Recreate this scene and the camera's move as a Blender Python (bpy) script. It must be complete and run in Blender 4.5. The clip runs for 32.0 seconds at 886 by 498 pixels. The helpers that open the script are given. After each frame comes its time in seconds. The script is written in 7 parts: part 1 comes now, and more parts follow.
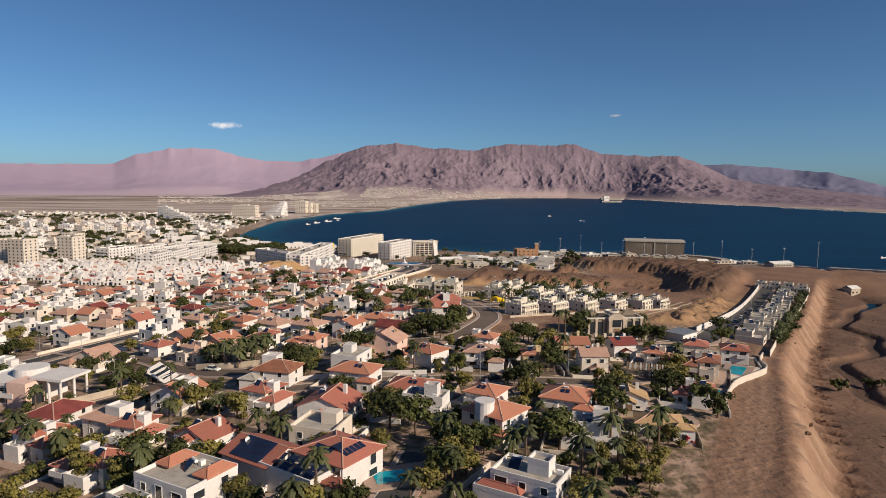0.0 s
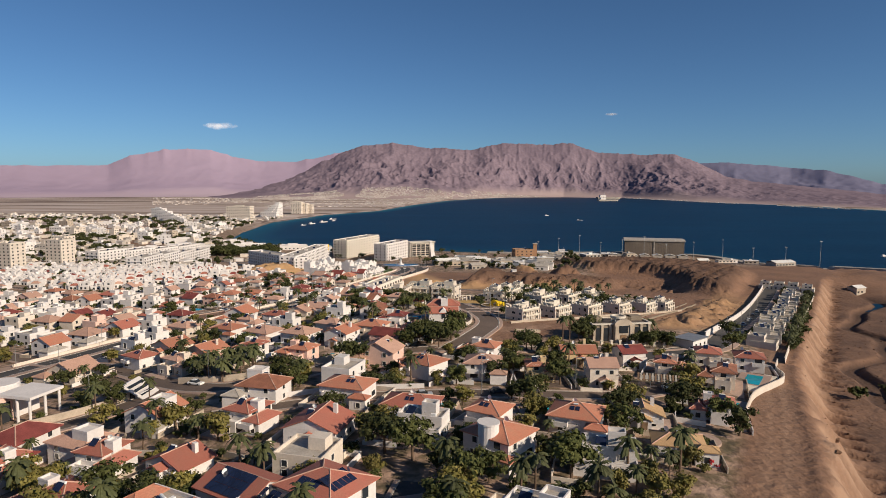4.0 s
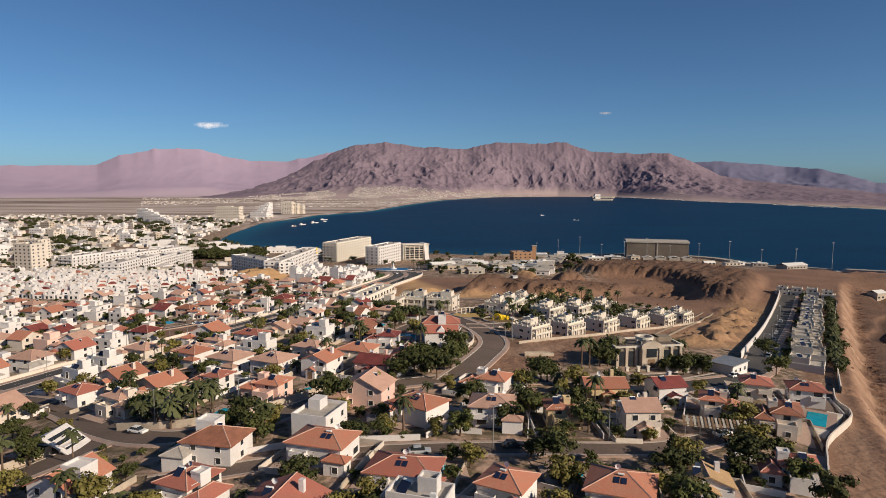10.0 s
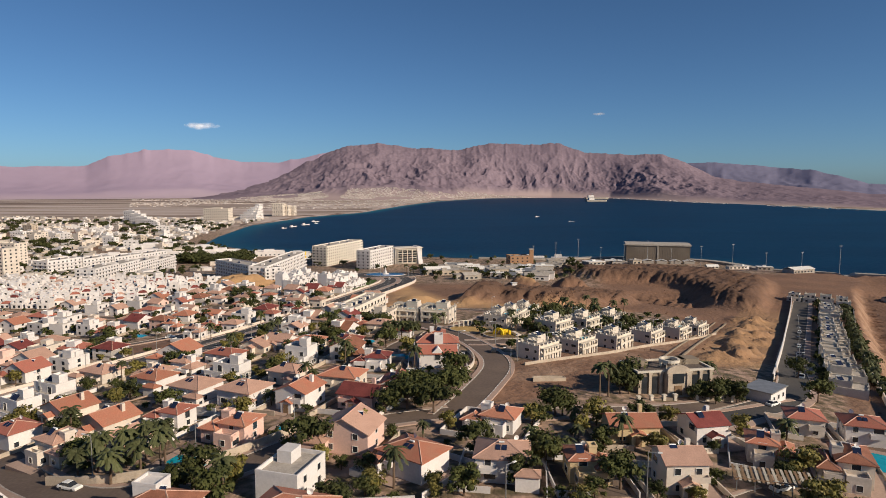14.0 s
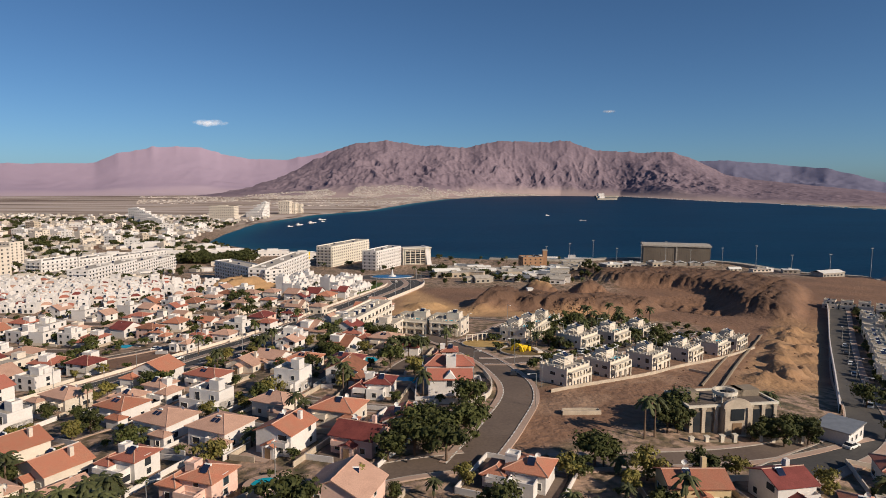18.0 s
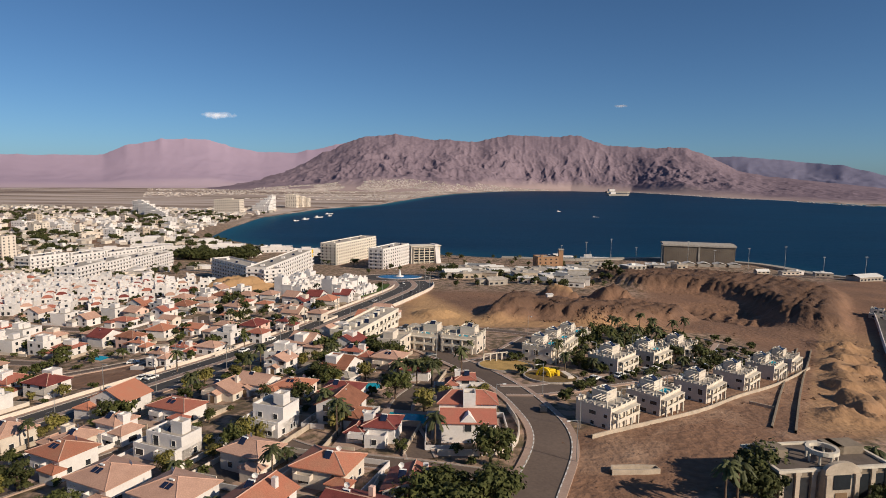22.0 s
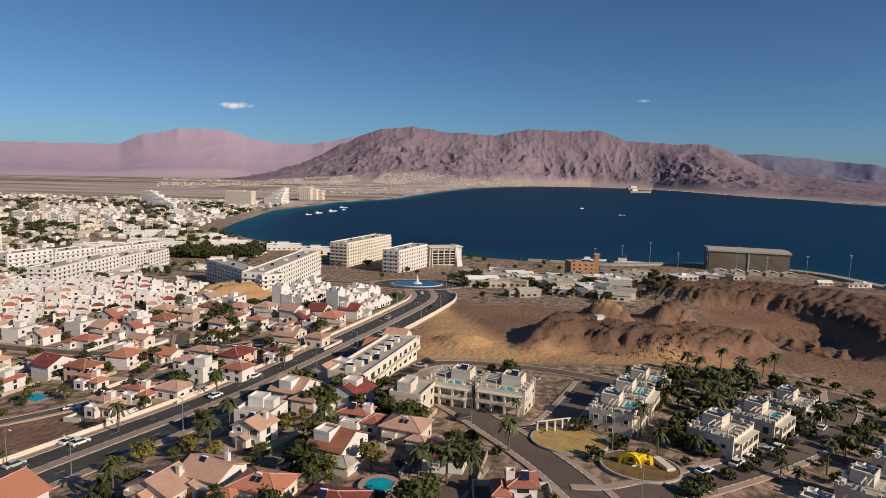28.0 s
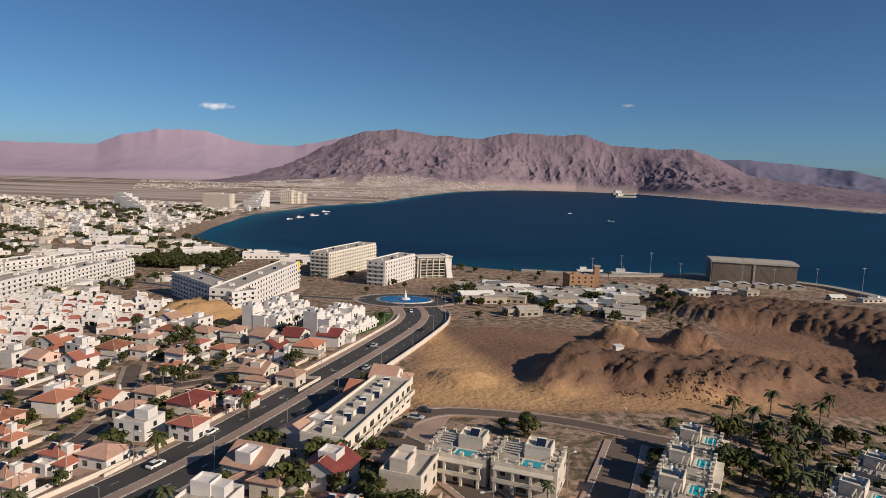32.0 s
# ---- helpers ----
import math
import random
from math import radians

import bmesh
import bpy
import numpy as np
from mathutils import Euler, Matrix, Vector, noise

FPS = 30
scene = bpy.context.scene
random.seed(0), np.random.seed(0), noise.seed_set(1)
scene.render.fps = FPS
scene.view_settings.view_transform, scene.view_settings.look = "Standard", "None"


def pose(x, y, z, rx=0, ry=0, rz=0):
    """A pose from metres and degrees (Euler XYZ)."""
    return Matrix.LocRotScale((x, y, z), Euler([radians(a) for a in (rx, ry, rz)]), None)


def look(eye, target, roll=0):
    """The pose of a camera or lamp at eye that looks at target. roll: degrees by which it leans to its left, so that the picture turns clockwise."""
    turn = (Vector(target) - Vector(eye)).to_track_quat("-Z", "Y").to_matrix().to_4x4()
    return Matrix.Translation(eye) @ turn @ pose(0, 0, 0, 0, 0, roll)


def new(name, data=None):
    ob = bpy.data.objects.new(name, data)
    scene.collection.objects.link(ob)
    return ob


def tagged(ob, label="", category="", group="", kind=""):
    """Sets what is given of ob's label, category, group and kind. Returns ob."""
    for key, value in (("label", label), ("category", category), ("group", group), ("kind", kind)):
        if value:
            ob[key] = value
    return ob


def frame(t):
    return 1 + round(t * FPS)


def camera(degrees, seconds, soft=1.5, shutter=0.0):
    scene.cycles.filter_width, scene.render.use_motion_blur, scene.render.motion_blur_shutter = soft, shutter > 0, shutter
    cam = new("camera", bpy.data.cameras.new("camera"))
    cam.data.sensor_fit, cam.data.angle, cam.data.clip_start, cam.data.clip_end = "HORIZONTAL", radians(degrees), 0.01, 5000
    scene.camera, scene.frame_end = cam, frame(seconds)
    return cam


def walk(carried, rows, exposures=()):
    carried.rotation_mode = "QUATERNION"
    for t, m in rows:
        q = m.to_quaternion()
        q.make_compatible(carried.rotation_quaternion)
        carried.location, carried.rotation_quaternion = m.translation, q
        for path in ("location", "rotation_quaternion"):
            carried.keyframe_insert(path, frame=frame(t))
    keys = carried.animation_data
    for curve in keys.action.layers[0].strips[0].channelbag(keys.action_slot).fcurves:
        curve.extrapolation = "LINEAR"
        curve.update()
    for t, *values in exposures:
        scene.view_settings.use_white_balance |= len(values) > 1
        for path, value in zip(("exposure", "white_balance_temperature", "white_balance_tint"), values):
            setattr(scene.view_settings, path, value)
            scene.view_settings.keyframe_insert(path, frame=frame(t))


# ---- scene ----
# ---- camera and its path over the town ----
cam = camera(70.0, 32.0, soft=0.9)
PATH = [
    (0, (0.00, 0.00, 100.00), (0.01, 99.48, 89.79), 0.60),
    (1, (-0.05, 2.27, 99.97), (-0.32, 101.75, 89.79), 0.50),
    (2, (-0.08, 4.78, 100.04), (-0.48, 104.26, 89.88), 0.45),
    (3, (-0.23, 7.71, 100.13), (-0.70, 107.19, 89.93), 0.34),
    (3.5, (-0.29, 9.49, 100.14), (-0.34, 108.97, 89.90), 0.31),
    (5.5, (-0.56, 18.03, 100.00), (1.04, 117.48, 89.65), 0.21),
    (6, (-0.67, 20.52, 100.01), (0.63, 119.96, 89.61), 0.22),
    (7, (-0.98, 25.86, 100.07), (0.41, 125.31, 89.71), 0.25),
    (8, (-1.23, 31.60, 100.12), (0.68, 131.05, 89.78), 0.23),
    (9, (-1.45, 37.61, 100.12), (1.19, 137.04, 89.78), 0.17),
    (10, (-1.53, 43.53, 100.23), (0.05, 142.98, 89.89), 0.17),
    (11, (-1.90, 49.76, 100.27), (1.20, 149.18, 89.90), 0.16),
    (12, (-2.08, 55.75, 100.20), (0.57, 155.18, 89.86), 0.13),
    (13, (-2.10, 61.71, 100.23), (0.10, 161.16, 89.99), 0.16),
    (14, (-2.18, 67.80, 100.34), (0.49, 167.25, 90.17), 0.15),
    (14.5, (-2.26, 70.93, 100.35), (0.40, 170.37, 90.12), 0.17),
    (16.5, (-2.59, 83.81, 100.46), (-0.09, 183.24, 90.07), 0.22),
    (17, (-2.68, 87.10, 100.48), (-1.19, 186.55, 90.08), 0.23),
    (18, (-2.90, 93.86, 100.46), (-1.50, 193.30, 89.93), 0.28),
    (19, (-3.13, 101.17, 100.47), (-2.37, 200.60, 89.82), 0.33),
    (20, (-3.65, 108.94, 100.63), (-2.19, 208.33, 89.68), 0.37),
    (21, (-4.04, 116.99, 100.75), (-3.65, 216.36, 89.55), 0.55),
    (22, (-4.51, 125.07, 100.76), (-4.40, 224.42, 89.33), 0.71),
    (23, (-5.12, 133.55, 100.95), (-5.13, 232.88, 89.37), 0.86),
    (24, (-5.87, 142.42, 101.24), (-6.95, 241.72, 89.46), 1.03),
    (25, (-6.84, 151.42, 101.21), (-8.63, 250.68, 89.22), 1.15),
    (25.5, (-7.37, 156.22, 101.19), (-9.26, 255.46, 89.10), 1.26),
    (27.5, (-9.61, 177.30, 101.01), (-11.71, 276.51, 88.63), 1.54),
    (28, (-10.25, 182.54, 100.97), (-12.54, 281.74, 88.52), 1.54),
    (29, (-11.48, 192.86, 101.02), (-14.37, 292.03, 88.45), 1.61),
    (30, (-13.01, 202.96, 101.49), (-15.43, 302.14, 88.97), 1.76),
    (31, (-14.58, 212.20, 102.02), (-14.76, 311.46, 89.91), 1.83),
    (32, (-15.91, 220.00, 102.09), (-15.58, 319.28, 90.19), 1.96),
]
walk(cam, [(t, look(eye, aim, roll)) for t, eye, aim, roll in PATH], exposures=[(0, 0.22, 6000, 9), (24, 0.18, 6000, 9), (32, 0.08, 5900, 9)])

# ---- daylight: clear winter sky, sun low on the sea side ----
SUN_TO = Vector((0.79, -0.54, 0.50)).normalized()
world = bpy.data.worlds.new("sky")
scene.world = world
world.use_nodes = True
wn = world.node_tree.nodes
sky = wn.new("ShaderNodeTexSky")
sky.sky_type, sky.sun_disc = "NISHITA", False
sky.sun_elevation = math.asin(SUN_TO.z)
sky.sun_rotation = math.atan2(SUN_TO.x, SUN_TO.y)
sky.altitude, sky.air_density, sky.dust_density, sky.ozone_density = 300, 0.66, 0.7, 2.0
tone = wn.new("ShaderNodeMix")
tone.data_type, tone.blend_type = "RGBA", "MULTIPLY"
tone.inputs[0].default_value, tone.inputs[7].default_value = 1.0, (0.73, 0.94, 1.06, 1)
world.node_tree.links.new(sky.outputs[0], tone.inputs[6])
world.node_tree.links.new(tone.outputs[2], wn["Background"].inputs[0])
wn["Background"].inputs[1].default_value = 0.060
sun = new("sun", bpy.data.lights.new("sun", "SUN"))
sun.data.energy, sun.data.angle, sun.data.color = 4.8, radians(0.5), (1.0, 0.80, 0.58)
sun.matrix_world = look(SUN_TO * 200, (0, 0, 0))

# ---- materials ----
def material(name, colour, rough=0.85, metal=0.0, vary=0.25, scale=0.6, fine=6.0, bump=0.0, tint=None, island=0.0, spec=0.3):
    """Base colour broken up at two scales, with fine relief; tint: a second colour that the large stains run to."""
    m = bpy.data.materials.new(name)
    m.use_nodes = True
    n, l = m.node_tree.nodes, m.node_tree.links
    b = n["Principled BSDF"]
    b.inputs["Roughness"].default_value, b.inputs["Metallic"].default_value = rough, metal
    b.inputs["Specular IOR Level"].default_value = spec
    geo = n.new("ShaderNodeNewGeometry")
    big, small = n.new("ShaderNodeTexNoise"), n.new("ShaderNodeTexNoise")
    for tex, s in ((big, scale), (small, fine)):
        l.new(geo.outputs["Position"], tex.inputs["Vector"])
        tex.inputs["Scale"].default_value, tex.inputs["Detail"].default_value = s, 5
    mix = n.new("ShaderNodeMix")
    mix.data_type = "RGBA"
    other = tint or tuple(c * (1 - vary) for c in colour)
    mix.inputs[6].default_value, mix.inputs[7].default_value = (*colour, 1), (*other, 1)
    ramp = n.new("ShaderNodeMapRange")
    ramp.inputs[1].default_value, ramp.inputs[2].default_value = 0.35, 0.68
    l.new(big.outputs["Fac"], ramp.inputs[0])
    l.new(ramp.outputs[0], mix.inputs[0])
    hsv = n.new("ShaderNodeHueSaturation")
    val = n.new("ShaderNodeMapRange")
    val.inputs[1].default_value, val.inputs[2].default_value = 0.25, 0.75
    val.inputs[3].default_value, val.inputs[4].default_value = 1 - vary * 0.7, 1 + vary * 0.5
    l.new(small.outputs["Fac"], val.inputs[0])
    last = val.outputs[0]
    if island:
        who = n.new("ShaderNodeObjectInfo")
        spread = n.new("ShaderNodeMapRange")
        spread.inputs[3].default_value, spread.inputs[4].default_value = 1 - island, 1 + island
        l.new(who.outputs["Random"], spread.inputs[0])
        mul = n.new("ShaderNodeMath")
        mul.operation = "MULTIPLY"
        l.new(last, mul.inputs[0])
        l.new(spread.outputs[0], mul.inputs[1])
        last = mul.outputs[0]
    l.new(last, hsv.inputs["Value"])
    l.new(mix.outputs[2], hsv.inputs["Color"])
    l.new(hsv.outputs[0], b.inputs["Base Color"])
    if bump:
        bn = n.new("ShaderNodeBump")
        bn.inputs["Strength"].default_value, bn.inputs["Distance"].default_value = 0.8, bump
        l.new(small.outputs["Fac"], bn.inputs["Height"])
        l.new(bn.outputs[0], b.inputs["Normal"])
    return m


WALL = {
    "ivory": material("ivory_plaster", (0.70, 0.64, 0.55), 0.9, vary=0.12, scale=0.2, fine=1.5),
    "white": material("white_plaster", (0.68, 0.645, 0.62), 0.9, vary=0.12, scale=0.25, fine=2.5, island=0.06),
    "cream": material("cream_plaster", (0.65, 0.575, 0.49), 0.9, vary=0.14, scale=0.25, fine=2.5, island=0.07),
    "pink": material("pink_plaster", (0.72, 0.50, 0.42), 0.9, vary=0.14, scale=0.25, fine=2.5),
    "yellow": material("ochre_plaster", (0.62, 0.48, 0.28), 0.9, vary=0.14, scale=0.25, fine=2.5),
    "brown": material("rust_brown_render", (0.36, 0.21, 0.12), 0.9, vary=0.16, scale=0.25, fine=2.5),
    "brownstone": material("weathered_brown_stone", (0.27, 0.22, 0.165), 0.9, vary=0.25, scale=0.5, fine=4),
    "stone": material("stone_cladding", (0.50, 0.42, 0.33), 0.9, vary=0.25, scale=0.5, fine=4),
}
TILE = {
    "red": material("red_roof_tiles", (0.36, 0.125, 0.088), 0.8, vary=0.3, scale=0.5, fine=5, bump=0.05, island=0.15, tint=(0.33, 0.135, 0.095)),
    "orange": material("orange_roof_tiles", (0.43, 0.17, 0.105), 0.8, vary=0.3, scale=0.5, fine=5, bump=0.05, island=0.15, tint=(0.40, 0.19, 0.12)),
    "tan": material("faded_roof_tiles", (0.48, 0.30, 0.225), 0.8, vary=0.28, scale=0.5, fine=5, bump=0.05, island=0.15, tint=(0.42, 0.26, 0.195)),
    "dred": material("dark_red_roof_tiles", (0.22, 0.058, 0.05), 0.75, vary=0.3, scale=0.5, fine=5, bump=0.05, island=0.12),
    "sandy": material("sandy_yellow_roof_tiles", (0.50, 0.33, 0.17), 0.8, vary=0.28, scale=0.5, fine=5, bump=0.05, island=0.1, tint=(0.42, 0.27, 0.14)),
    "dtan": material("brown_roof_tiles", (0.30, 0.13, 0.08), 0.8, vary=0.3, scale=0.5, fine=5, bump=0.05),
}
RIDGE = material("pale_ridge_tiles", (0.58, 0.36, 0.27), 0.85, vary=0.25, scale=0.5)
ROOFING = material("grey_roof_screed", (0.44, 0.40, 0.35), 0.9, vary=0.25, scale=0.5, fine=3)
GLASS = material("dark_window_glass", (0.030, 0.035, 0.042), 0.12, vary=0.2, spec=0.6)
FRAME = material("white_window_frame", (0.72, 0.70, 0.66), 0.6, vary=0.1)
PANEL = material("solar_panel_glass", (0.018, 0.026, 0.06), 0.15, vary=0.3, spec=0.6)
METAL = material("galvanised_metal", (0.45, 0.45, 0.44), 0.5, 0.7, vary=0.2)
TANK = material("white_enamel", (0.78, 0.78, 0.76), 0.4, vary=0.08)
WOOD = material("pergola_wood", (0.26, 0.17, 0.10), 0.8, vary=0.3)
CONCRETE = material("raw_concrete", (0.40, 0.36, 0.31), 0.9, vary=0.25, scale=0.3, fine=3)
BLUEPOOL = material("blue_fountain_tiles", (0.02, 0.17, 0.42), 0.45, vary=0.2, scale=0.3, fine=2.0, spec=0.1)
POOL = material("pool_tiles", (0.02, 0.36, 0.46), 0.08, vary=0.2, scale=0.6, fine=2.0, spec=0.5)
ASPHALT = material("worn_asphalt", (0.060, 0.058, 0.058), 0.9, vary=0.3, scale=0.08, fine=1.5, tint=(0.085, 0.078, 0.072))
PALEROAD = material("dusty_asphalt", (0.118, 0.088, 0.072), 0.95, vary=0.25, scale=0.06, fine=1.5, tint=(0.165, 0.125, 0.10))
PAVING = material("pavement_slabs", (0.42, 0.305, 0.245), 0.9, vary=0.2, scale=0.1, fine=2, tint=(0.34, 0.245, 0.195))
KERB = material("kerb_stone", (0.46, 0.41, 0.36), 0.9, vary=0.3, scale=0.8)
PAINT = material("road_paint", (0.70, 0.69, 0.66), 0.8, vary=0.2)
LEAF = {
    "dark": material("dark_foliage", (0.042, 0.050, 0.012), 0.8, vary=0.55, scale=0.7, fine=3, island=0.3, tint=(0.075, 0.080, 0.02)),
    "olive": material("olive_foliage", (0.15, 0.135, 0.026), 0.7, vary=0.5, scale=0.7, fine=3, island=0.25, tint=(0.17, 0.14, 0.04)),
    "palm": material("palm_foliage", (0.055, 0.063, 0.022), 0.7, vary=0.5, scale=0.9, fine=3, island=0.25, tint=(0.085, 0.09, 0.035)),
}
BARK = material("bark", (0.16, 0.11, 0.075), 0.95, vary=0.35, scale=1.5)
SHEDSKIN = material("corrugated_shed_sheet", (0.20, 0.165, 0.13), 0.7, vary=0.25, scale=0.05, fine=1.5)
MARBLE = material("pale_balustrade_stone", (0.66, 0.60, 0.50), 0.85, vary=0.2, scale=0.4)
YELLOWPAINT = material("yellow_paint", (0.80, 0.56, 0.02), 0.5, vary=0.15)
REDFLOWER = material("red_flowers", (0.45, 0.02, 0.03), 0.7, vary=0.4, scale=2)
GRASS = material("lawn", (0.08, 0.13, 0.02), 0.9, vary=0.4, scale=0.3, fine=3)


def ground_material():
    m = material("desert_ground", (0.240, 0.137, 0.085), 0.95, vary=0.3, scale=0.035, fine=0.5, bump=0.9, tint=(0.170, 0.100, 0.066))
    n, l = m.node_tree.nodes, m.node_tree.links
    b = n["Principled BSDF"]
    desert = b.inputs["Base Color"].links[0].from_socket
    zone = n.new("ShaderNodeAttribute")
    zone.attribute_name = "town"
    tex = n.new("ShaderNodeTexNoise")
    geo = n.new("ShaderNodeNewGeometry")
    l.new(geo.outputs["Position"], tex.inputs["Vector"])
    tex.inputs["Scale"].default_value, tex.inputs["Detail"].default_value = 0.3, 8
    cr = n.new("ShaderNodeValToRGB")
    els = cr.color_ramp.elements
    els[0].position, els[0].color = 0.32, (0.095, 0.078, 0.045, 1)
    els[1].position, els[1].color = 0.58, (0.36, 0.25, 0.185, 1)
    e = els.new(0.46)
    e.color = (0.17, 0.125, 0.08, 1)
    l.new(tex.outputs["Fac"], cr.inputs[0])
    mix = n.new("ShaderNodeMix")
    mix.data_type = "RGBA"
    l.new(zone.outputs["Fac"], mix.inputs[0])
    l.new(desert, mix.inputs[6])
    l.new(cr.outputs[0], mix.inputs[7])
    dark = n.new("ShaderNodeAttribute")
    dark.attribute_name = "spoil"
    mix2 = n.new("ShaderNodeMix")
    mix2.data_type = "RGBA"
    l.new(dark.outputs["Fac"], mix2.inputs[0])
    l.new(mix.outputs[2], mix2.inputs[6])
    mix2.inputs[7].default_value = (0.085, 0.050, 0.034, 1)
    # Pale ruts, plus sunlight and rill shading of the bank put into colour.
    track_and_lit_bank = n.new("ShaderNodeAttribute")
    track_and_lit_bank.attribute_name = "track"
    mix4 = n.new("ShaderNodeMix")
    mix4.data_type = "RGBA"
    l.new(track_and_lit_bank.outputs["Fac"], mix4.inputs[0])
    l.new(mix2.outputs[2], mix4.inputs[6])
    mix4.inputs[7].default_value = (0.37, 0.245, 0.165, 1)
    gold = n.new("ShaderNodeAttribute")
    gold.attribute_name = "sand"
    mix5 = n.new("ShaderNodeMix")
    mix5.data_type = "RGBA"
    l.new(gold.outputs["Fac"], mix5.inputs[0])
    l.new(mix4.outputs[2], mix5.inputs[6])
    mix5.inputs[7].default_value = (0.50, 0.31, 0.15, 1)
    pale = n.new("ShaderNodeAttribute")
    pale.attribute_name = "pale"
    mix3 = n.new("ShaderNodeMix")
    mix3.data_type = "RGBA"
    l.new(pale.outputs["Fac"], mix3.inputs[0])
    l.new(mix5.outputs[2], mix3.inputs[6])
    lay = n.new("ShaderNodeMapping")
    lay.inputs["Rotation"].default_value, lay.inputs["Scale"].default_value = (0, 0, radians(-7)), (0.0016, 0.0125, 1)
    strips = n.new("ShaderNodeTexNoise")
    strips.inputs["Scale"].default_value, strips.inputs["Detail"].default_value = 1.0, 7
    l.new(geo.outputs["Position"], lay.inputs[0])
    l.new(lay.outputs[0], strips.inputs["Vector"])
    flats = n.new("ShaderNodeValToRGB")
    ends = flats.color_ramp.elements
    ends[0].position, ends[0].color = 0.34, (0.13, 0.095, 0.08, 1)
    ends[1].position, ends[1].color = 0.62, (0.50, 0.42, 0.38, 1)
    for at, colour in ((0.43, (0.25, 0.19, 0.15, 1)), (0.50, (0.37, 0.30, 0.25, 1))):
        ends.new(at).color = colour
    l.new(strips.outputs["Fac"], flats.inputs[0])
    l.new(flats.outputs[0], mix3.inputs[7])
    l.new(mix3.outputs[2], b.inputs["Base Color"])
    return m


def sea_material():
    m = bpy.data.materials.new("sea_water")
    m.use_nodes = True
    n, l = m.node_tree.nodes, m.node_tree.links
    b = n["Principled BSDF"]
    b.inputs["Roughness"].default_value = 0.45
    b.inputs["Specular IOR Level"].default_value = 0.05
    geo = n.new("ShaderNodeNewGeometry")
    st = n.new("ShaderNodeMapping")
    st.inputs["Scale"].default_value = (0.6, 2.2, 1)
    l.new(geo.outputs["Position"], st.inputs[0])
    wind = n.new("ShaderNodeTexNoise")
    wind.inputs["Scale"].default_value, wind.inputs["Detail"].default_value = 0.004, 6
    l.new(st.outputs[0], wind.inputs["Vector"])
    cr = n.new("ShaderNodeValToRGB")
    els = cr.color_ramp.elements
    els[0].position, els[0].color = 0.35, (0.002, 0.022, 0.056, 1)
    els[1].position, els[1].color = 0.7, (0.004, 0.034, 0.078, 1)
    l.new(wind.outputs["Fac"], cr.inputs[0])
    shore = n.new("ShaderNodeAttribute")
    shore.attribute_name = "shallow"
    mix = n.new("ShaderNodeMix")
    mix.data_type = "RGBA"
    l.new(shore.outputs["Fac"], mix.inputs[0])
    l.new(cr.outputs[0], mix.inputs[6])
    mix.inputs[7].default_value = (0.012, 0.13, 0.19, 1)
    l.new(mix.outputs[2], b.inputs["Base Color"])
    rip = n.new("ShaderNodeTexNoise")
    rip.inputs["Scale"].default_value, rip.inputs["Detail"].default_value = 0.12, 4
    l.new(geo.outputs["Position"], rip.inputs["Vector"])
    bn = n.new("ShaderNodeBump")
    bn.inputs["Strength"].default_value, bn.inputs["Distance"].default_value = 0.5, 1.2
    l.new(rip.outputs["Fac"], bn.inputs["Height"])
    l.new(bn.outputs[0], b.inputs["Normal"])
    return m

# ---- ground, sea and mountains ----
SEA = 12.0
SHORE = [(-329, 1010), (-350, 1136), (-375, 1417), (-321, 1757), (-202, 2031), (-107, 2642), (45, 3336), (448, 4250), (960, 4560),
         (1232, 4392), (1416, 3418), (1533, 2797), (1600, 2268), (1750, 1400), (2100, 300), (1500, -100), (800, 330), (470, 560),
         (352, 662), (325, 780), (228, 822), (137, 800), (60, 815), (0, 838), (-110, 868), (-230, 905)]


def step(a, b, x):
    t = np.clip((x - a) / (b - a), 0, 1)
    return t * t * (3 - 2 * t)


def lattice(ix, iy):
    return (np.sin(ix * 127.1 + iy * 311.7) * 43758.5453) % 1.0


def grain(x, y):
    """Smooth value noise, 0 to 1."""
    ix, iy = np.floor(x), np.floor(y)
    fx, fy = x - ix, y - iy
    fx, fy = fx * fx * (3 - 2 * fx), fy * fy * (3 - 2 * fy)
    low = lattice(ix, iy) * (1 - fx) + lattice(ix + 1, iy) * fx
    high = lattice(ix, iy + 1) * (1 - fx) + lattice(ix + 1, iy + 1) * fx
    return low * (1 - fy) + high * fy


def rough(x, y, octaves=4):
    total, weight = 0.0, 0.5
    for k in range(octaves):
        total, weight = total + weight * grain(x * 2**k + 17 * k, y * 2**k - 9 * k), weight * 0.5
    return total


def off_shore(x, y):
    """Metres from the shoreline: positive at sea."""
    x, y = np.atleast_1d(np.asarray(x, float)), np.atleast_1d(np.asarray(y, float))
    best, inside = np.full(x.shape, 1e9), np.zeros(x.shape, bool)
    for (ax, ay), (bx, by) in zip(SHORE, SHORE[1:] + SHORE[:1]):
        dx, dy = bx - ax, by - ay
        t = np.clip(((x - ax) * dx + (y - ay) * dy) / (dx * dx + dy * dy), 0, 1)
        best = np.minimum(best, np.hypot(x - ax - t * dx, y - ay - t * dy))
        cross = ((ay > y) != (by > y)) & (x < dx * (y - ay) / (dy + 1e-9) + ax)
        inside ^= cross
    return np.where(inside, best, -best)


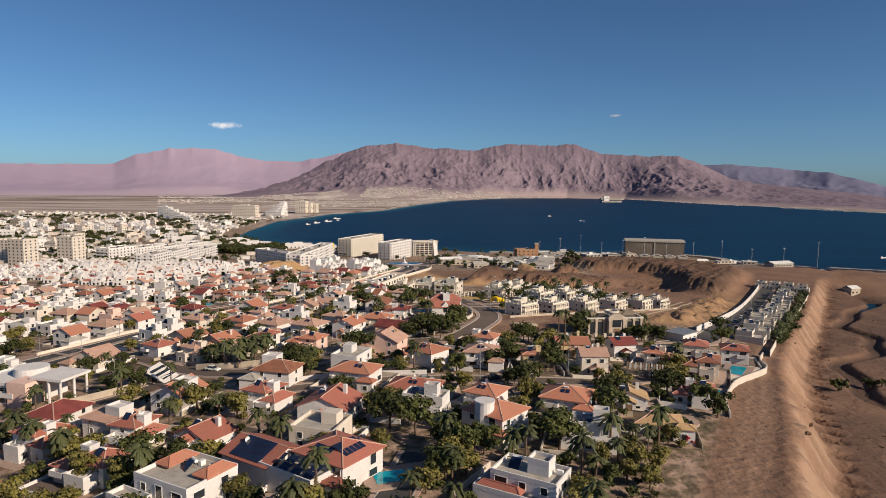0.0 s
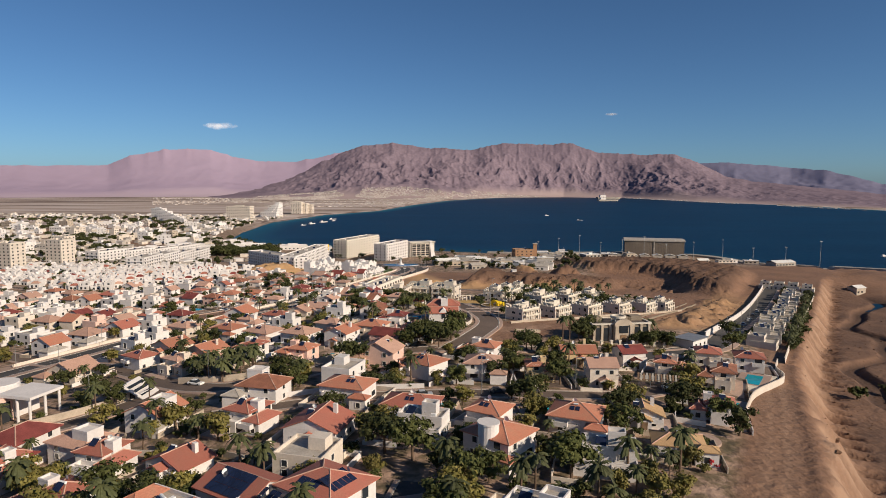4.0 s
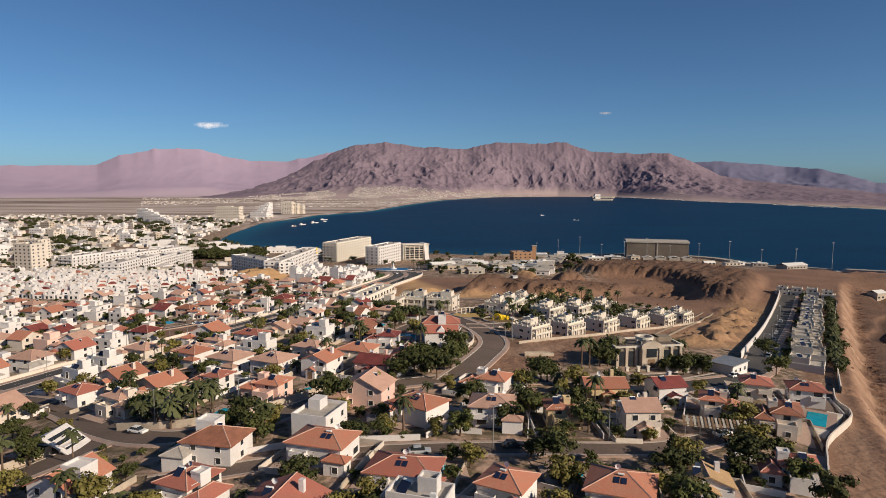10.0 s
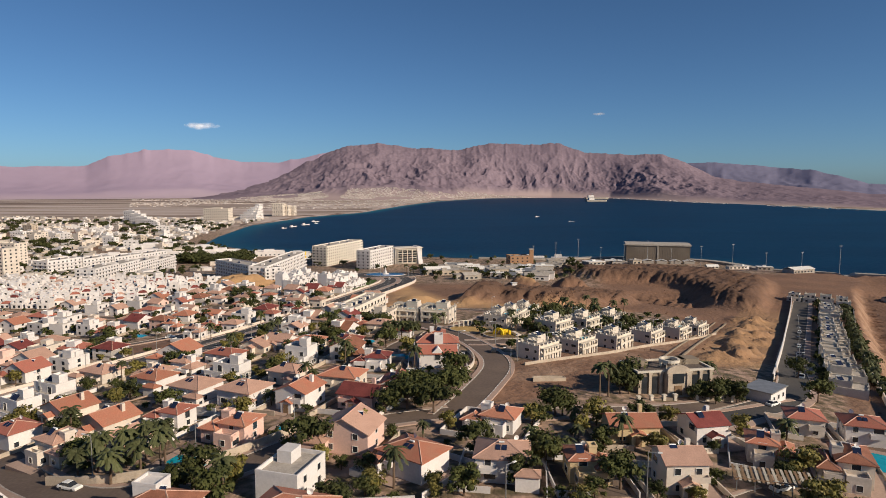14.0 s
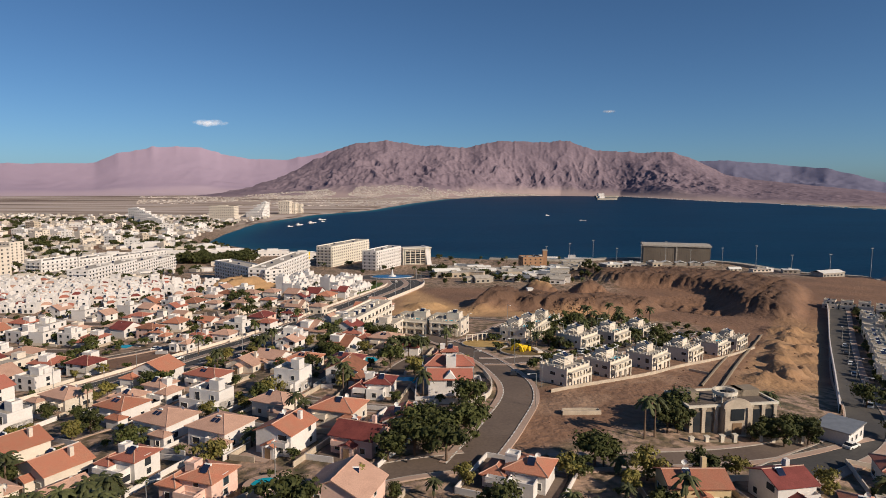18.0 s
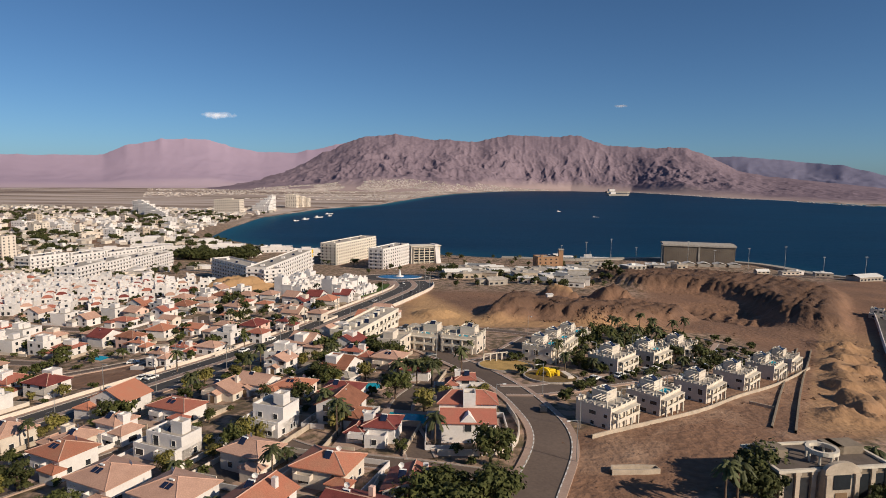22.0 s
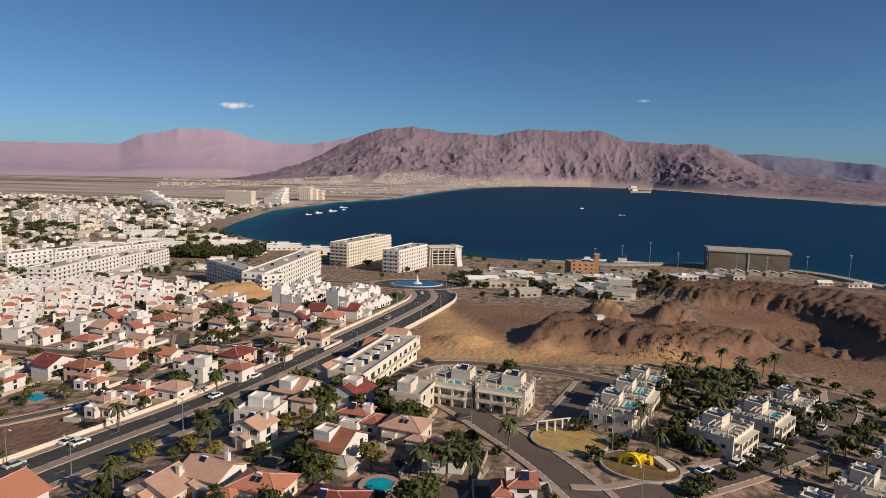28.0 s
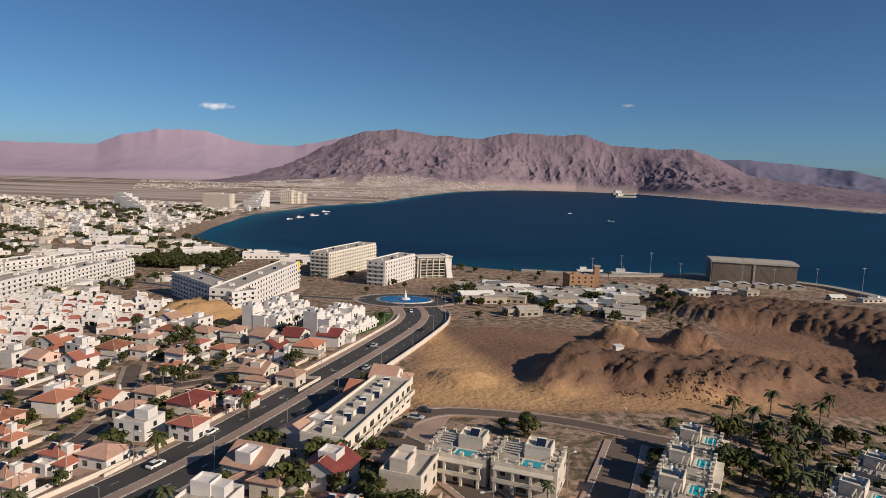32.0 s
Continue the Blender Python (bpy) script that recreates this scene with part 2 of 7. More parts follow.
def hump(x, y, cx, cy, rx, ry, turn, h, flat=0.25):
    c, s = math.cos(radians(turn)), math.sin(radians(turn))
    u, v = ((x - cx) * c + (y - cy) * s) / rx, (-(x - cx) * s + (y - cy) * c) / ry
    return h * step(1.0, flat, np.hypot(u, v))


def bank(x, y):
    """Distance to the right of the edge where the track breaks off into the dry valley."""
    return (x - np.interp(y, [-100, 105, 137, 203, 265, 455, 560], [-42, 62, 79, 112, 149, 270, 336])) * 0.85


def along_bank(x, y):
    return 0.53 * x + 0.85 * y


def lot_line(x, y):
    """Distance in front of the kerb wall of the terraced villas."""
    return (0.716 * (x - 27) - 0.698 * (y - 252))


def spoil_heaps(x, y):
    wob_x, wob_y = x + 9 * (rough(x / 14, y / 14, 3) - 0.45), y + 9 * (rough(x / 14 + 50, y / 14, 3) - 0.45)
    z = np.maximum(hump(wob_x, wob_y, 33, 440, 17, 44, -24, 10, 0.05), hump(wob_x, wob_y, 66, 440, 46, 27, -6, 6.5, 0.45))
    z = np.maximum(z, hump(wob_x, wob_y, 63, 494, 17, 16, 0, 9, 0.05))
    z = np.maximum(z, hump(wob_x, wob_y, 99, 500, 20, 18, 20, 9, 0.1))
    z = np.maximum(z, hump(wob_x, wob_y, 104, 458, 30, 26, 0, 5, 0.5))
    a = np.arctan2(y - 512, x - 148)
    ring = np.hypot(wob_x - 148, (wob_y - 512) / 1.12)
    rim = 8.5 * step(30, 50, ring) * step(-0.1, 0.3, np.cos(a - 0.5)) * (1 - step(610, 690, y)) * (1 - step(-22, -6, (x - 105) * 0.85 - (y - 264) * 0.53)) * (1 - step(95, 150, ring))
    pit = -5 * step(36, 14, np.hypot((x - 160) / 1.1, y - 480))
    z = np.maximum(z, hump(wob_x, wob_y, 138, 340, 16, 12, 40, 2.6, 0.1))
    z = np.maximum(z, hump(wob_x, wob_y, 150, 366, 18, 12, 60, 2.2, 0.1))
    z = np.maximum(z, hump(wob_x, wob_y, 176, 408, 16, 14, 60, 2.4, 0.1))
    z = np.maximum(z, hump(wob_x, wob_y, -140, 545, 34, 26, 20, 7, 0.25))
    z = np.maximum(z, hump(wob_x, wob_y, -8, 425, 12, 16, 20, 2.2, 0.2))
    band = step(12, 4, np.abs((x - 128) * 0.85 - (y - 296) * 0.53 + 13)) * step(275, 290, y) * (1 - step(405, 425, y))
    z = np.maximum(z, 2.8 * band * step(0.36, 0.62, rough(x / 9 + 4, y / 9, 3)))
    heaped = z + rim + pit
    crag = 1 - np.abs(2 * rough(x / 6, y / 6, 4) - 0.92)
    gully = 1 - np.abs(2 * grain((x - 0.8 * y + 4 * rough(x / 12, y / 12, 2)) / 3.8, (x + y) / 40) - 1)
    steep = np.minimum(np.abs(heaped), 5.0)
    return heaped + steep * (0.60 * (crag - 0.72) + 0.45 * (gully - 0.5) * step(0.6, 3.0, steep))


def terrain(x, y):
    x, y = np.asarray(x, float), np.asarray(y, float)
    g = np.interp(y, [-400, 100, 200, 260, 330, 400, 500, 600, 700, 800], [54, 51, 48.5, 46.5, 41.5, 36, 30, 23.5, 16, 14.5])
    side = 14 * np.tanh(np.where(x < 0, 8e-4, 6e-4) * x * x / 14) * (1 - step(330, 650, y))
    z = np.maximum(g - side, SEA + 1.6)
    s = bank(x, y)
    rill = 6.5 * (grain((x * 0.53 + y * 0.85) / 4.5, s / 40) - 0.5) + 4.0 * (grain((x * 0.53 + y * 0.85) / 17, s / 60) - 0.5)
    valley = (0.85 * step(-0.6, 7.5, s + 0.6 * rill) + 0.15 * step(10, 60, s)) * (1 - 0.6 * step(90, 180, s)) * (1 - step(470, 560, y))
    z = z - np.minimum(10, z - SEA - 1.5) * valley
    along = x * 0.53 + y * 0.85 + 2.5 * np.sin(s / 7)
    z = z + (2.4 * np.abs(np.sin(along / 2.8 + 4 * grain(along / 9, s / 25))) - 1.9 - 2.4 * np.abs(2 * rough(along / 4, s / 9, 3) - 0.9)) * step(0, 4, s) * (1 - step(9, 15, s)) * (1 - step(470, 540, y))
    z = z - 2.4 * step(6, 2, np.abs(s - 27 - 8 * np.sin(y / 23) - 3 * np.sin(y / 9)))
    z = z + 0.9 * step(1.8, 0.3, np.abs(s + 1.5)) * rough(x / 4, y / 4, 3) * step(90, 110, y) * (1 - step(470, 540, y))
    z = z + 0.8 * (rough(x / 9, y / 9, 3) - 0.45) * step(-6, 12, s)
    return z


def ground_z(x, y):
    return float(terrain(x, y) + spoil_heaps(np.float64(x), np.float64(y)))


def town_share(x, y):
    """1 where gardens and paving cover the ground, 0 on bare desert."""
    t = 1 - step(-16, -12, bank(x, y))
    lot = step(8, 16, x) * (1 - step(150, 165, x)) * step(206, 214, y) * (1 - step(249, 255, y - 0.95 * (x - 20)))
    lot = lot * (1 - step(0, 6, x * 0.62 - (y - 205) * 0.9))
    t = t * (1 - lot)
    t = t * (1 - step(-30, -20, x) * step(382, 390, y - 0.25 * x) * (1 - step(505, 540, y)))
    t = t * (1 - step(120, 140, x) * step(330, 360, y) * (1 - step(600, 640, y)) * (1 - step(250, 262, x - 0.6 * (y - 400))))
    t = t * (1 - hump(x, y, -112, 345, 32, 17, 68, 1, 0.8)) * (1 - hump(x, y, -138, 545, 34, 26, 0, 1, 0.7))
    t = t * (1 - hump(x, y, -520, 900, 130, 40, 12, 1, 0.8))
    t = t * (1 - step(0.50, 0.6, rough(x / 300, y / 300, 3)) * step(900, 1100, y)) * (1 - step(1500, 1900, y))
    return t


def sheet(name, xs, ys, height, mat, layers=()):
    gx, gy = np.meshgrid(xs, ys)
    z = height(gx, gy)
    nx, ny = len(xs), len(ys)
    i = np.arange(nx * ny).reshape(ny, nx)
    quads = np.stack([i[:-1, :-1], i[:-1, 1:], i[1:, 1:], i[1:, :-1]], -1).reshape(-1, 4)
    me = bpy.data.meshes.new(name)
    me.from_pydata(np.stack([gx, gy, z], -1).reshape(-1, 3).tolist(), [], quads.tolist())
    me.materials.append(mat)
    for layer, values in layers:
        at = me.attributes.new(layer, "FLOAT", "POINT")
        at.data.foreach_set("value", np.asarray(values(gx, gy), np.float32).ravel())
    me.shade_smooth()
    return new(name, me)


def land(gx, gy):
    z = terrain(gx, gy) + spoil_heaps(gx, gy)
    sea = off_shore(gx.ravel(), gy.ravel()).reshape(gx.shape)
    coast = SEA - np.clip(sea * 0.12, -2.0, 5.0)
    z = np.where(sea > -25, np.minimum(z, np.maximum(coast, SEA - 5)), z)
    return z - 0.25 * rough(gx / 3, gy / 3, 2) * (1 - town_share(gx, gy))


xs = np.concatenate([np.arange(-4900, -600, 70), np.arange(-600, -200, 10), np.arange(-200, -30, 2.6), np.arange(-30, 50, 1.5), np.arange(50, 200, 1.05), np.arange(200, 330, 1.7), np.arange(330, 700, 10), np.arange(700, 4950, 70)])
ys = np.concatenate([np.arange(-900, 0, 45), np.arange(0, 70, 7), np.arange(70, 300, 1.15), np.arange(300, 395, 1.8), np.arange(395, 600, 1.5), np.arange(600, 640, 2.6), np.arange(640, 920, 7), np.arange(920, 1700, 30), np.arange(1700, 4950, 65)])
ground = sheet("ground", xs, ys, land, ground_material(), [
    ("town", town_share),
    # track: ruts; on the bank, sunlit slope and rill shading painted as colour
    ("track", lambda x, y: 0.8 * (0.8 * step(-0.5, 1.5, bank(x, y)) * (1 - step(7, 13, bank(x, y) + 5 * rough(x / 6, y / 6, 2))) * (0.35 + 0.65 * step(0.3, 0.6, grain(along_bank(x, y) / 2.2, bank(x, y) / 30))) * (1 - step(470, 540, y)) + (0.16 * step(5, 3.5, np.abs(bank(x, y) + 8 + 1.0 * np.sin(y / 40))) + 0.26 * step(1.0, 0.3, np.abs(np.abs(bank(x, y) + 8 + 1.0 * np.sin(y / 40)) - 1.6)) * (0.4 + 0.6 * step(0.3, 0.5, rough(x / 6, y / 16, 3)))) * (1 - step(480, 520, y)) + 0.55 * step(2.4, 0.8, np.abs(np.abs(lot_line(x, y) - 9 - 2 * np.sin(x / 15)) - 1.5)) * step(25, 32, x) * (1 - step(130, 140, x)) * step(0.3, 0.5, rough(x / 5, y / 5, 3)) + 0.5 * (1 - town_share(x, y)) * step(0.5, 0.68, rough(x / 11 + 7, y / 11, 4)) * (1 - step(370, 400, y)) * (1 - step(-20, -14, bank(x, y))))),
    ("sand", lambda x, y: np.clip(0.8 * (0.6 * step(-27, -24, (x - 128) * 0.85 - (y - 296) * 0.53) * (1 - step(-3, 0, (x - 128) * 0.85 - (y - 296) * 0.53)) * step(262, 275, y) * (1 - step(420, 450, y)) * (0.35 + rough(x / 7, y / 7, 3)) + step(-30, -14, x) * (1 - step(4, 18, x + 0.3 * (y - 420))) * step(392, 402, y) * (1 - step(520, 560, y)) * (0.7 + rough(x / 9, y / 9, 3)) + 0.75 * step(384, 390, y - 0.25 * x) * (1 - step(408, 418, y - 0.1 * x + 5 * rough(x / 8, y / 8, 2))) * step(-30, -14, x) * (1 - step(100, 120, x)) + hump(x, y, 66, 500, 16, 14, 0, 1, 0.3) + hump(x, y, -140, 545, 38, 28, 20, 1, 0.8)), 0, 1)),
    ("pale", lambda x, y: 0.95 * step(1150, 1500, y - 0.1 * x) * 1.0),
    # spoil: darkens the heaps, the channel, the valley floor and the track strip
    ("spoil", lambda x, y: 1.0 * (1 - step(470, 540, y)) * np.maximum(step(5.5, 3, np.abs(bank(x, y) - 27 - 8 * np.sin(y / 23) - 3 * np.sin(y / 9))), 0.75 * step(9, 16, bank(x, y)) * (0.55 + 0.45 * step(0.35, 0.6, rough(x / 22, y / 22, 4)))) + step(1.5, 6, np.abs(spoil_heaps(x, y)) * (0.3 + 1.2 * rough(x / 25, y / 25, 3))) * 0.75 + 0.24 * step(-17, -12, bank(x, y)) * (1 - step(-1.5, 0.3, bank(x, y))) * (1 - step(470, 540, y)))])
tagged(ground, "bare pinkish brown desert ground with dusty garden plots", "ground", kind="structure")


def shallows(x, y):
    return step(70, 0, off_shore(x.ravel(), y.ravel()).reshape(x.shape)) * 0.8 * step(200, 2000, y)


sea_sheet = sheet("water", np.linspace(-700, 2600, 180), np.linspace(-300, 4800, 260), lambda x, y: 0 * x + SEA, sea_material(), [("shallow", shallows)])
tagged(sea_sheet, "deep blue sea gulf with faint wind ripples", "sea", kind="structure")

RIDGE_AZ = [-60, -34.8, -31.3, -27.4, -25.8, -23.2, -19.7, -17.9, -15.6, -12.7, -9.8, -7.3, -4.3, -1.3, 2.7, 5.8, 8.7, 11.7, 13.6, 16.9, 20.1, 22.1, 24.1, 25.8, 28.6, 31.7, 34.9, 60]
RIDGE_EL = [0.9, 1.24, 1.25, 1.34, 2.11, 2.73, 2.83, 2.27, 1.84, 1.89, 2.43, 3.22, 3.57, 3.21, 3.1, 3.61, 3.47, 3.57, 2.88, 2.63, 2.57, 1.86, 0.94, 0.45, 0.11, -0.2, -0.57, -0.9]
BACK_AZ = [12, 16, 19.3, 22.4, 25.3, 28.6, 31.3, 33.5, 34.8, 60]
BACK_EL = [0.7, 1.1, 1.44, 1.86, 1.81, 1.44, 1.18, 0.59, 0.18, -0.5]
FOOT_AZ = [-60, -30, -10, 0, 6, 11, 16, 22, 28, 35, 60]
FOOT_R = [3300, 3350, 3450, 3500, 4150, 4420, 4330, 3560, 3080, 2680, 2200]


SLOPES = {}


def crests(x, y, octaves=5):
    """Sharp-crested noise, 0 to 1, for eroded slopes."""
    total, weight = 0.0, 0.5
    for k in range(octaves):
        n = 1 - np.abs(2 * grain(x * 2**k + 13 * k, y * 2**k - 7 * k) - 1)
        total, weight = total + weight * n * n, weight * 0.56
    return total


def mountain(name, near, far, fade, soft, seed, mat, label, az0, az1, steps=560, rows=84, line=(RIDGE_AZ, RIDGE_EL), flute=0.15):
    """A range whose crest stands at the given elevations; spurs and gullies run down from it to the foot."""
    az = np.radians(np.linspace(az0, az1, steps))
    u = np.linspace(0, 1, rows)[:, None]
    deg = np.degrees(az)
    r0 = np.interp(deg, FOOT_AZ, FOOT_R) + near
    r1 = np.minimum(4880, r0 + far)
    r = r0 + (r1 - r0) * u
    x, y = r * np.sin(az), r * np.cos(az)
    share = step(*fade, deg)
    jag = 0.06 * (crests(deg / 1.6 + seed, 0 * deg + seed, 5) - 0.45) * u**7
    top = (np.tan(np.radians(np.interp(deg, *line))) * r1 + 100 - SEA) * share
    along = az * 4200 + 260 * rough(x / 420 + seed, y / 420, 4)
    slant = along + 0.55 * r + 120 * rough(x / 170, y / 170 + seed, 3)
    spur, gully = crests(along / 420 + seed, r / 900 + seed, 4), crests(slant / 150 + seed, (r - 0.5 * along) / 330, 5)
    wx, wy = x + 60 * rough(x / 120 + seed, y / 120, 3), y + 60 * rough(x / 120, y / 120 + seed, 3)
    fold = crests(wx / 95 + seed, wy / 120, 6)
    rise = 0.10 * np.minimum(u / 0.3, 1) + 0.90 * np.maximum(u - 0.12, 0) ** 1.35 / 0.88**1.35 * (0.55 + 0.45 * u)
    body = 1 - np.abs(2 * u - 1) ** 1.8
    foot = step(0.12, 0.45, u)
    z = SEA - 3 + top * (rise + jag + soft * ((0.34 * (spur - 0.45) + flute * (gully - 0.45)) * body * foot + 0.20 * (fold - 0.45) * (0.2 * u + body) * foot))
    SLOPES[name] = np.stack([x, y, z], -1)
    i = np.arange(steps * rows).reshape(rows, steps)
    quads = np.stack([i[:-1, :-1], i[:-1, 1:], i[1:, 1:], i[1:, :-1]], -1).reshape(-1, 4)
    me = bpy.data.meshes.new(name)
    me.from_pydata(np.stack([x, y, z], -1).reshape(-1, 3).tolist(), [], quads.tolist())
    me.materials.append(mat)
    fan = me.attributes.new("fan", "FLOAT", "POINT")
    fan.data.foreach_set("value", (step(0.34, 0.10, u + 0.16 * (rough(x / 220, y / 220, 3) - 0.45)) + 0 * x).astype(np.float32).ravel())
    me.shade_smooth()
    return tagged(new(name, me), label, "mountains", kind="structure")


def with_fans(m, sand):
    """Pale gravel fans at the foot of the slopes."""
    n, l = m.node_tree.nodes, m.node_tree.links
    base = n["Principled BSDF"].inputs["Base Color"]
    at, mix = n.new("ShaderNodeAttribute"), n.new("ShaderNodeMix")
    at.attribute_name, mix.data_type = "fan", "RGBA"
    l.new(at.outputs["Fac"], mix.inputs[0])
    l.new(base.links[0].from_socket, mix.inputs[6])
    mix.inputs[7].default_value = (*sand, 1)
    l.new(mix.outputs[2], base)
    return m


# Distance haze is put into these rock colours as lilac and violet paling.
HAZEGRANITE = with_fans(material("hazed_granite_slopes", (0.228, 0.178, 0.212), 1.0, vary=0.2, scale=0.004, fine=0.05, tint=(0.19, 0.148, 0.182), spec=0.02), (0.37, 0.29, 0.28))
HAZEPINK = with_fans(material("haze_pink_rock", (0.315, 0.25, 0.33), 1.0, vary=0.06, scale=0.002, fine=0.01, tint=(0.33, 0.26, 0.34), spec=0.02), (0.40, 0.32, 0.37))
HAZEVIOLET = material("haze_violet_rock", (0.215, 0.21, 0.30), 1.0, vary=0.10, scale=0.003, fine=0.03, tint=(0.20, 0.195, 0.28), spec=0.02)
mountain("mountains_east", 0, 1500, (-22, -8.0), 0.50, 3.0, HAZEGRANITE, "bare reddish granite mountain range beyond the gulf", -20, 50, 980, 120)
mountain("mountains_south", 1150, 700, (11, 17), 0.34, 7.0, HAZEVIOLET, "violet-grey range behind the reddish one", 11, 55, 300, 44, (BACK_AZ, BACK_EL))
mountain("mountains_north", 700, 900, (6, -6), 0.12, 11.0, HAZEPINK, "pale hazy pink desert mountains on the horizon", -58, 4, 340, 50, flute=0.0)

# ---- mesh building ----
class Shape:
    """Vertices, faces and material slots of one part."""

    def __init__(self):
        self.v, self.f, self.m = [], [], []

    def add(self, verts, faces, slot=0, pose_=None):
        k = len(self.v)
        self.v += [tuple(pose_ @ Vector(p)) for p in verts] if pose_ is not None else [tuple(p) for p in verts]
        self.f += [tuple(k + i for i in f) for f in faces]
        self.m += [slot] * len(faces)
        return self

    def box(self, x0, y0, z0, x1, y1, z1, slot=0, pose_=None):
        p = [(x0, y0, z0), (x1, y0, z0), (x1, y1, z0), (x0, y1, z0), (x0, y0, z1), (x1, y0, z1), (x1, y1, z1), (x0, y1, z1)]
        return self.add(p, [(3, 2, 1, 0), (4, 5, 6, 7), (0, 1, 5, 4), (1, 2, 6, 5), (2, 3, 7, 6), (3, 0, 4, 7)], slot, pose_)

    def tube(self, r0, r1, z0, z1, n=10, slot=0, pose_=None, cx=0, cy=0):
        ring = [(math.cos(2 * math.pi * i / n), math.sin(2 * math.pi * i / n)) for i in range(n)]
        p = [(cx + r0 * a, cy + r0 * b, z0) for a, b in ring] + [(cx + r1 * a, cy + r1 * b, z1) for a, b in ring]
        faces = [(i, (i + 1) % n, n + (i + 1) % n, n + i) for i in range(n)] + [tuple(range(n))[::-1], tuple(range(n, 2 * n))]
        return self.add(p, faces, slot, pose_)

    def ring_wall(self, x0, y0, x1, y1, z0, z1, t=0.2, slot=0):
        out, inn = [(x0, y0), (x1, y0), (x1, y1), (x0, y1)], [(x0 + t, y0 + t), (x1 - t, y0 + t), (x1 - t, y1 - t), (x0 + t, y1 - t)]
        p = [(a, b, z) for z in (z0, z1) for loop in (out, inn) for a, b in loop]
        f = []
        for i in range(4):
            j = (i + 1) % 4
            f += [(i, j, 8 + j, 8 + i), (4 + j, 4 + i, 12 + i, 12 + j), (8 + i, 8 + j, 12 + j, 12 + i), (4 + i, 4 + j, j, i)]
        return self.add(p, f, slot)

    def hip(self, x0, y0, x1, y1, z, rise, over=0.5, thick=0.18):
        x0, y0, x1, y1 = x0 - over, y0 - over, x1 + over, y1 + over
        w, d = x1 - x0, y1 - y0
        if w >= d:
            a, b = (x0 + d * 0.48, (y0 + y1) / 2, z + rise), (x1 - d * 0.48, (y0 + y1) / 2, z + rise)
            tops = [(0, 1, 5, 4), (1, 2, 5), (2, 3, 4, 5), (3, 0, 4)]
        else:
            a, b = ((x0 + x1) / 2, y0 + w * 0.48, z + rise), ((x0 + x1) / 2, y1 - w * 0.48, z + rise)
            tops = [(0, 1, 4), (1, 2, 5, 4), (2, 3, 5), (3, 0, 4, 5)]
        p = [(x0, y0, z), (x1, y0, z), (x1, y1, z), (x0, y1, z), a, b] + [(x0, y0, z - thick), (x1, y0, z - thick), (x1, y1, z - thick), (x0, y1, z - thick)]
        self.add(p, tops + [(6, 7, 1, 0), (7, 8, 2, 1), (8, 9, 3, 2), (9, 6, 0, 3), (9, 8, 7, 6)])
        for q, e in (((0, a), (3, a), (1, b), (2, b)) if w >= d else ((0, a), (1, a), (2, b), (3, b))):
            self.ridge_cap(p[q], e)
        return self.ridge_cap(a, b)

    def ridge_cap(self, a, b, r=0.13):
        a, b = Vector(a), Vector(b)
        if (b - a).length < 0.3:
            return self
        side = (b - a).cross(Vector((0, 0, 1))).normalized() * r
        up = Vector((0, 0, r * 0.9))
        return self.add([a - side, a + up, a + side, b - side, b + up, b + side], [(0, 3, 4, 1), (1, 4, 5, 2)], 1)

    def gable(self, x0, y0, x1, y1, z, rise, over=0.45, thick=0.18, along="y"):
        if along == "x":
            other = Shape().gable(y0, x0, y1, x1, z, rise, over, thick)
            k = len(self.f)
            self.add([(b, a, c) for a, b, c in other.v], [f[::-1] for f in other.f])
            self.m[k:] = other.m
            return self
        x0, x1, y0, y1 = x0 - over, x1 + over, y0 - over, y1 + over
        mid, drop = (x0 + x1) / 2, over * rise / ((x1 - x0) / 2 - over)
        ze = z - drop
        for s, xe in ((1, x0), (-1, x1)):
            q = [(xe, y0, ze), (mid, y0, z + rise), (mid, y1, z + rise), (xe, y1, ze)]
            q += [(a, b, c - thick) for a, b, c in q]
            fs = [(0, 1, 2, 3), (7, 6, 5, 4), (0, 4, 5, 1), (2, 6, 7, 3), (3, 7, 4, 0)]
            self.add(q, [f[::-1] for f in fs] if s > 0 else fs)
        return self.ridge_cap((mid, y0, z + rise), (mid, y1, z + rise))

    def mesh(self, name, *mats):
        me = bpy.data.meshes.new(name)
        me.from_pydata(self.v, [], self.f)
        for m in mats:
            me.materials.append(m)
        if len(mats) > 1:
            me.polygons.foreach_set("material_index", self.m)
        return me


def part(name, shape, mats, parent, label="", at=None):
    """One mesh object under a thing or a part."""
    me = shape if isinstance(shape, bpy.types.Mesh) else shape.mesh(name, *(mats if isinstance(mats, tuple) else (mats,)))
    ob = new(name, me)
    ob.parent = parent
    if at is not None:
        ob.matrix_basis = at
    return tagged(ob, label) if label else ob


def thing(name, x, y, rot, label, category, group="", z=None, kind=""):
    e = new(name)
    e.empty_display_size = 0.5
    e.matrix_basis = pose(x, y, ground_z(x, y) if z is None else z, 0, 0, rot)
    return tagged(e, label, category, group, kind)


def solid(name, shape, mats, x, y, rot, label, category, group="", z=None, kind=""):
    """A thing that is one mesh."""
    me = shape if isinstance(shape, bpy.types.Mesh) else shape.mesh(name, *(mats if isinstance(mats, tuple) else (mats,)))
    ob = new(name, me)
    ob.matrix_basis = pose(x, y, ground_z(x, y) if z is None else z, 0, 0, rot)
    return tagged(ob, label, category, group, kind)


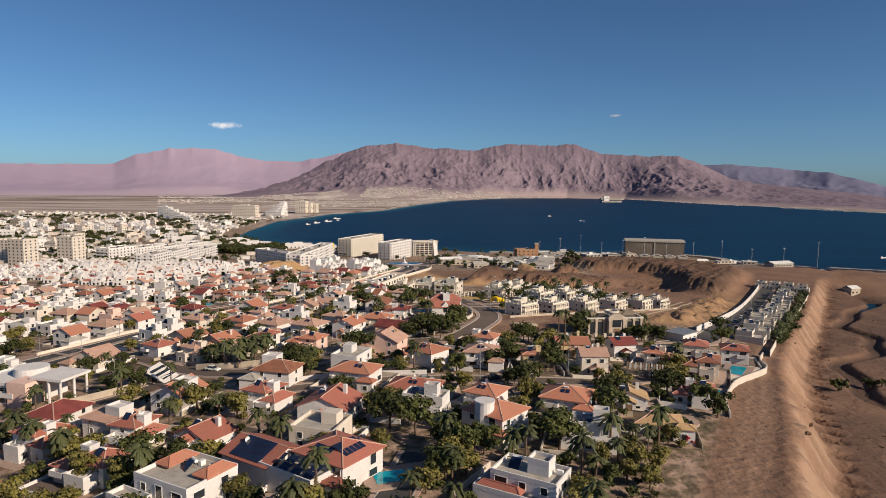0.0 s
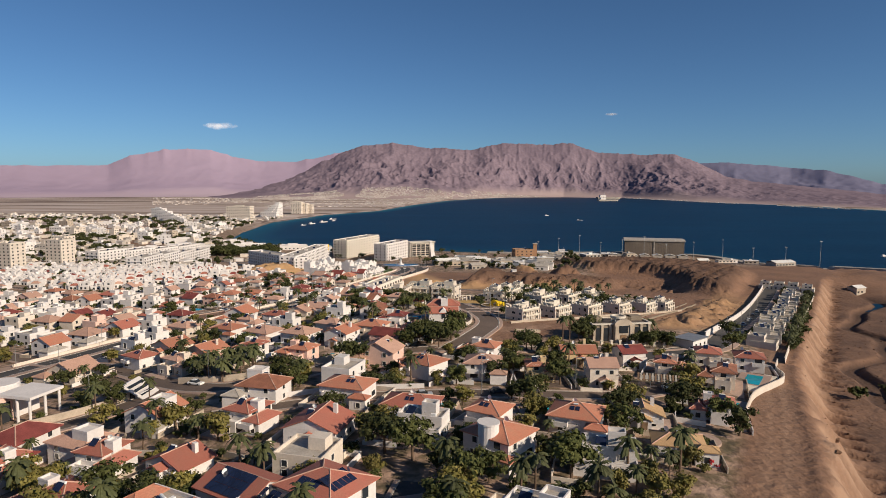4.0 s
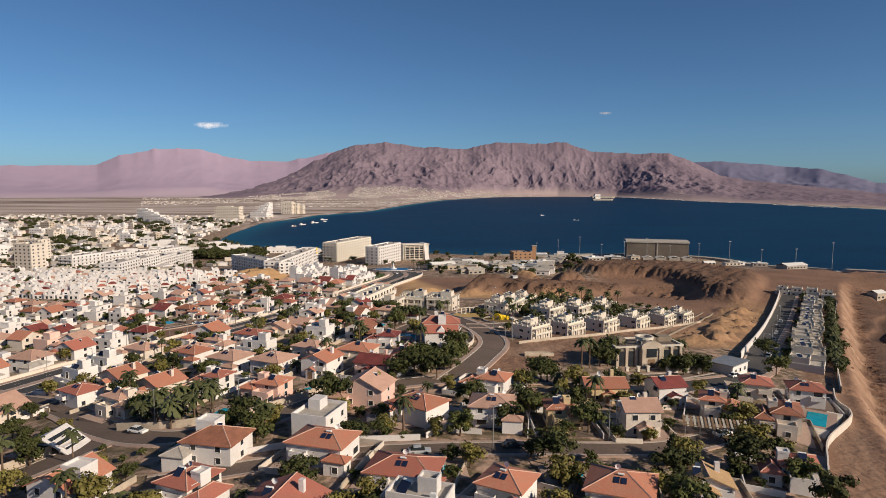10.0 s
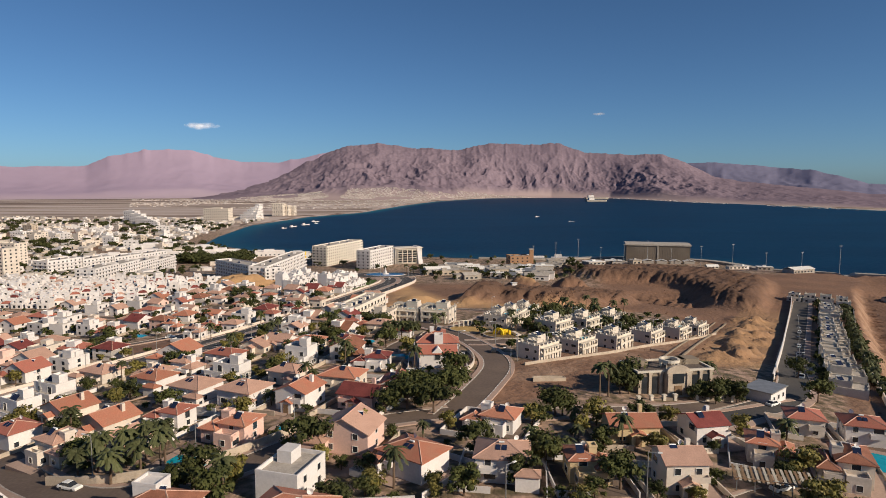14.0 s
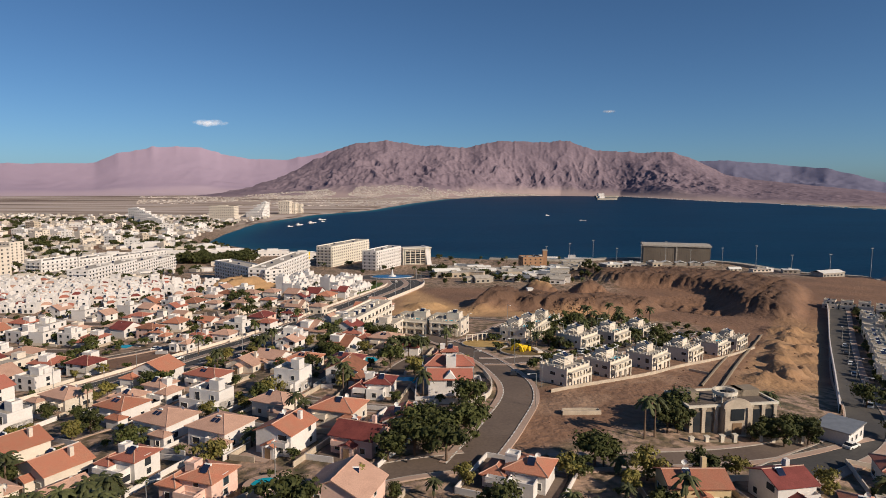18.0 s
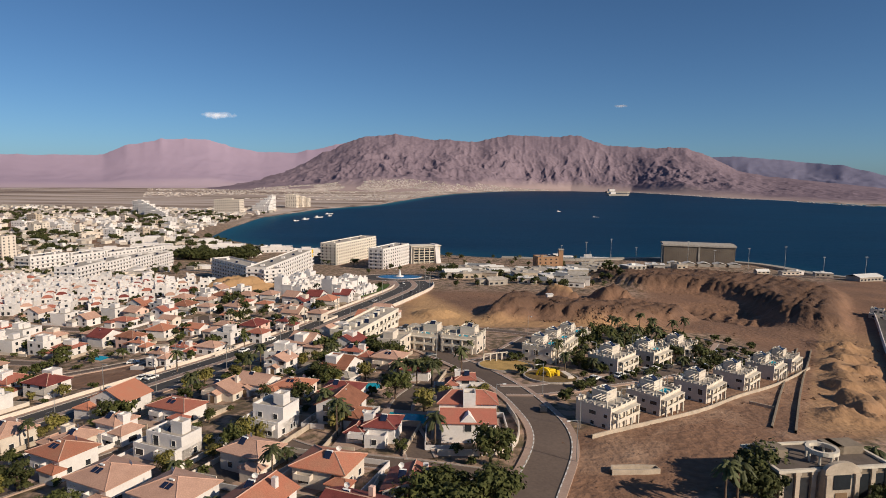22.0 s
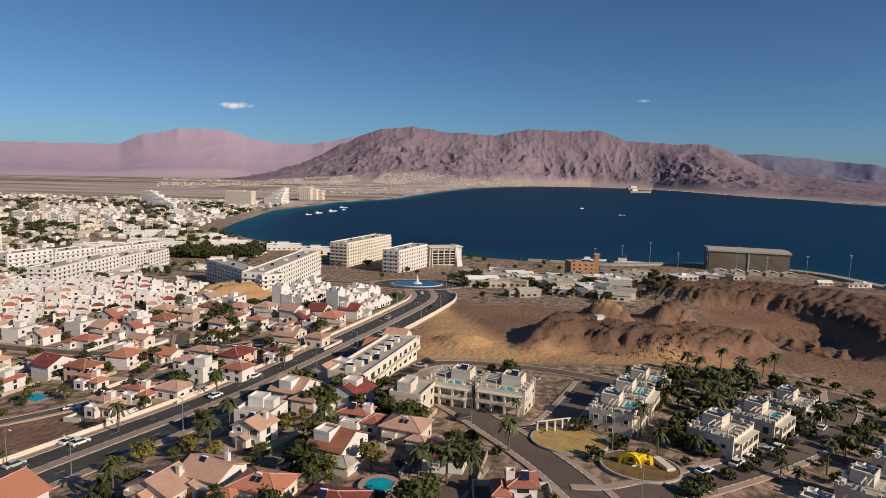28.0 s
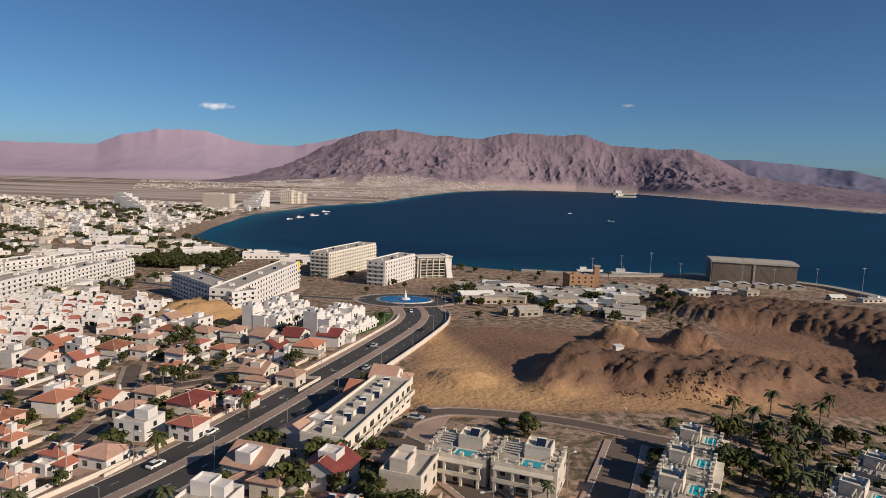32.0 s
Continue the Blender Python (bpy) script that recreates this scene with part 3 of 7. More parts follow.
def window_mesh(w, h):
    f = Shape()
    t = 0.09
    ring = Shape().ring_wall(-w / 2, 0, w / 2, h, -0.03, 0.09, t)
    f.add([(a, -c, b) for a, b, c in ring.v], ring.f)
    p = Shape().box(-w / 2 + t, -0.03, t - 0.01, w / 2 - t + 0.01, 0.02, h - t + 0.01)
    both = Shape().add(f.v, f.f, 0).add(p.v, p.f, 1)
    return f.mesh("window", FRAME), p.mesh("pane", GLASS), both.mesh("window", FRAME, GLASS)


WINDOWS = {"small": window_mesh(1.2, 1.3), "wide": window_mesh(2.2, 1.4), "tall": window_mesh(1.6, 2.2), "slit": window_mesh(0.7, 1.0)}
DOOR = Shape().box(-0.5, -0.06, 0, 0.5, 0.02, 2.1).box(-0.62, -0.09, 0, -0.5, 0.03, 2.2).box(0.5, -0.09, 0, 0.62, 0.03, 2.2).mesh("door", WOOD)


def window(parent, kind, x, y, z, turn, panes=True):
    f, p, both = WINDOWS[kind]
    ob = part("window", f if panes else both, None, parent, at=pose(x, y, z, 0, 0, turn))
    if panes:
        part("pane", p, None, ob)


def heater_shapes():
    t = Shape()
    t.tube(0.3, 0.3, -0.8, 0.8, 10, 0, pose(0, 0.55, 1.15, 0, 90, 0))
    s = Shape().box(-0.9, -1.0, 0, 0.9, 1.0, 0.08, 0, pose(0, -0.55, 0.62, 40, 0, 0))
    g = Shape().box(-0.85, 0.5, 0, -0.78, 0.57, 1.0).box(0.78, 0.5, 0, 0.85, 0.57, 1.0).box(-0.85, -1.3, 0, -0.78, -1.2, 0.15).box(0.78, -1.3, 0, 0.85, -1.2, 0.15)
    return t.mesh("water_tank", TANK), s.mesh("collector", PANEL), g.mesh("stand", METAL)


HEATER = heater_shapes()
COOLER = Shape().box(-0.5, -0.3, 0.05, 0.5, 0.3, 0.85).box(-0.45, -0.25, 0, -0.35, 0.25, 0.05).box(0.35, -0.25, 0, 0.45, 0.25, 0.05).mesh("cooling_unit", TANK)


def heater(parent, x, y, z, turn, size=1.0):
    m = pose(x, y, z, 0, 0, turn) @ Matrix.Scale(size, 4)
    tank = part("water_tank", HEATER[0], None, parent, "white solar water tank", at=m)
    part("collector", HEATER[1], None, parent, "dark tilted solar collector", at=m)
    if parent.location.y < 300:
        part("stand", HEATER[2], None, tank)


def block(house, x0, y0, x1, y1, h, wall, windows=True, rnd=random, skirt=3.0, floors=None, panes=True, dense=1.0):
    """Four outer walls of one storeyed block with its windows."""
    part("wall", Shape().box(x0, y0, -skirt, x1, y1, h), WALL[wall], house)
    if not windows:
        return
    floors = floors or max(1, int((h + 0.4) / 2.35))
    far = Shape() if house.location.y > 335 and "villa" not in house.name else None
    for k in range(floors):
        z = k * (h / floors) + 0.75
        for turn, a, b, fixed in ((0, x0, x1, y0), (90, y0, y1, x1), (180, x0, x1, y1), (270, y0, y1, x0)):
            n = max(1, int((b - a) / 3.4 * dense))
            for i in range(n):
                if rnd.random() < 0.25:
                    continue
                c = a + (b - a) * (i + 0.5) / n + rnd.uniform(-0.3, 0.3)
                kind = rnd.choice(("small", "small", "wide", "tall" if k else "small"))
                px, py = {0: (c, fixed), 90: (fixed, c), 180: (c, fixed), 270: (fixed, c)}[turn]
                if far is not None:
                    far.box(-0.65, -0.05, 0, 0.65, 0.02, 1.3, 0, pose(px, py, z, 0, 0, turn))
                else:
                    window(house, kind, px, py, z - (0.55 if kind == "tall" else 0), turn, panes)
    if far is not None and far.v:
        tagged(part("window", far, GLASS, house), kind="stuff")


def flat_top(house, x0, y0, x1, y1, h, wall, rnd, gear=True):
    part("parapet", Shape().ring_wall(x0 - 0.02, y0 - 0.02, x1 + 0.02, y1 + 0.02, h, h + 0.75, 0.22), WALL[wall], house)
    part("roof_slab", Shape().box(x0 + 0.2, y0 + 0.2, h, x1 - 0.2, y1 - 0.2, h + 0.08), ROOFING, house, "grey screed flat roof")
    if gear and min(x1 - x0, y1 - y0) > 4:
        heater(house, rnd.uniform(x0 + 1.6, x1 - 1.6), rnd.uniform(y0 + 1.8, y1 - 1.6), h + 0.08, rnd.choice((-20, 0, 20)))
        part("cooling_unit", COOLER, None, house, at=pose(rnd.uniform(x0 + 1, x1 - 1), rnd.uniform(y0 + 1, y1 - 1), h + 0.08, 0, 0, rnd.choice((0, 90))))


def solar_field(house, cx, cy, z, tilt, turn, nx, ny, px=1.0, py=1.6):
    m = pose(cx, cy, z, 0, 0, turn) @ pose(0, 0, 0, tilt, 0, 0)
    one = Shape().box(-px / 2 + 0.04, -py / 2 + 0.04, 0.1, px / 2 - 0.04, py / 2 - 0.04, 0.15).mesh("solar_panel", PANEL)
    for i in range(nx):
        for j in range(ny):
            part("solar_panel", one, None, house, at=m @ pose((i - (nx - 1) / 2) * px, (j - (ny - 1) / 2) * py, 0))


ROOF_PANEL = Shape().box(-0.42, -0.62, 0.05, 0.42, 0.62, 0.12).mesh("roof_panel", PANEL)


def roof_panels(house, x, y, z, tilt):
    """Two dark collector panels lying on the tiles, with a white tank above them."""
    m = pose(x, y, z, tilt, 0, 0)
    for k in (-0.55, 0.55):
        part("roof_panel", ROOF_PANEL, None, house, at=m @ pose(k, 0, 0))
    part("water_tank", HEATER[0], None, house, "white solar water tank", at=m @ pose(0, 0.85, -0.45) @ Matrix.Scale(0.6, 4))


def hip_house(house, x0, y0, x1, y1, h, wall, tile, rnd, rise=None, panes=True):
    block(house, x0, y0, x1, y1, h, wall, rnd=rnd, panes=panes)
    part("roof", Shape().hip(x0, y0, x1, y1, h, rise or min(x1 - x0, y1 - y0) * 0.2), (TILE[tile], RIDGE), house)


def gable_house(house, x0, y0, x1, y1, h, wall, tile, rnd, along="y", rise=None, panes=True):
    block(house, x0, y0, x1, y1, h, wall, rnd=rnd, panes=panes)
    rise = rise or ((x1 - x0) if along == "y" else (y1 - y0)) * 0.2
    if along == "y":
        tri = [((x0, y, h), (x1, y, h), ((x0 + x1) / 2, y, h + rise)) for y in (y0, y1)]
    else:
        tri = [((x, y0, h), (x, y1, h), (x, (y0 + y1) / 2, h + rise)) for x in (x0, x1)]
    p = [*tri[0], *tri[1]]
    part("gable_wall", Shape().add(p, [(0, 1, 2), (5, 4, 3), (0, 2, 5, 3), (1, 4, 5, 2)]), WALL[wall], house)
    part("roof", Shape().gable(x0, y0, x1, y1, h + 0.1, rise, along=along), (TILE[tile], RIDGE), house)


TILE_WORD = {"red": "red tiled", "orange": "orange tiled", "tan": "faded terracotta tiled", "dred": "dark red tiled", "dtan": "brown tiled", "sandy": "sandy yellow tiled"}
FOOTPRINTS = []
DISH = Shape().tube(0.04, 0.04, -1.2, 0.5, 6).add([(0, 0.1, 0.6)] + [(0.5 * math.cos(i * 0.6283), -0.1, 0.6 + 0.5 * math.sin(i * 0.6283)) for i in range(10)], [(0, 1 + i, 1 + (i + 1) % 10) for i in range(10)]).mesh("satellite_dish", TANK)


def plot_wall(x, y, rot, w, d, rnd):
    """A low wall round the plot, open on one side."""
    m, s = pose(x, y, 0, 0, 0, rot), Shape()
    tour = [(w / 2, -d / 2), (w / 2, d / 2), (-w / 2, d / 2), (-w / 2, -d / 2), (-w * 0.1, -d / 2)]
    if rnd.random() < 0.25 or y > 470:
        return
    for (ax, ay), (bx, by) in zip(tour, tour[1:]):
        n = 5
        for i in range(n):
            p, q = m @ Vector((ax + (bx - ax) * i / n, ay + (by - ay) * i / n, 0)), m @ Vector((ax + (bx - ax) * (i + 1) / n, ay + (by - ay) * (i + 1) / n, 0))
            side = Vector((q.y - p.y, p.x - q.x, 0)).normalized() * 0.1
            zp, zq = ground_z(p.x, p.y), ground_z(q.x, q.y)
            s.add([(p.x + k * side.x, p.y + k * side.y, zp + h) for h in (-0.6, 1.15) for k in (-1, 1)] + [(q.x + k * side.x, q.y + k * side.y, zq + h) for h in (-0.6, 1.15) for k in (-1, 1)],
                  [(0, 4, 6, 2), (5, 1, 3, 7), (2, 6, 7, 3), (0, 2, 3, 1), (4, 5, 7, 6)])
    solid("plot_wall", s, WALL[rnd.choice(("white", "cream", "stone"))], 0, 0, 0, "low rendered wall round a garden plot", "garden wall", "plot walls", z=0)


def villa(x, y, rot, w, d, h, roof, wall, tile):
    """A detached house; h is about the height of the middle of its roof."""
    rnd = random.Random(int(x * 31 + y * 17))
    words = {"flat": "flat terrace roof", "flatbig": "large flat roof", "strips": f"flat roof edged with {tile} tiles", "terrace": "stepped roof terraces"}
    label = f"{wall if wall != 'yellow' else 'ochre'} plastered two-storey house with {words.get(roof) or TILE_WORD[tile] + ' roof'}"
    house = thing("house", x, y, rot, label, "house", "detached houses of the quarter")
    FOOTPRINTS.append((x, y, 0.5 * math.hypot(w, d)))
    w, d, h = w * 0.9, d * 0.9, h * 0.82
    a, b = w / 2, d / 2
    near = y < 150
    part("patio", Shape().box(-a - 2.2, -b - 3.4, -2.5, a + 2.2, b + 1.5, 0.12), PAVING if rnd.random() < 0.6 else PALEROAD, house)
    plot_wall(x, y, rot, w + 6.5, d + 8.0, rnd)
    if roof in ("hip", "hipsolar", "turret"):
        e = h - 0.7
        hip_house(house, -a, -b, a, b, e, wall, tile, rnd, panes=near)
        if roof == "turret":
            part("turret", Shape().tube(1.9, 1.9, 0, e + 2.2, 18, 0, pose(0, -b + 1.0, 0)), WALL["white"], house)
            part("turret_rim", Shape().tube(2.05, 2.05, e + 2.2, e + 2.5, 18, 0, pose(0, -b + 1.0, 0)), WALL["white"], house)
        elif roof == "hipsolar":
            solar_field(house, a * 0.50, -0.4, e + 1.05, 19, 90, 5, 2)
            solar_field(house, -a * 0.1, -b * 0.62, e + 0.75, 19, 0, 4, 1)
            block(house, -a - 3, -b - 5, a - 2, -b, 3.4, wall, rnd=rnd)
            flat_top(house, -a - 3, -b - 5, a - 2, -b, 3.4, wall, rnd, gear=False)
            for i in range(4):
                solar_field(house, -a - 1.2 + i * 2.7, -b - 2.5, 4.1, 22, 0, 2, 2)
        elif y < 345:
            heater(house, rnd.uniform(-a * 0.35, a * 0.35), -b * 0.2, e + min(w, d) * 0.12, 0, 0.72) if w < d or rnd.random() < 0.3 else roof_panels(house, rnd.uniform(-a * 0.3, a * 0.3), -b * 0.45, e + min(w, d) * 0.2 * (b * 0.55 + 0.5) / (b + 0.5), math.degrees(math.atan2(min(w, d) * 0.2, b + 0.5)))
        if w > 8.5:
            lx = rnd.choice((-1, 1))
            block(house, lx * a - 2.0, -b - 2.6, lx * a + 2.0, -b, 3.0, wall, rnd=rnd, panes=near)
            part("terrace_roof", Shape().hip(lx * a - 2.0, -b - 2.6, lx * a + 2.0, -b - 0.2, 3.0, 0.7, 0.3), TILE[tile], house)
    elif roof in ("gable", "gablesolar", "vault"):
        e = h - w * 0.12
        gable_house(house, -a, -b, a, b, e, wall, tile, rnd, rnd.choice("xy") if roof == "gable" and not near else "y", panes=near)
        if roof == "gablesolar":
            solar_field(house, -a * 0.5, 0, e + w * 0.10 + 0.1, -21.8, 90, 7, 3)
        if roof == "gable" and y < 345:
            heater(house, -a * 0.35, rnd.uniform(-b * 0.4, b * 0.2), e + w * 0.11, 0, 0.72)
        if roof == "gable":
            part("chimney", Shape().box(a * 0.4, b * 0.3, e, a * 0.4 + 0.8, b * 0.3 + 0.8, e + w * 0.24 + 0.5), WALL[wall], house)
            block(house, -1.4, -b - 1.8, 1.4, -b, 2.7, wall, windows=False)
            part("porch_roof", Shape().gable(-1.4, -b - 1.8, 1.4, -b, 2.7, 0.6, 0.25), TILE[tile], house)
            part("door", DOOR, None, house, at=pose(0, -b - 1.8, 0.1))
    elif roof == "mix":
        side = rnd.choice((-1, 1))
        def span(p, q):
            return (min(side * p, side * q), max(side * p, side * q))
        (m0, m1), (w0, w1), (t0, t1), (c0, c1) = span(-a * 0.3, a), span(-a, -a * 0.3), span(-a * 0.1, a * 0.75), span(-a * 0.42, -a * 0.02)
        hip_house(house, m0, -b * 0.65, m1, b, h - 0.5, wall, tile, rnd, panes=near)
        hip_house(house, w0, -b * 0.9, w1, b * 0.55, h - 1.7, wall, tile, rnd, rise=1.1, panes=near)
        block(house, t0, -b - 1.3, t1, -b * 0.65, h * 0.5, wall, rnd=rnd, panes=near)
        part("terrace_wall", Shape().ring_wall(t0, -b - 1.3, t1, -b * 0.65, h * 0.5, h * 0.5 + 0.8, 0.18), WALL[wall], house)
        block(house, c0, -b * 0.15, c1, b * 0.35, h + 0.9, wall, windows=False)
        part("tower_rim", Shape().ring_wall(c0 - 0.06, -b * 0.15 - 0.06, c1 + 0.06, b * 0.35 + 0.06, h + 0.9, h + 1.25, 0.2), WALL[wall], house)
        heater(house, side * a * 0.45, -b * 0.1, h + 0.25, 0, 0.75)
    elif roof == "strips":
        block(house, -a, -b, a, b, h, wall, rnd=rnd)
        flat_top(house, -a, -b, a, b, h, wall, rnd)
        for sx in (-a + 1.6, a - 1.6):
            part("tile_strip", Shape().hip(sx - 1.5, -b * 0.2, sx + 1.5, b - 0.4, h + 0.7, 0.9, 0.2), TILE[tile], house)
        block(house, -a - 2.5, -b - 3, -a + 4, -b, h - 2.6, wall, rnd=rnd)
        flat_top(house, -a - 2.5, -b - 3, -a + 4, -b, h - 2.6, wall, rnd, gear=False)
    elif roof == "redhouse":
        gable_house(house, -a, -b, a, -b + 6, h - 2.4, wall, tile, rnd, "x", 1.7)
        part("front_gable", Shape().add([(-1.7, -b - 0.25, h - 2.4), (1.7, -b - 0.25, h - 2.4), (0, -b - 0.25, h - 0.6), (-1.7, -b + 2, h - 2.4), (1.7, -b + 2, h - 2.4), (0, -b + 2, h - 0.6)],
             [(0, 1, 2), (3, 5, 4), (0, 2, 5, 3), (1, 4, 5, 2)]), WALL[wall], house)
        hip_house(house, -a - 0.6, -b + 6.5, a + 0.8, b, h - 0.8, wall, tile, rnd, 2.0)
        block(house, -0.9, -b + 5.4, 1.7, -b + 8.4, h + 1.0, wall, windows=False)
        flat_top(house, -0.9, -b + 5.4, 1.7, -b + 8.4, h + 1.0, wall, rnd, gear=False)
    else:
        k = 0.25 if roof == "flat" else 0.0
        block(house, -a, -b, a, b, h * 0.55, wall, rnd=rnd, panes=near)
        flat_top(house, -a, -b, a, b, h * 0.55, wall, rnd, gear=False)
        block(house, -a * 0.7, -b * 0.5, a, b, h, wall, rnd=rnd, panes=near)
        flat_top(house, -a * 0.7, -b * 0.5, a, b, h, wall, rnd)
        block(house, a * 0.1, b * 0.1, a * 0.65, b * 0.75, h + 1.9, wall, windows=False)
        flat_top(house, a * 0.1, b * 0.1, a * 0.65, b * 0.75, h + 1.9, wall, rnd, gear=False)
        if roof == "terrace":
            part("terrace_tiles", Shape().hip(-a + 0.5, -b + 0.4, a * 0.2, -b * 0.55, h * 0.55 + 0.6, 0.8, 0.2), TILE[tile], house)
            frame_ = Shape()
            for i in range(6):
                frame_.box(a + 0.2, -b + i * 1.4, h * 0.5, a + 4.5, -b + i * 1.4 + 0.12, h * 0.5 + 0.15)
            for i in range(2):
                frame_.box(a + 0.3 + 4 * i, -b, -3, a + 0.5 + 4 * i, -b + 0.2, h * 0.5).box(a + 0.3 + 4 * i, -b + 7, -3, a + 0.5 + 4 * i, -b + 7.2, h * 0.5)
            part("pergola", frame_, FRAME, house)
    if y < 300:
        part("satellite_dish", DISH, None, house, at=pose(rnd.uniform(-a * 0.6, a * 0.6), b * 0.5, h + 0.1, 0, 0, rnd.uniform(-30, 30)))
    if roof not in ("redhouse",) and y < 330:
        side = rnd.choice((-1, 1))
        part("balcony", Shape().box(side * a * 0.5 - 1.6, -b - 1.2, h * 0.42, side * a * 0.5 + 1.6, -b, h * 0.42 + 0.15).ring_wall(side * a * 0.5 - 1.6, -b - 1.2, side * a * 0.5 + 1.6, -b, h * 0.42 + 0.15, h * 0.42 + 1.0, 0.1), WALL[wall], house)
    return house

# ---- houses along the flight ----
villa(-17.1, 102.3, -34, 12, 11, 7, "hipsolar", "white", "red")
villa(-30.2, 104.2, 58, 10, 12, 6.5, "gablesolar", "white", "red")
villa(-39.8, 95.0, -28, 13, 11, 6, "strips", "white", "orange")
villa(-60.6, 106.1, -22, 12, 9, 6, "mix", "white", "red")
villa(-79.2, 121.3, -22, 11, 9, 6.5, "mix", "white", "red")
villa(-60.0, 121.3, -16, 10, 9, 6.5, "mix", "white", "red")
villa(-46.4, 119.9, -28, 10, 8, 4.5, "gable", "white", "red")
villa(-23.9, 132.7, -14, 12, 11, 6, "gable", "white", "red")
villa(-39.6, 140.6, -24, 11, 10, 6, "mix", "white", "red")
villa(-21.8, 157.0, -18, 12, 9, 6, "hip", "white", "orange")
villa(-6.3, 147.4, -14, 13, 9, 4, "hip", "white", "red")
villa(-4.4, 133.4, -18, 12, 8, 5, "flat", "white", "red")
villa(10.8, 123.4, -40, 11, 10, 7, "turret", "white", "orange")
villa(10.2, 138.5, -30, 8, 8, 6, "hip", "white", "orange")
villa(28.3, 138.8, -22, 11, 10, 5.5, "hip", "white", "orange")
villa(43.4, 142.8, -12, 9, 6, 5, "gable", "white", "sandy")
villa(45.4, 128.0, -14, 10, 7, 4, "hip", "white", "sandy")
villa(28.7, 117.8, -14, 12, 8, 5.5, "flat", "white", "red")
villa(12.7, 94.1, -30, 14, 10, 5.5, "terrace", "white", "red")
villa(61.6, 150.3, -20, 10, 8, 5.5, "mix", "white", "red")
villa(-4.4, 177.3, -38, 11, 9, 6, "hip", "white", "orange")
villa(11.4, 175.6, -10, 10, 9, 6.5, "hip", "white", "tan")
villa(26.3, 174.4, 0, 8, 8, 6, "mix", "yellow", "orange")
villa(41.8, 172.2, 0, 8, 8, 8, "gable", "cream", "tan")
villa(40.6, 194.9, 0, 11, 8, 6, "gable", "yellow", "orange")
villa(56.3, 195.8, 10, 8, 8, 6.5, "gable", "white", "dred")
villa(65.1, 185.4, -24, 9, 9, 6, "mix", "cream", "orange")
villa(84.1, 205.6, -20, 8, 8, 6, "hip", "cream", "red")
villa(75.5, 179.3, -24, 10, 12, 6.5, "mix", "cream", "dtan")
villa(95.6, 202.4, -20, 9, 8, 6.5, "hip", "white", "red")
villa(-91.8, 224.6, -30, 11, 10, 6, "gable", "cream", "orange")
villa(-74.3, 209.4, -30, 10, 10, 6, "gable", "cream", "orange")
villa(-76.6, 194.6, -30, 11, 9, 6, "mix", "cream", "tan")
villa(-95.0, 208.5, -30, 9, 8, 6, "hip", "white", "red")
villa(-107.5, 228.2, -30, 10, 9, 7, "flat", "white", "red")
villa(-66.4, 198.2, -30, 10, 8, 4, "vault", "cream", "tan")
villa(-109.8, 246.8, -25, 12, 9, 6, "flat", "white", "red")
villa(-79.1, 245.2, -25, 10, 9, 6, "hip", "white", "orange")
villa(-60.0, 208.2, -22, 9, 8, 6, "mix", "white", "red")
villa(-42.8, 196.9, -20, 11, 9, 6, "mix", "pink", "orange")
villa(11.9, 198.7, -24, 12, 9, 5, "mix", "white", "orange")
villa(-62.3, 230.6, -25, 11, 10, 6, "hip", "white", "tan")
villa(-47.4, 222.8, -25, 11, 10, 6, "hip", "white", "tan")
villa(-32.5, 217.3, -22, 9, 10, 7, "gable", "white", "orange")
villa(-39.8, 239.1, -25, 10, 8, 5.5, "hip", "cream", "tan")
villa(-59.4, 247.4, -22, 12, 8, 5.5, "flat", "white", "red")
villa(-24.1, 231.9, -18, 11, 9, 5.5, "hip", "cream", "orange")
villa(-17.3, 215.0, -22, 10, 9, 6, "gable", "pink", "dred")
villa(-9.0, 222.8, -8, 9, 8, 6, "gable", "white", "red")
villa(-103.1, 262.9, -25, 11, 9, 6, "hip", "cream", "tan")
villa(1.2, 254.5, 0, 12, 13.5, 8.6, "redhouse", "white", "red")
villa(-67.5, 271.5, -22, 12, 8, 5.5, "hip", "white", "red")
villa(-74.9, 258.6, -24, 10, 8, 6, "mix", "white", "tan")
villa(-83.1, 253.8, -26, 10, 9, 5.5, "mix", "cream", "tan")
villa(-41.3, 257.5, -20, 10, 9, 7, "flatbig", "white", "tan")
villa(-28.6, 275.9, -12, 10, 9, 6, "hip", "white", "dred")
villa(-42.7, 285.8, -15, 10, 8, 5, "hip", "cream", "orange")
villa(-54.3, 292.3, -20, 10, 9, 5.5, "gable", "white", "tan")
villa(-53.6, 314.8, -20, 8, 7, 6.5, "gable", "white", "tan")
villa(-61.6, 288.1, -20, 11, 8, 5, "gable", "cream", "tan")
villa(-47.1, 335.9, -15, 7, 6, 5.5, "hip", "cream", "tan")
villa(-30.7, 320.7, -15, 11, 7, 6, "mix", "white", "red")
villa(-20.2, 314.4, -18, 10, 8, 5.5, "hip", "cream", "tan")
villa(-11.4, 299.8, -10, 9, 8, 5, "hip", "white", "dred")
villa(0.6, 284.2, 0, 8, 7, 6, "mix", "white", "red")
villa(-18.2, 251.3, -10, 11, 9, 5, "mix", "white", "dred")
villa(-104.3, 346.1, -17, 9, 8, 6, "mix", "white", "tan")
villa(-159.8, 403.5, -17, 10, 8, 6, "hip", "white", "tan")
villa(-126.7, 377.4, -17, 10, 7, 5.5, "mix", "white", "orange")
villa(-77.7, 372.8, -17, 8, 7, 6.5, "hip", "white", "red")
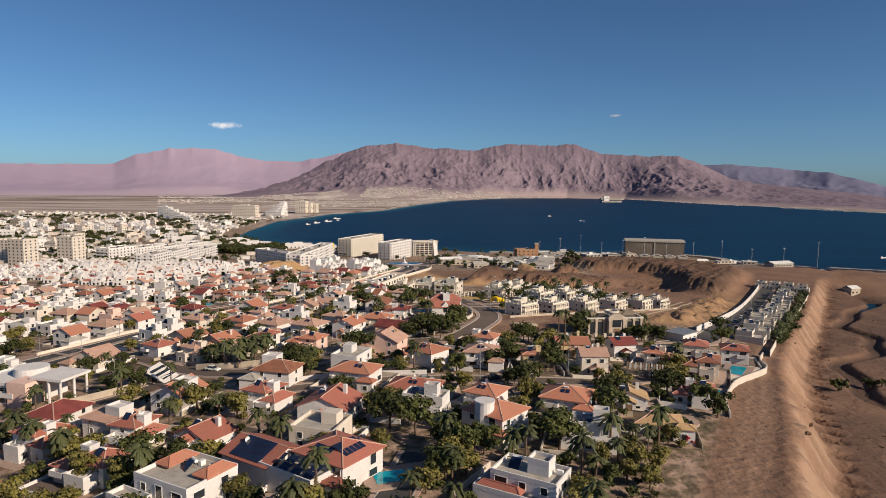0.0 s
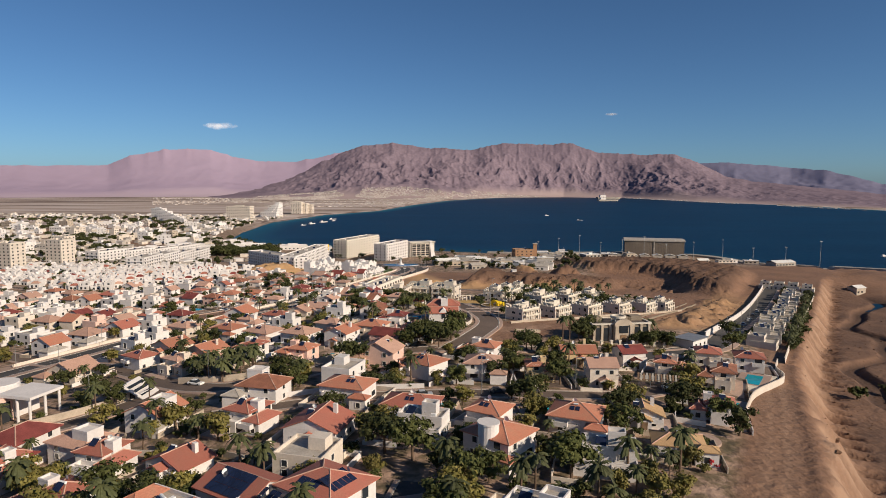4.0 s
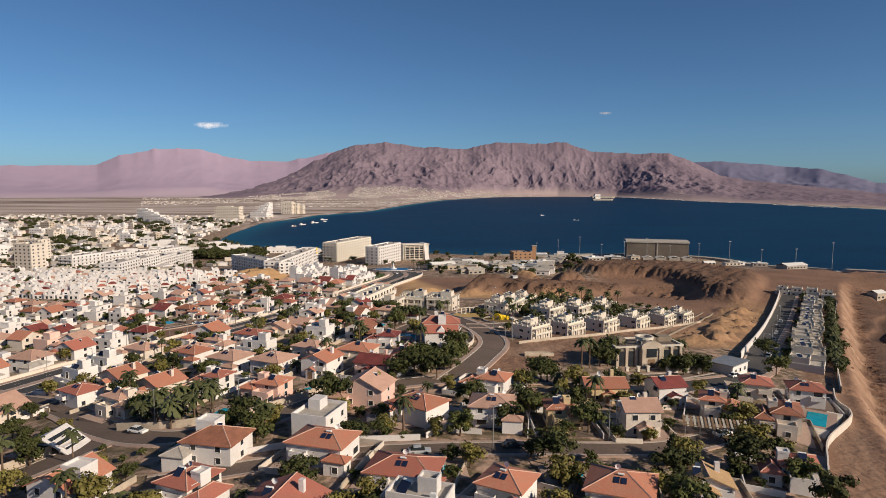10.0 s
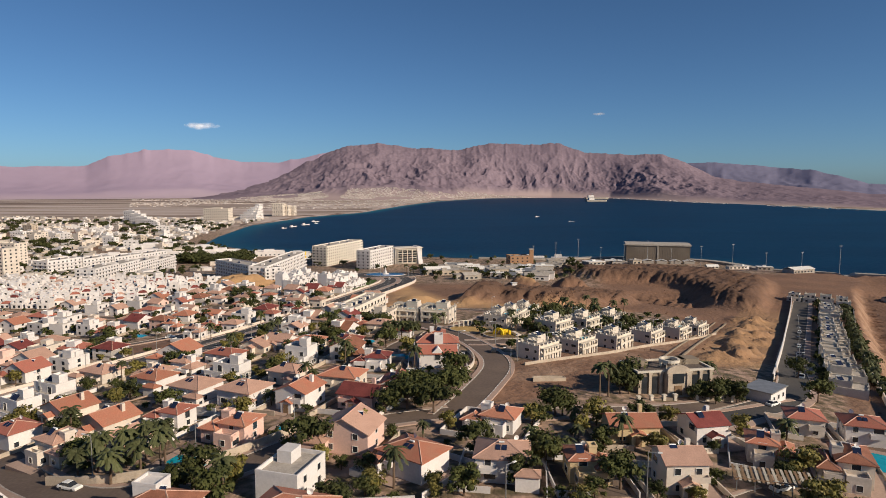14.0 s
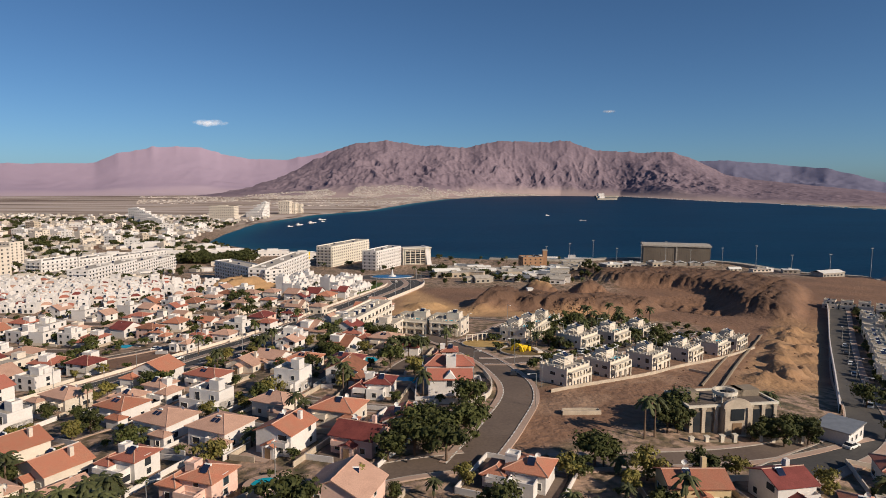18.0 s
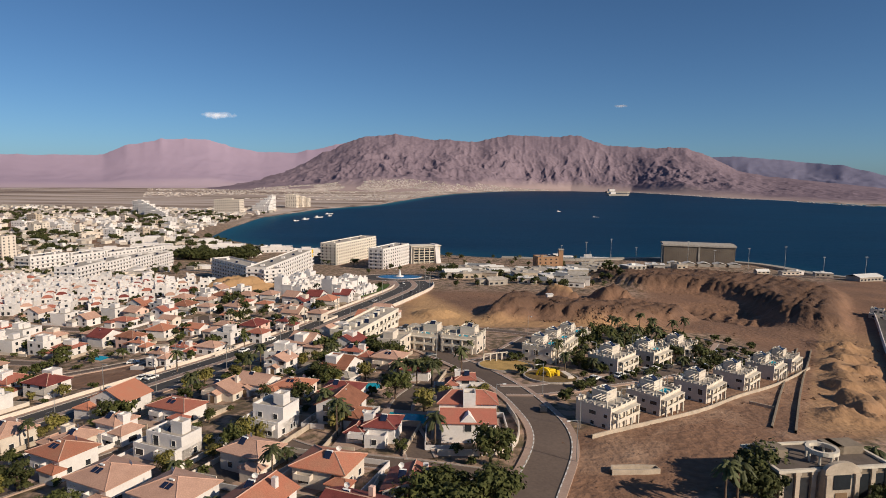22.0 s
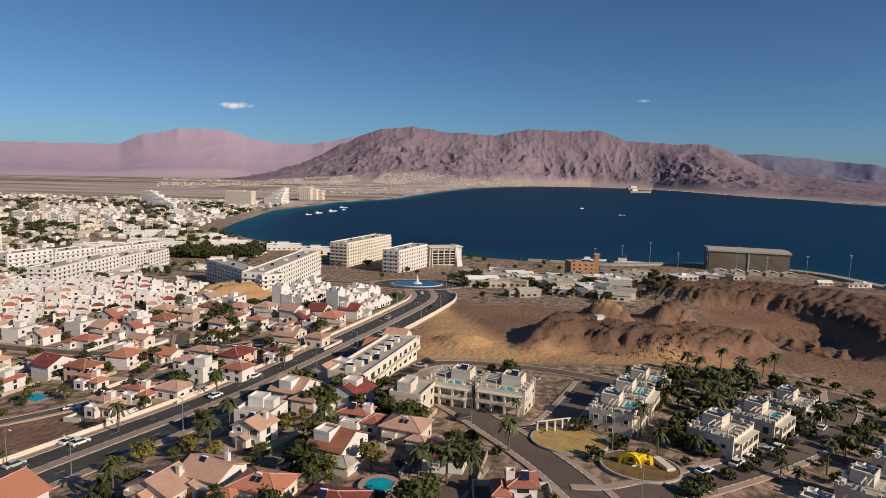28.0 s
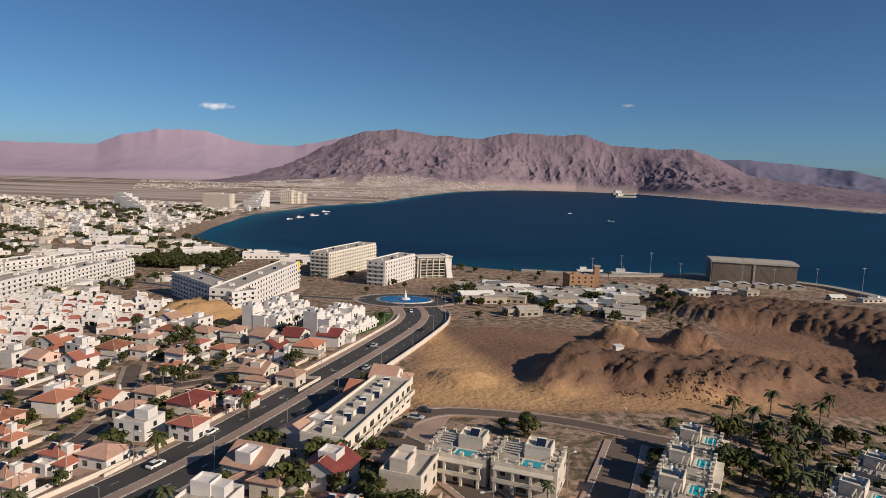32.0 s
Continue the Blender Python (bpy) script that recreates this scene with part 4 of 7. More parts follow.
villa(-72.1, 397.8, -17, 10, 7, 6, "mix", "white", "dred")
villa(-63.0, 418.1, -17, 8, 7, 6, "hip", "cream", "tan")
villa(-100.6, 357.7, -17, 10, 8, 5.5, "mix", "white", "red")
villa(-91.4, 358.5, -17, 9, 8, 5, "hip", "white", "tan")
villa(-116.3, 408.4, -17, 9, 8, 5.5, "gable", "white", "orange")
villa(-102.8, 395.1, -17, 9, 8, 5, "hip", "cream", "tan")
villa(-136.2, 416.9, -17, 9, 8, 5.5, "mix", "white", "orange")
villa(-162.1, 433.7, -17, 10, 8, 5.5, "hip", "white", "red")
villa(-140.0, 434.8, -17, 9, 7, 5.5, "gable", "cream", "tan")
villa(-104.0, 410.1, -17, 9, 7, 5, "hip", "cream", "tan")
villa(-86.6, 403.6, -17, 8, 7, 5, "gable", "white", "tan")
villa(-114.5, 473.8, -17, 8, 7, 5.5, "hip", "white", "red")
villa(-100.2, 462.4, -17, 8, 7, 5.5, "hip", "white", "orange")
villa(-85.6, 451.0, -17, 8, 7, 5, "mix", "white", "tan")
villa(-72.8, 446.1, -17, 8, 7, 5, "flat", "white", "tan")
villa(-133.1, 466.2, -17, 9, 7, 5, "hip", "white", "tan")
villa(-112.1, 441.2, -17, 8, 7, 5, "mix", "cream", "orange")

# ---- streets ----
def smooth_line(points, gap=3.0):
    p = [Vector(q) for q in points]
    p = [2 * p[0] - p[1], *p, 2 * p[-1] - p[-2]]
    out = []
    for a, b, c, d in zip(p, p[1:], p[2:], p[3:]):
        n = max(1, int((c - b).length / gap))
        for i in range(n):
            t = i / n
            out.append(0.5 * (2 * b + (c - a) * t + (2 * a - 5 * b + 4 * c - d) * t * t + (3 * b - a - 3 * c + d) * t**3))
    return out + [p[-2]]


def sides(line):
    out = []
    for i, p in enumerate(line):
        t = (line[min(i + 1, len(line) - 1)] - line[max(i - 1, 0)]).normalized()
        out.append(Vector((t.y, -t.x)))
    return out


ROADS = []


def ribbon(shape, points, left, right, low, high, slot=0):
    """A raised strip that follows the ground, from left to right metres off the line."""
    line = smooth_line(points)
    side = sides(line)
    cols, rows = max(2, int(abs(right - left) / 3) + 1), []
    for p, s in zip(line, side):
        row = []
        for c in range(cols):
            q = p + s * (left + (right - left) * c / (cols - 1))
            row.append((q.x, q.y, ground_z(q.x, q.y)))
        rows.append(row)
    verts, faces = [], []
    for row in rows:
        verts += [(x, y, z + high) for x, y, z in row] + [(row[0][0], row[0][1], row[0][2] + low), (row[-1][0], row[-1][1], row[-1][2] + low)]
    n = cols + 2
    for i in range(len(rows) - 1):
        a, b = i * n, (i + 1) * n
        for c in range(cols - 1):
            faces.append((a + c, a + c + 1, b + c + 1, b + c))
        faces += [(a + cols, a, b, b + cols), (a + cols - 1, a + cols + 1, b + cols + 1, b + cols - 1)]
    return shape.add(verts, faces, slot)


def street(points, width, mat=PALEROAD, walk_l=1.6, walk_r=1.6, label="dusty residential street with kerbed pavements", dashes=False):
    ROADS.append((smooth_line(points, 6), width / 2 + max(walk_l, walk_r)))
    road = solid("road", ribbon(Shape(), points, -width / 2, width / 2, -0.3, 0.16), mat, 0, 0, 0, label, "road", z=0, kind="structure")
    for s, wk in ((-1, walk_l), (1, walk_r)):
        if wk:
            a, b = sorted((s * width / 2, s * (width / 2 + 0.25)))
            part("kerb", ribbon(Shape(), points, a, b, -0.2, 0.30), KERB, road)
            a, b = sorted((s * (width / 2 + 0.25), s * (width / 2 + wk)))
            part("pavement", ribbon(Shape(), points, a, b, -0.2, 0.285), PAVING, road)
    if dashes or mat is PALEROAD and width > 6.5 and min(p[1] for p in points) > 200:
        line, blocks = smooth_line(points, 1.2), Shape()
        for i in range(0, len(line) - 2, 2):
            p, q, sd = line[i], line[i + 1], sides(line[i:i + 2])[0]
            for off in (-width / 2 - 0.26, width / 2 + 0.01):
                a, b, c, d = p + sd * off, p + sd * (off + 0.25), q + sd * (off + 0.25), q + sd * off
                blocks.add([(v.x, v.y, ground_z(v.x, v.y) + 0.312) for v in (a, b, c, d)], [(0, 1, 2, 3)])
        tagged(part("kerb_marks", blocks, PAINT, road, "white painted kerb blocks"), kind="stuff")
    if dashes:
        line = smooth_line(points, 2.0)
        sd = sides(line)
        mark = Shape()
        for i in range(0, len(line) - 2, 5):
            p, q, s = line[i], line[i + 1], sd[i] * 0.1
            mark.add([(v.x, v.y, ground_z(v.x, v.y) + 0.185) for v in (p - s, p + s, q + s, q - s)], [(0, 1, 2, 3)])
        part("lane_marks", mark, PAINT, road)
    return road


PARKING = [(-27.5, 352), (-22.5, 368), (-16.5, 392)]
MAIN = [(-150, 190), (-122, 250), (-96, 305), (-73, 352), (-56, 405), (-37, 470), (-24, 528), (-24, 560), (-28, 582)]


def beside(points, off):
    line = smooth_line(points, 14)
    return [tuple(p + s * off) for p, s in zip(line, sides(line))]


street(beside(MAIN, -6.2), 8.4, ASPHALT, 6.6, 0.4, "dark asphalt carriageway of the main avenue", True)
street(beside(MAIN, 6.2), 8.4, ASPHALT, 0.4, 3.0, "dark asphalt carriageway beside a planted median", True)
solid("car_park", ribbon(Shape(), PARKING, -4.5, 6.5, -0.3, 0.14), PAVING, 0, 0, 0, "pinkish paved car park beside cream flats", "car park", z=0, kind="structure")
median = solid("median", ribbon(Shape(), MAIN, -1.55, 1.55, -0.2, 0.32), PAVING, 0, 0, 0, "paved central reservation between two carriageways", "median", z=0, kind="structure")
street([(3, 205), (12, 228), (19, 252), (17, 276), (11, 298), (0, 322), (-16, 352), (-28, 368)], 7.5, label="winding residential street of dusty asphalt")
street([(12, 287), (22, 289), (44, 303), (62, 317), (81, 335), (104, 364), (119, 390)], 7.5, PALEROAD, 2.2, 1.6)
street([(5, 317), (14.5, 328), (23.5, 349), (31, 368)], 7.0)
street([(44, 370), (32, 376), (16.5, 383), (-2, 387), (-15, 387), (-24, 378), (-27, 366)], 6.0, PALEROAD, 0.9, 0.9)
street([(-170, 250), (-104, 209), (-76, 183), (-58, 173), (-40, 179), (-27, 193), (-12, 203), (4, 208)], 7.0)
street([(-190, 110), (-110, 140), (-84, 156), (-72, 175)], 7.0)
street([(-52, 150), (-20, 158), (0, 160), (40, 162), (58, 170)], 5.5, PALEROAD, 1.0, 1.0)
street([(62, 206), (100, 238), (135, 297), (178, 366), (222, 436), (262, 500)], 8.5, ASPHALT, 0.6, 2.4, "asphalt street between terraced houses and a long white wall")
street([(20, 207), (60, 216), (96, 236)], 6.0)
street([(-4, 112), (-8, 92), (-14, 74)], 5.5, ASPHALT, 1.0, 1.0)
street([(-70, 250), (-88, 232), (-104, 212)], 5.0, PALEROAD, 0.8, 0.8)
street([(-50, 262), (-30, 244), (-6, 236), (8, 232)], 5.0, PALEROAD, 0.8, 0.8)
street([(-6, 300), (-14, 272), (-8, 240)], 5.0, PALEROAD, 0.8, 0.8)
street([(-150, 330), (-118, 356), (-108, 380), (-118, 420), (-130, 452)], 5.5)
street([(-320, 470), (-230, 440), (-170, 425), (-120, 420), (-92, 428)], 6.0)
street([(-330, 400), (-230, 380), (-150, 360)], 6.0)
street([(-340, 330), (-240, 310), (-150, 290)], 6.0)
street([(-37 + 24 * math.cos(a * math.pi / 10), 607 + 24 * math.sin(a * math.pi / 10)) for a in range(21)], 11.0, ASPHALT, 1.0, 3.0, "asphalt ring road round the fountain")
street([(-62, 600), (-120, 615), (-200, 640), (-300, 700)], 8.0, ASPHALT)
street([(-10, 600), (60, 640), (150, 660), (260, 680), (330, 640)], 8.0, PALEROAD)


def garden_wall(points, h=1.6, t=0.25, mat=None, label="low rendered garden wall along the street", category="garden wall"):
    return solid("garden_wall", ribbon(Shape(), points, -t / 2, t / 2, -0.6, h), mat or WALL["cream"], 0, 0, 0, label, category, "boundary walls", z=0)


garden_wall([(103, 252), (140, 312), (184, 384), (226, 452), (248, 489)], 2.6, 0.4, WALL["white"], "long white boundary wall beside the street", "boundary wall")
garden_wall([(115.5, 218), (155.5, 283), (200.5, 353), (257.5, 440)], 2.0, 0.3, None, "cream boundary wall behind terraced houses", "boundary wall")
garden_wall([(66, 145), (74, 158.5), (82.5, 171.5), (100.5, 191), (104.5, 203), (112, 216)], 1.8, 0.3, None, "cream plot wall beside the dirt track", "boundary wall")
garden_wall([p for p in beside(MAIN, 13.0) if 392 < p[1] < 562], 2.0, 0.4, None, "pale wall between avenue and wasteland", "boundary wall")
garden_wall([(78, 266), (100, 303), (122, 339), (143, 372), (158, 396)], 0.7, 0.5, WALL["brownstone"], "rough stone wall between the lot and rubble heaps", "stone wall")
garden_wall([(74, 269), (96, 306), (118, 342), (138, 374), (153, 398)], 0.45, 0.45, WALL["brownstone"], "rough stone wall along the dirt lane", "stone wall")
garden_wall([(79, 290.5), (84, 287)], 0.7, 0.4, WALL["stone"], "short stone wall stub on the lot", "stone wall")
garden_wall([(27, 235.5), (27.5, 237.5), (36, 238.5), (36.3, 237), (27, 235.5)], 0.9, 0.4, WALL["stone"], "short low stone wall standing on bare ground", "stone wall")
garden_wall([(-72, 181), (-58, 179), (-42, 185), (-28, 200)], 1.8, 0.35, WALL["stone"])
garden_wall([(-98, 152), (-84, 163), (-78, 176)], 2.0, 0.35, WALL["stone"])
garden_wall([(-50, 155), (-30, 163), (-4, 165)], 1.2, 0.3, WALL["white"])
garden_wall([(11.5, 272), (12.6, 258), (10.5, 247), (5.5, 242.5), (-5, 242)], 1.3, 0.3, WALL["cream"])
for off in (-13.5,):
    garden_wall(beside(MAIN, off)[2:-2], 1.4, 0.3, WALL["cream"], "pale retaining wall along the avenue", "retaining wall")
garden_wall([(27.5, 253), (44, 264.5), (61.5, 278.5), (80, 297.5), (102, 319), (134, 356)], 0.8, 0.3, WALL["stone"], "low stone kerb wall along villas", "boundary wall")


# ---- terraced villas, blocks and hotels ----
def pool(parent, x0, y0, x1, y1, z):
    part("pool_rim", Shape().ring_wall(x0 - 0.4, y0 - 0.4, x1 + 0.4, y1 + 0.4, z, z + 0.35, 0.4), MARBLE, parent)
    part("pool_water", Shape().box(x0, y0, z, x1, y1, z + 0.2), POOL, parent, "turquoise pool water")


def crenel_villa(x, y, rot, seed, with_pool=True, w=12.5, d=10.5, size=0.86):
    """Cream cube villa: stepped flat roofs with pillared parapets, balustrades and a roof pool."""
    rnd = random.Random(seed)
    v = thing("terraced_villa", x, y, rot, "cream cubic villa with pillared parapets" + (" and turquoise roof pool" if with_pool else ""), "villa", "cream terraced villas")
    FOOTPRINTS.append((x, y, 7.5))
    v.scale = (size, size, size * 0.86)
    a, b = w / 2, d / 2
    block(v, -a, -b, a, b, 6.2, "cream", rnd=rnd, panes=False, dense=1.0)
    part("roof_slab", Shape().box(-a + 0.2, -b + 0.2, 6.2, a - 0.2, b - 0.2, 6.28), ROOFING, v)
    post, rail = Shape().box(-0.32, -0.32, 0, 0.32, 0.32, 1.35).box(-0.4, -0.4, 1.35, 0.4, 0.4, 1.5).mesh("parapet_post", MARBLE), Shape()
    for i in range(6):
        for sy in (-b, b):
            part("parapet_post", post, None, v, at=pose(-a + 0.3 + (w - 0.6) * i / 5, sy + (0.3 if sy < 0 else -0.3), 6.2))
    for i in range(1, 4):
        for sx in (-a, a):
            part("parapet_post", post, None, v, at=pose(sx + (0.3 if sx < 0 else -0.3), -b + d * i / 4, 6.2))
    part("parapet", rail.ring_wall(-a, -b, a, b, 6.2, 6.95, 0.18), MARBLE, v)
    block(v, -a * 0.15, -b * 0.1, a * 0.65, b * 0.75, 8.9, "cream", rnd=rnd, windows=False)
    part("stair_roof", Shape().ring_wall(-a * 0.15, -b * 0.1, a * 0.65, b * 0.75, 8.9, 9.5, 0.2).box(-a * 0.15, -b * 0.1, 8.9, a * 0.65, b * 0.75, 9.0), MARBLE, v)
    frame_ = Shape()
    for i in range(5):
        frame_.box(-a * 0.9, -b * 0.7 + i * 1.1, 8.6, -a * 0.2, -b * 0.7 + i * 1.1 + 0.2, 8.8)
    for px in (-a * 0.88, -a * 0.24):
        for py in (-b * 0.7, -b * 0.7 + 4.4):
            frame_.box(px, py, 6.28, px + 0.25, py + 0.25, 8.6)
    part("pergola", frame_, MARBLE, v)
    heater(v, a * 0.3, b * 0.3, 9.0, 0)
    for i in range(3):
        part("cooling_unit", COOLER, None, v, at=pose(rnd.uniform(-a * 0.8, a * 0.8), rnd.uniform(b * 0.8, b * 0.86), 6.28))
    if with_pool:
        pool(v, -a * 0.1, -b * 0.8, a * 0.55, -b * 0.3, 6.28)
    col = Shape().box(-0.25, -0.25, -3, 0.25, 0.25, 5.8).mesh("column", MARBLE)
    for i in range(4):
        part("column", col, None, v, at=pose(-a + 1.2 + i * (w - 2.4) / 3, -b - 1.3, 0))
    part("balcony", Shape().box(-a + 0.7, -b - 1.6, 3.0, a - 0.7, -b, 3.2).box(-a + 0.7, -b - 1.6, 5.8, a - 0.7, -b, 6.0).ring_wall(-a + 0.7, -b - 1.6, a - 0.7, -b, 3.2, 4.0, 0.12), MARBLE, v)
    return v


for k, (vx, vy) in enumerate(((33.5, 265), (48.7, 278), (66, 293), (85, 312), (104.5, 332.5), (120.5, 351))):
    crenel_villa(vx, vy, 43 + k, 100 + k, with_pool=k in (1, 4))
for k, (vx, vy, vr) in enumerate(((49, 318, 47), (65, 333, 47), (82, 351, 47), (29, 329, 62), (36, 343, 62), (44, 358, 62), (-9.8, 345.5, -20), (3.2, 340.5, -20))):
    crenel_villa(vx, vy, vr, 200 + k, with_pool=k not in (0, 2), size=1.04 if k > 5 else 0.95)


def row_block(x, y, rot, w, d, h, label, floors, wall="cream", gear=6, name="apartment_block", step_=0.0, category="apartment block", balcony=True, group=""):
    """A long flat-roofed block with bands of windows and balconies."""
    rnd = random.Random(int(x * 3 + y))
    v = thing(name, x, y, rot, label, category, group)
    FOOTPRINTS.append((x, y, min(w, d)))
    h = h * 0.86
    a, b = w / 2, d / 2
    part("wall", Shape().box(-a, -b, -6, a, b, h), WALL[wall], v)
    part("parapet", Shape().ring_wall(-a - 0.05, -b - 0.05, a + 0.05, b + 0.05, h, h + 0.9, 0.3), WALL[wall], v)
    part("roof_slab", Shape().box(-a + 0.3, -b + 0.3, h, a - 0.3, b - 0.3, h + 0.1), ROOFING, v)
    fh = h / floors
    glass = {s: Shape().box(-s / 2, -0.05, 0, s / 2, 0.02, 1.5).mesh("window", GLASS) for s in (1.6, 2.4)}
    slab = Shape().box(-1.9, -1.3, -0.15, 1.9, 0, 0).box(-1.9, -1.3, 0, 1.9, -1.15, 1.0).box(-1.9, -1.15, 0, -1.75, 0, 1.0).box(1.75, -1.15, 0, 1.9, 0, 1.0).mesh("balcony", WALL[wall])
    far, glazing, ledges = y > 450, Shape(), Shape()
    for turn, half, off in ((0, a, b), (90, b, a), (180, a, b), (270, b, a)):
        n = max(1, int(2 * half / 4.2))
        for k in range(floors):
            for i in range(n):
                c = -half + 2 * half * (i + 0.5) / n
                m = pose(0, 0, 0, 0, 0, turn) @ pose(c, -off, k * fh + 0.9)
                out = balcony and k and turn in (0, 90, 270) and n > 2
                if far:
                    glazing.box(-0.75, -0.05, 0.1, 0.75, 0.02, 1.35, 0, m)
                    if out:
                        ledges.box(-2.1, -1.0, -0.95, 2.1, 0, -0.8, 0, m).box(-2.1, -1.0, -0.8, 2.1, -0.85, 0.0, 0, m)
                    continue
                part("window", glass[2.4 if i % 2 else 1.6], None, v, at=m)
                if out:
                    part("balcony", slab, None, v, at=m @ pose(0, 0, -0.8))
    if far:
        tagged(part("window", glazing, GLASS, v), kind="stuff")
        if ledges.v:
            tagged(part("balcony", ledges, WALL[wall], v), kind="stuff")
    for i in range(gear):
        gx = -a + 2 + (w - 4) * (i + 0.5) / gear
        if i % 2:
            heater(v, gx, rnd.uniform(-b * 0.4, b * 0.4), h + 0.1, -rot)
        else:
            part("roof_hut", Shape().box(gx - 0.9, -1.2, h, gx + 0.9, 1.4, h + 1.5), WALL[wall], v)
    return v


row_block(-34.5, 374, 73.4, 43, 11, 7.0, "long cream two-storey apartment row with cluttered roof", 2, "ivory", gear=14)
row_block(-98, 760, 70, 84, 17, 24, "tall cream hotel slab beside the shore", 7, "ivory", 5, "hotel", category="hotel")
row_block(-54, 714, 68, 54, 15, 22, "white stepped hotel wing with balconies", 6, "white", 4, "hotel", category="hotel")
atrium = thing("hotel_atrium", -22, 746, 20, "dark glazed hotel atrium between white slanted end walls", "hotel")
part("wall", Shape().box(-15, -4, -6, 15, 8, 17), WALL["ivory"], atrium)
part("glazing", Shape().box(-13, -4.4, 1, 9, -4, 15), GLASS, atrium)
for k in range(6):
    part("gallery", Shape().box(-13, -5.6, 1.4 + 2.5 * k, 9, -4.4, 1.9 + 2.5 * k), WALL["stone"] if k % 2 else WALL["ivory"], atrium)
for k in range(5):
    part("mullion", Shape().box(-13 + 5.4 * k, -5.7, 0, -12.4 + 5.4 * k, -4.4, 16), WALL["ivory"], atrium)
part("roof", Shape().box(-15.5, -6, 17, 15.5, 8.5, 17.8), WALL["ivory"], atrium)
part("end_wall", Shape().add([(10, -9, -6), (16, -9, -6), (16, 9, -6), (10, 9, -6), (9, -5, 18.5), (12, -5, 18.5), (12, 9, 18.5), (9, 9, 18.5)], [(0, 1, 5, 4), (1, 2, 6, 5), (2, 3, 7, 6), (3, 0, 4, 7), (4, 5, 6, 7)]), WALL["white"], atrium)
row_block(-146, 576, -46, 80, 14, 15, "grey-white hotel wing with long balconies", 5, "white", 4, "hotel", category="hotel")
slab = row_block(-125, 600, 85, 108, 14, 17, "white hotel slab with a yellow sign panel at its end", 5, "white", 5, "hotel", category="hotel")
part("sign_panel", Shape().box(50.5, -7.35, 9.5, 53.6, -7.05, 15.6), YELLOWPAINT, slab, "upright yellow sign panel")


def stepped_flats(x, y, rot, nx, ny, seed):
    """Irregular white terraced flats: cells of different heights with arched tops."""
    rnd = random.Random(seed)
    v = thing("stepped_flats", x, y, rot, "white terraced flats with arched roof gables and balconies", "apartment block", "white stepped apartments")
    FOOTPRINTS.append((x, y, 4.0 * max(nx, ny)))
    for i in range(nx):
        for j in range(ny):
            cx, cy, w, d = (i - (nx - 1) / 2) * 6.4, (j - (ny - 1) / 2) * 6.4, rnd.uniform(2.9, 3.6), rnd.uniform(2.9, 3.6)
            h = rnd.choice((5.4, 6.4, 8.0, 9.2)) * (0.62 if j == 0 else 1.0) + (1.6 if j == ny - 1 else 0)
            w_ = Shape().box(cx - w, cy - d, -4, cx + w, cy + d, h).ring_wall(cx - w - 0.05, cy - d - 0.05, cx + w + 0.05, cy + d + 0.05, h, h + 0.8, 0.25)
            if rnd.random() < 0.55:
                arch = [(1.6 * math.cos(math.pi * q / 8), 1.7 * math.sin(math.pi * q / 8)) for q in range(9)]
                w_.add([(cx + a, cy - d + e, h + 0.7 + b) for e in (0, 0.4) for a, b in arch], [tuple(range(9)), tuple(range(17, 8, -1))] + [(q + 1, q, 9 + q, 10 + q) for q in range(8)])
            if rnd.random() < 0.5:
                w_.box(cx - 1.2, cy - 1.0, h, cx + 1.2, cy + 1.4, h + 2.1)
            part("cell_wall", w_, WALL["white"], v)
            g = Shape()
            for k in range(max(1, int(h / 2.7))):
                z = 0.6 + 2.7 * k
                g.box(cx - 1.5, cy - d - 0.07, z, cx - 0.3, cy - d + 0.02, z + 1.5).box(cx + 0.5, cy - d - 0.07, z, cx + 1.6, cy - d + 0.02, z + 1.5)
                g.box(cx + w - 0.02, cy - 0.7, z, cx + w + 0.07, cy + 0.7, z + 1.5)
            tagged(part("window", g, GLASS, v), kind="stuff")
            part("balcony", Shape().box(cx - w + 0.3, cy - d - 1.3, 2.5, cx + w - 0.3, cy - d, 2.7).ring_wall(cx - w + 0.3, cy - d - 1.3, cx + w - 0.3, cy - d, 2.7, 3.5, 0.15), WALL["white"], v)
    return v


stepped_flats(-93, 527, 70, 6, 3, 31)
stepped_flats(-60, 503, 68, 5, 3, 32)
for k in range(4):
    row_block(-264 + 1.0 * k, 575 + 37 * k, 89, 36, 16, 13, "long white resort hotel wing with balconies", 4, "white", 3, "resort_hotel", category="hotel", group="white resort wings")
    row_block(-330 + 11 * k, 636 + 36 * k, 73, 36, 16, 14, "long white resort hotel wing with balconies", 4, "white", 3, "resort_hotel", category="hotel", group="white resort wings")
for bx, by, bh in ((-378, 566, 27), (-352, 596, 28), (-425, 725, 27), (-408, 590, 24)):
    row_block(bx, by, -15, 18, 15, bh, "pale residential tower above low houses", 8, "cream", 2, "tower_block", category="tower", balcony=False)


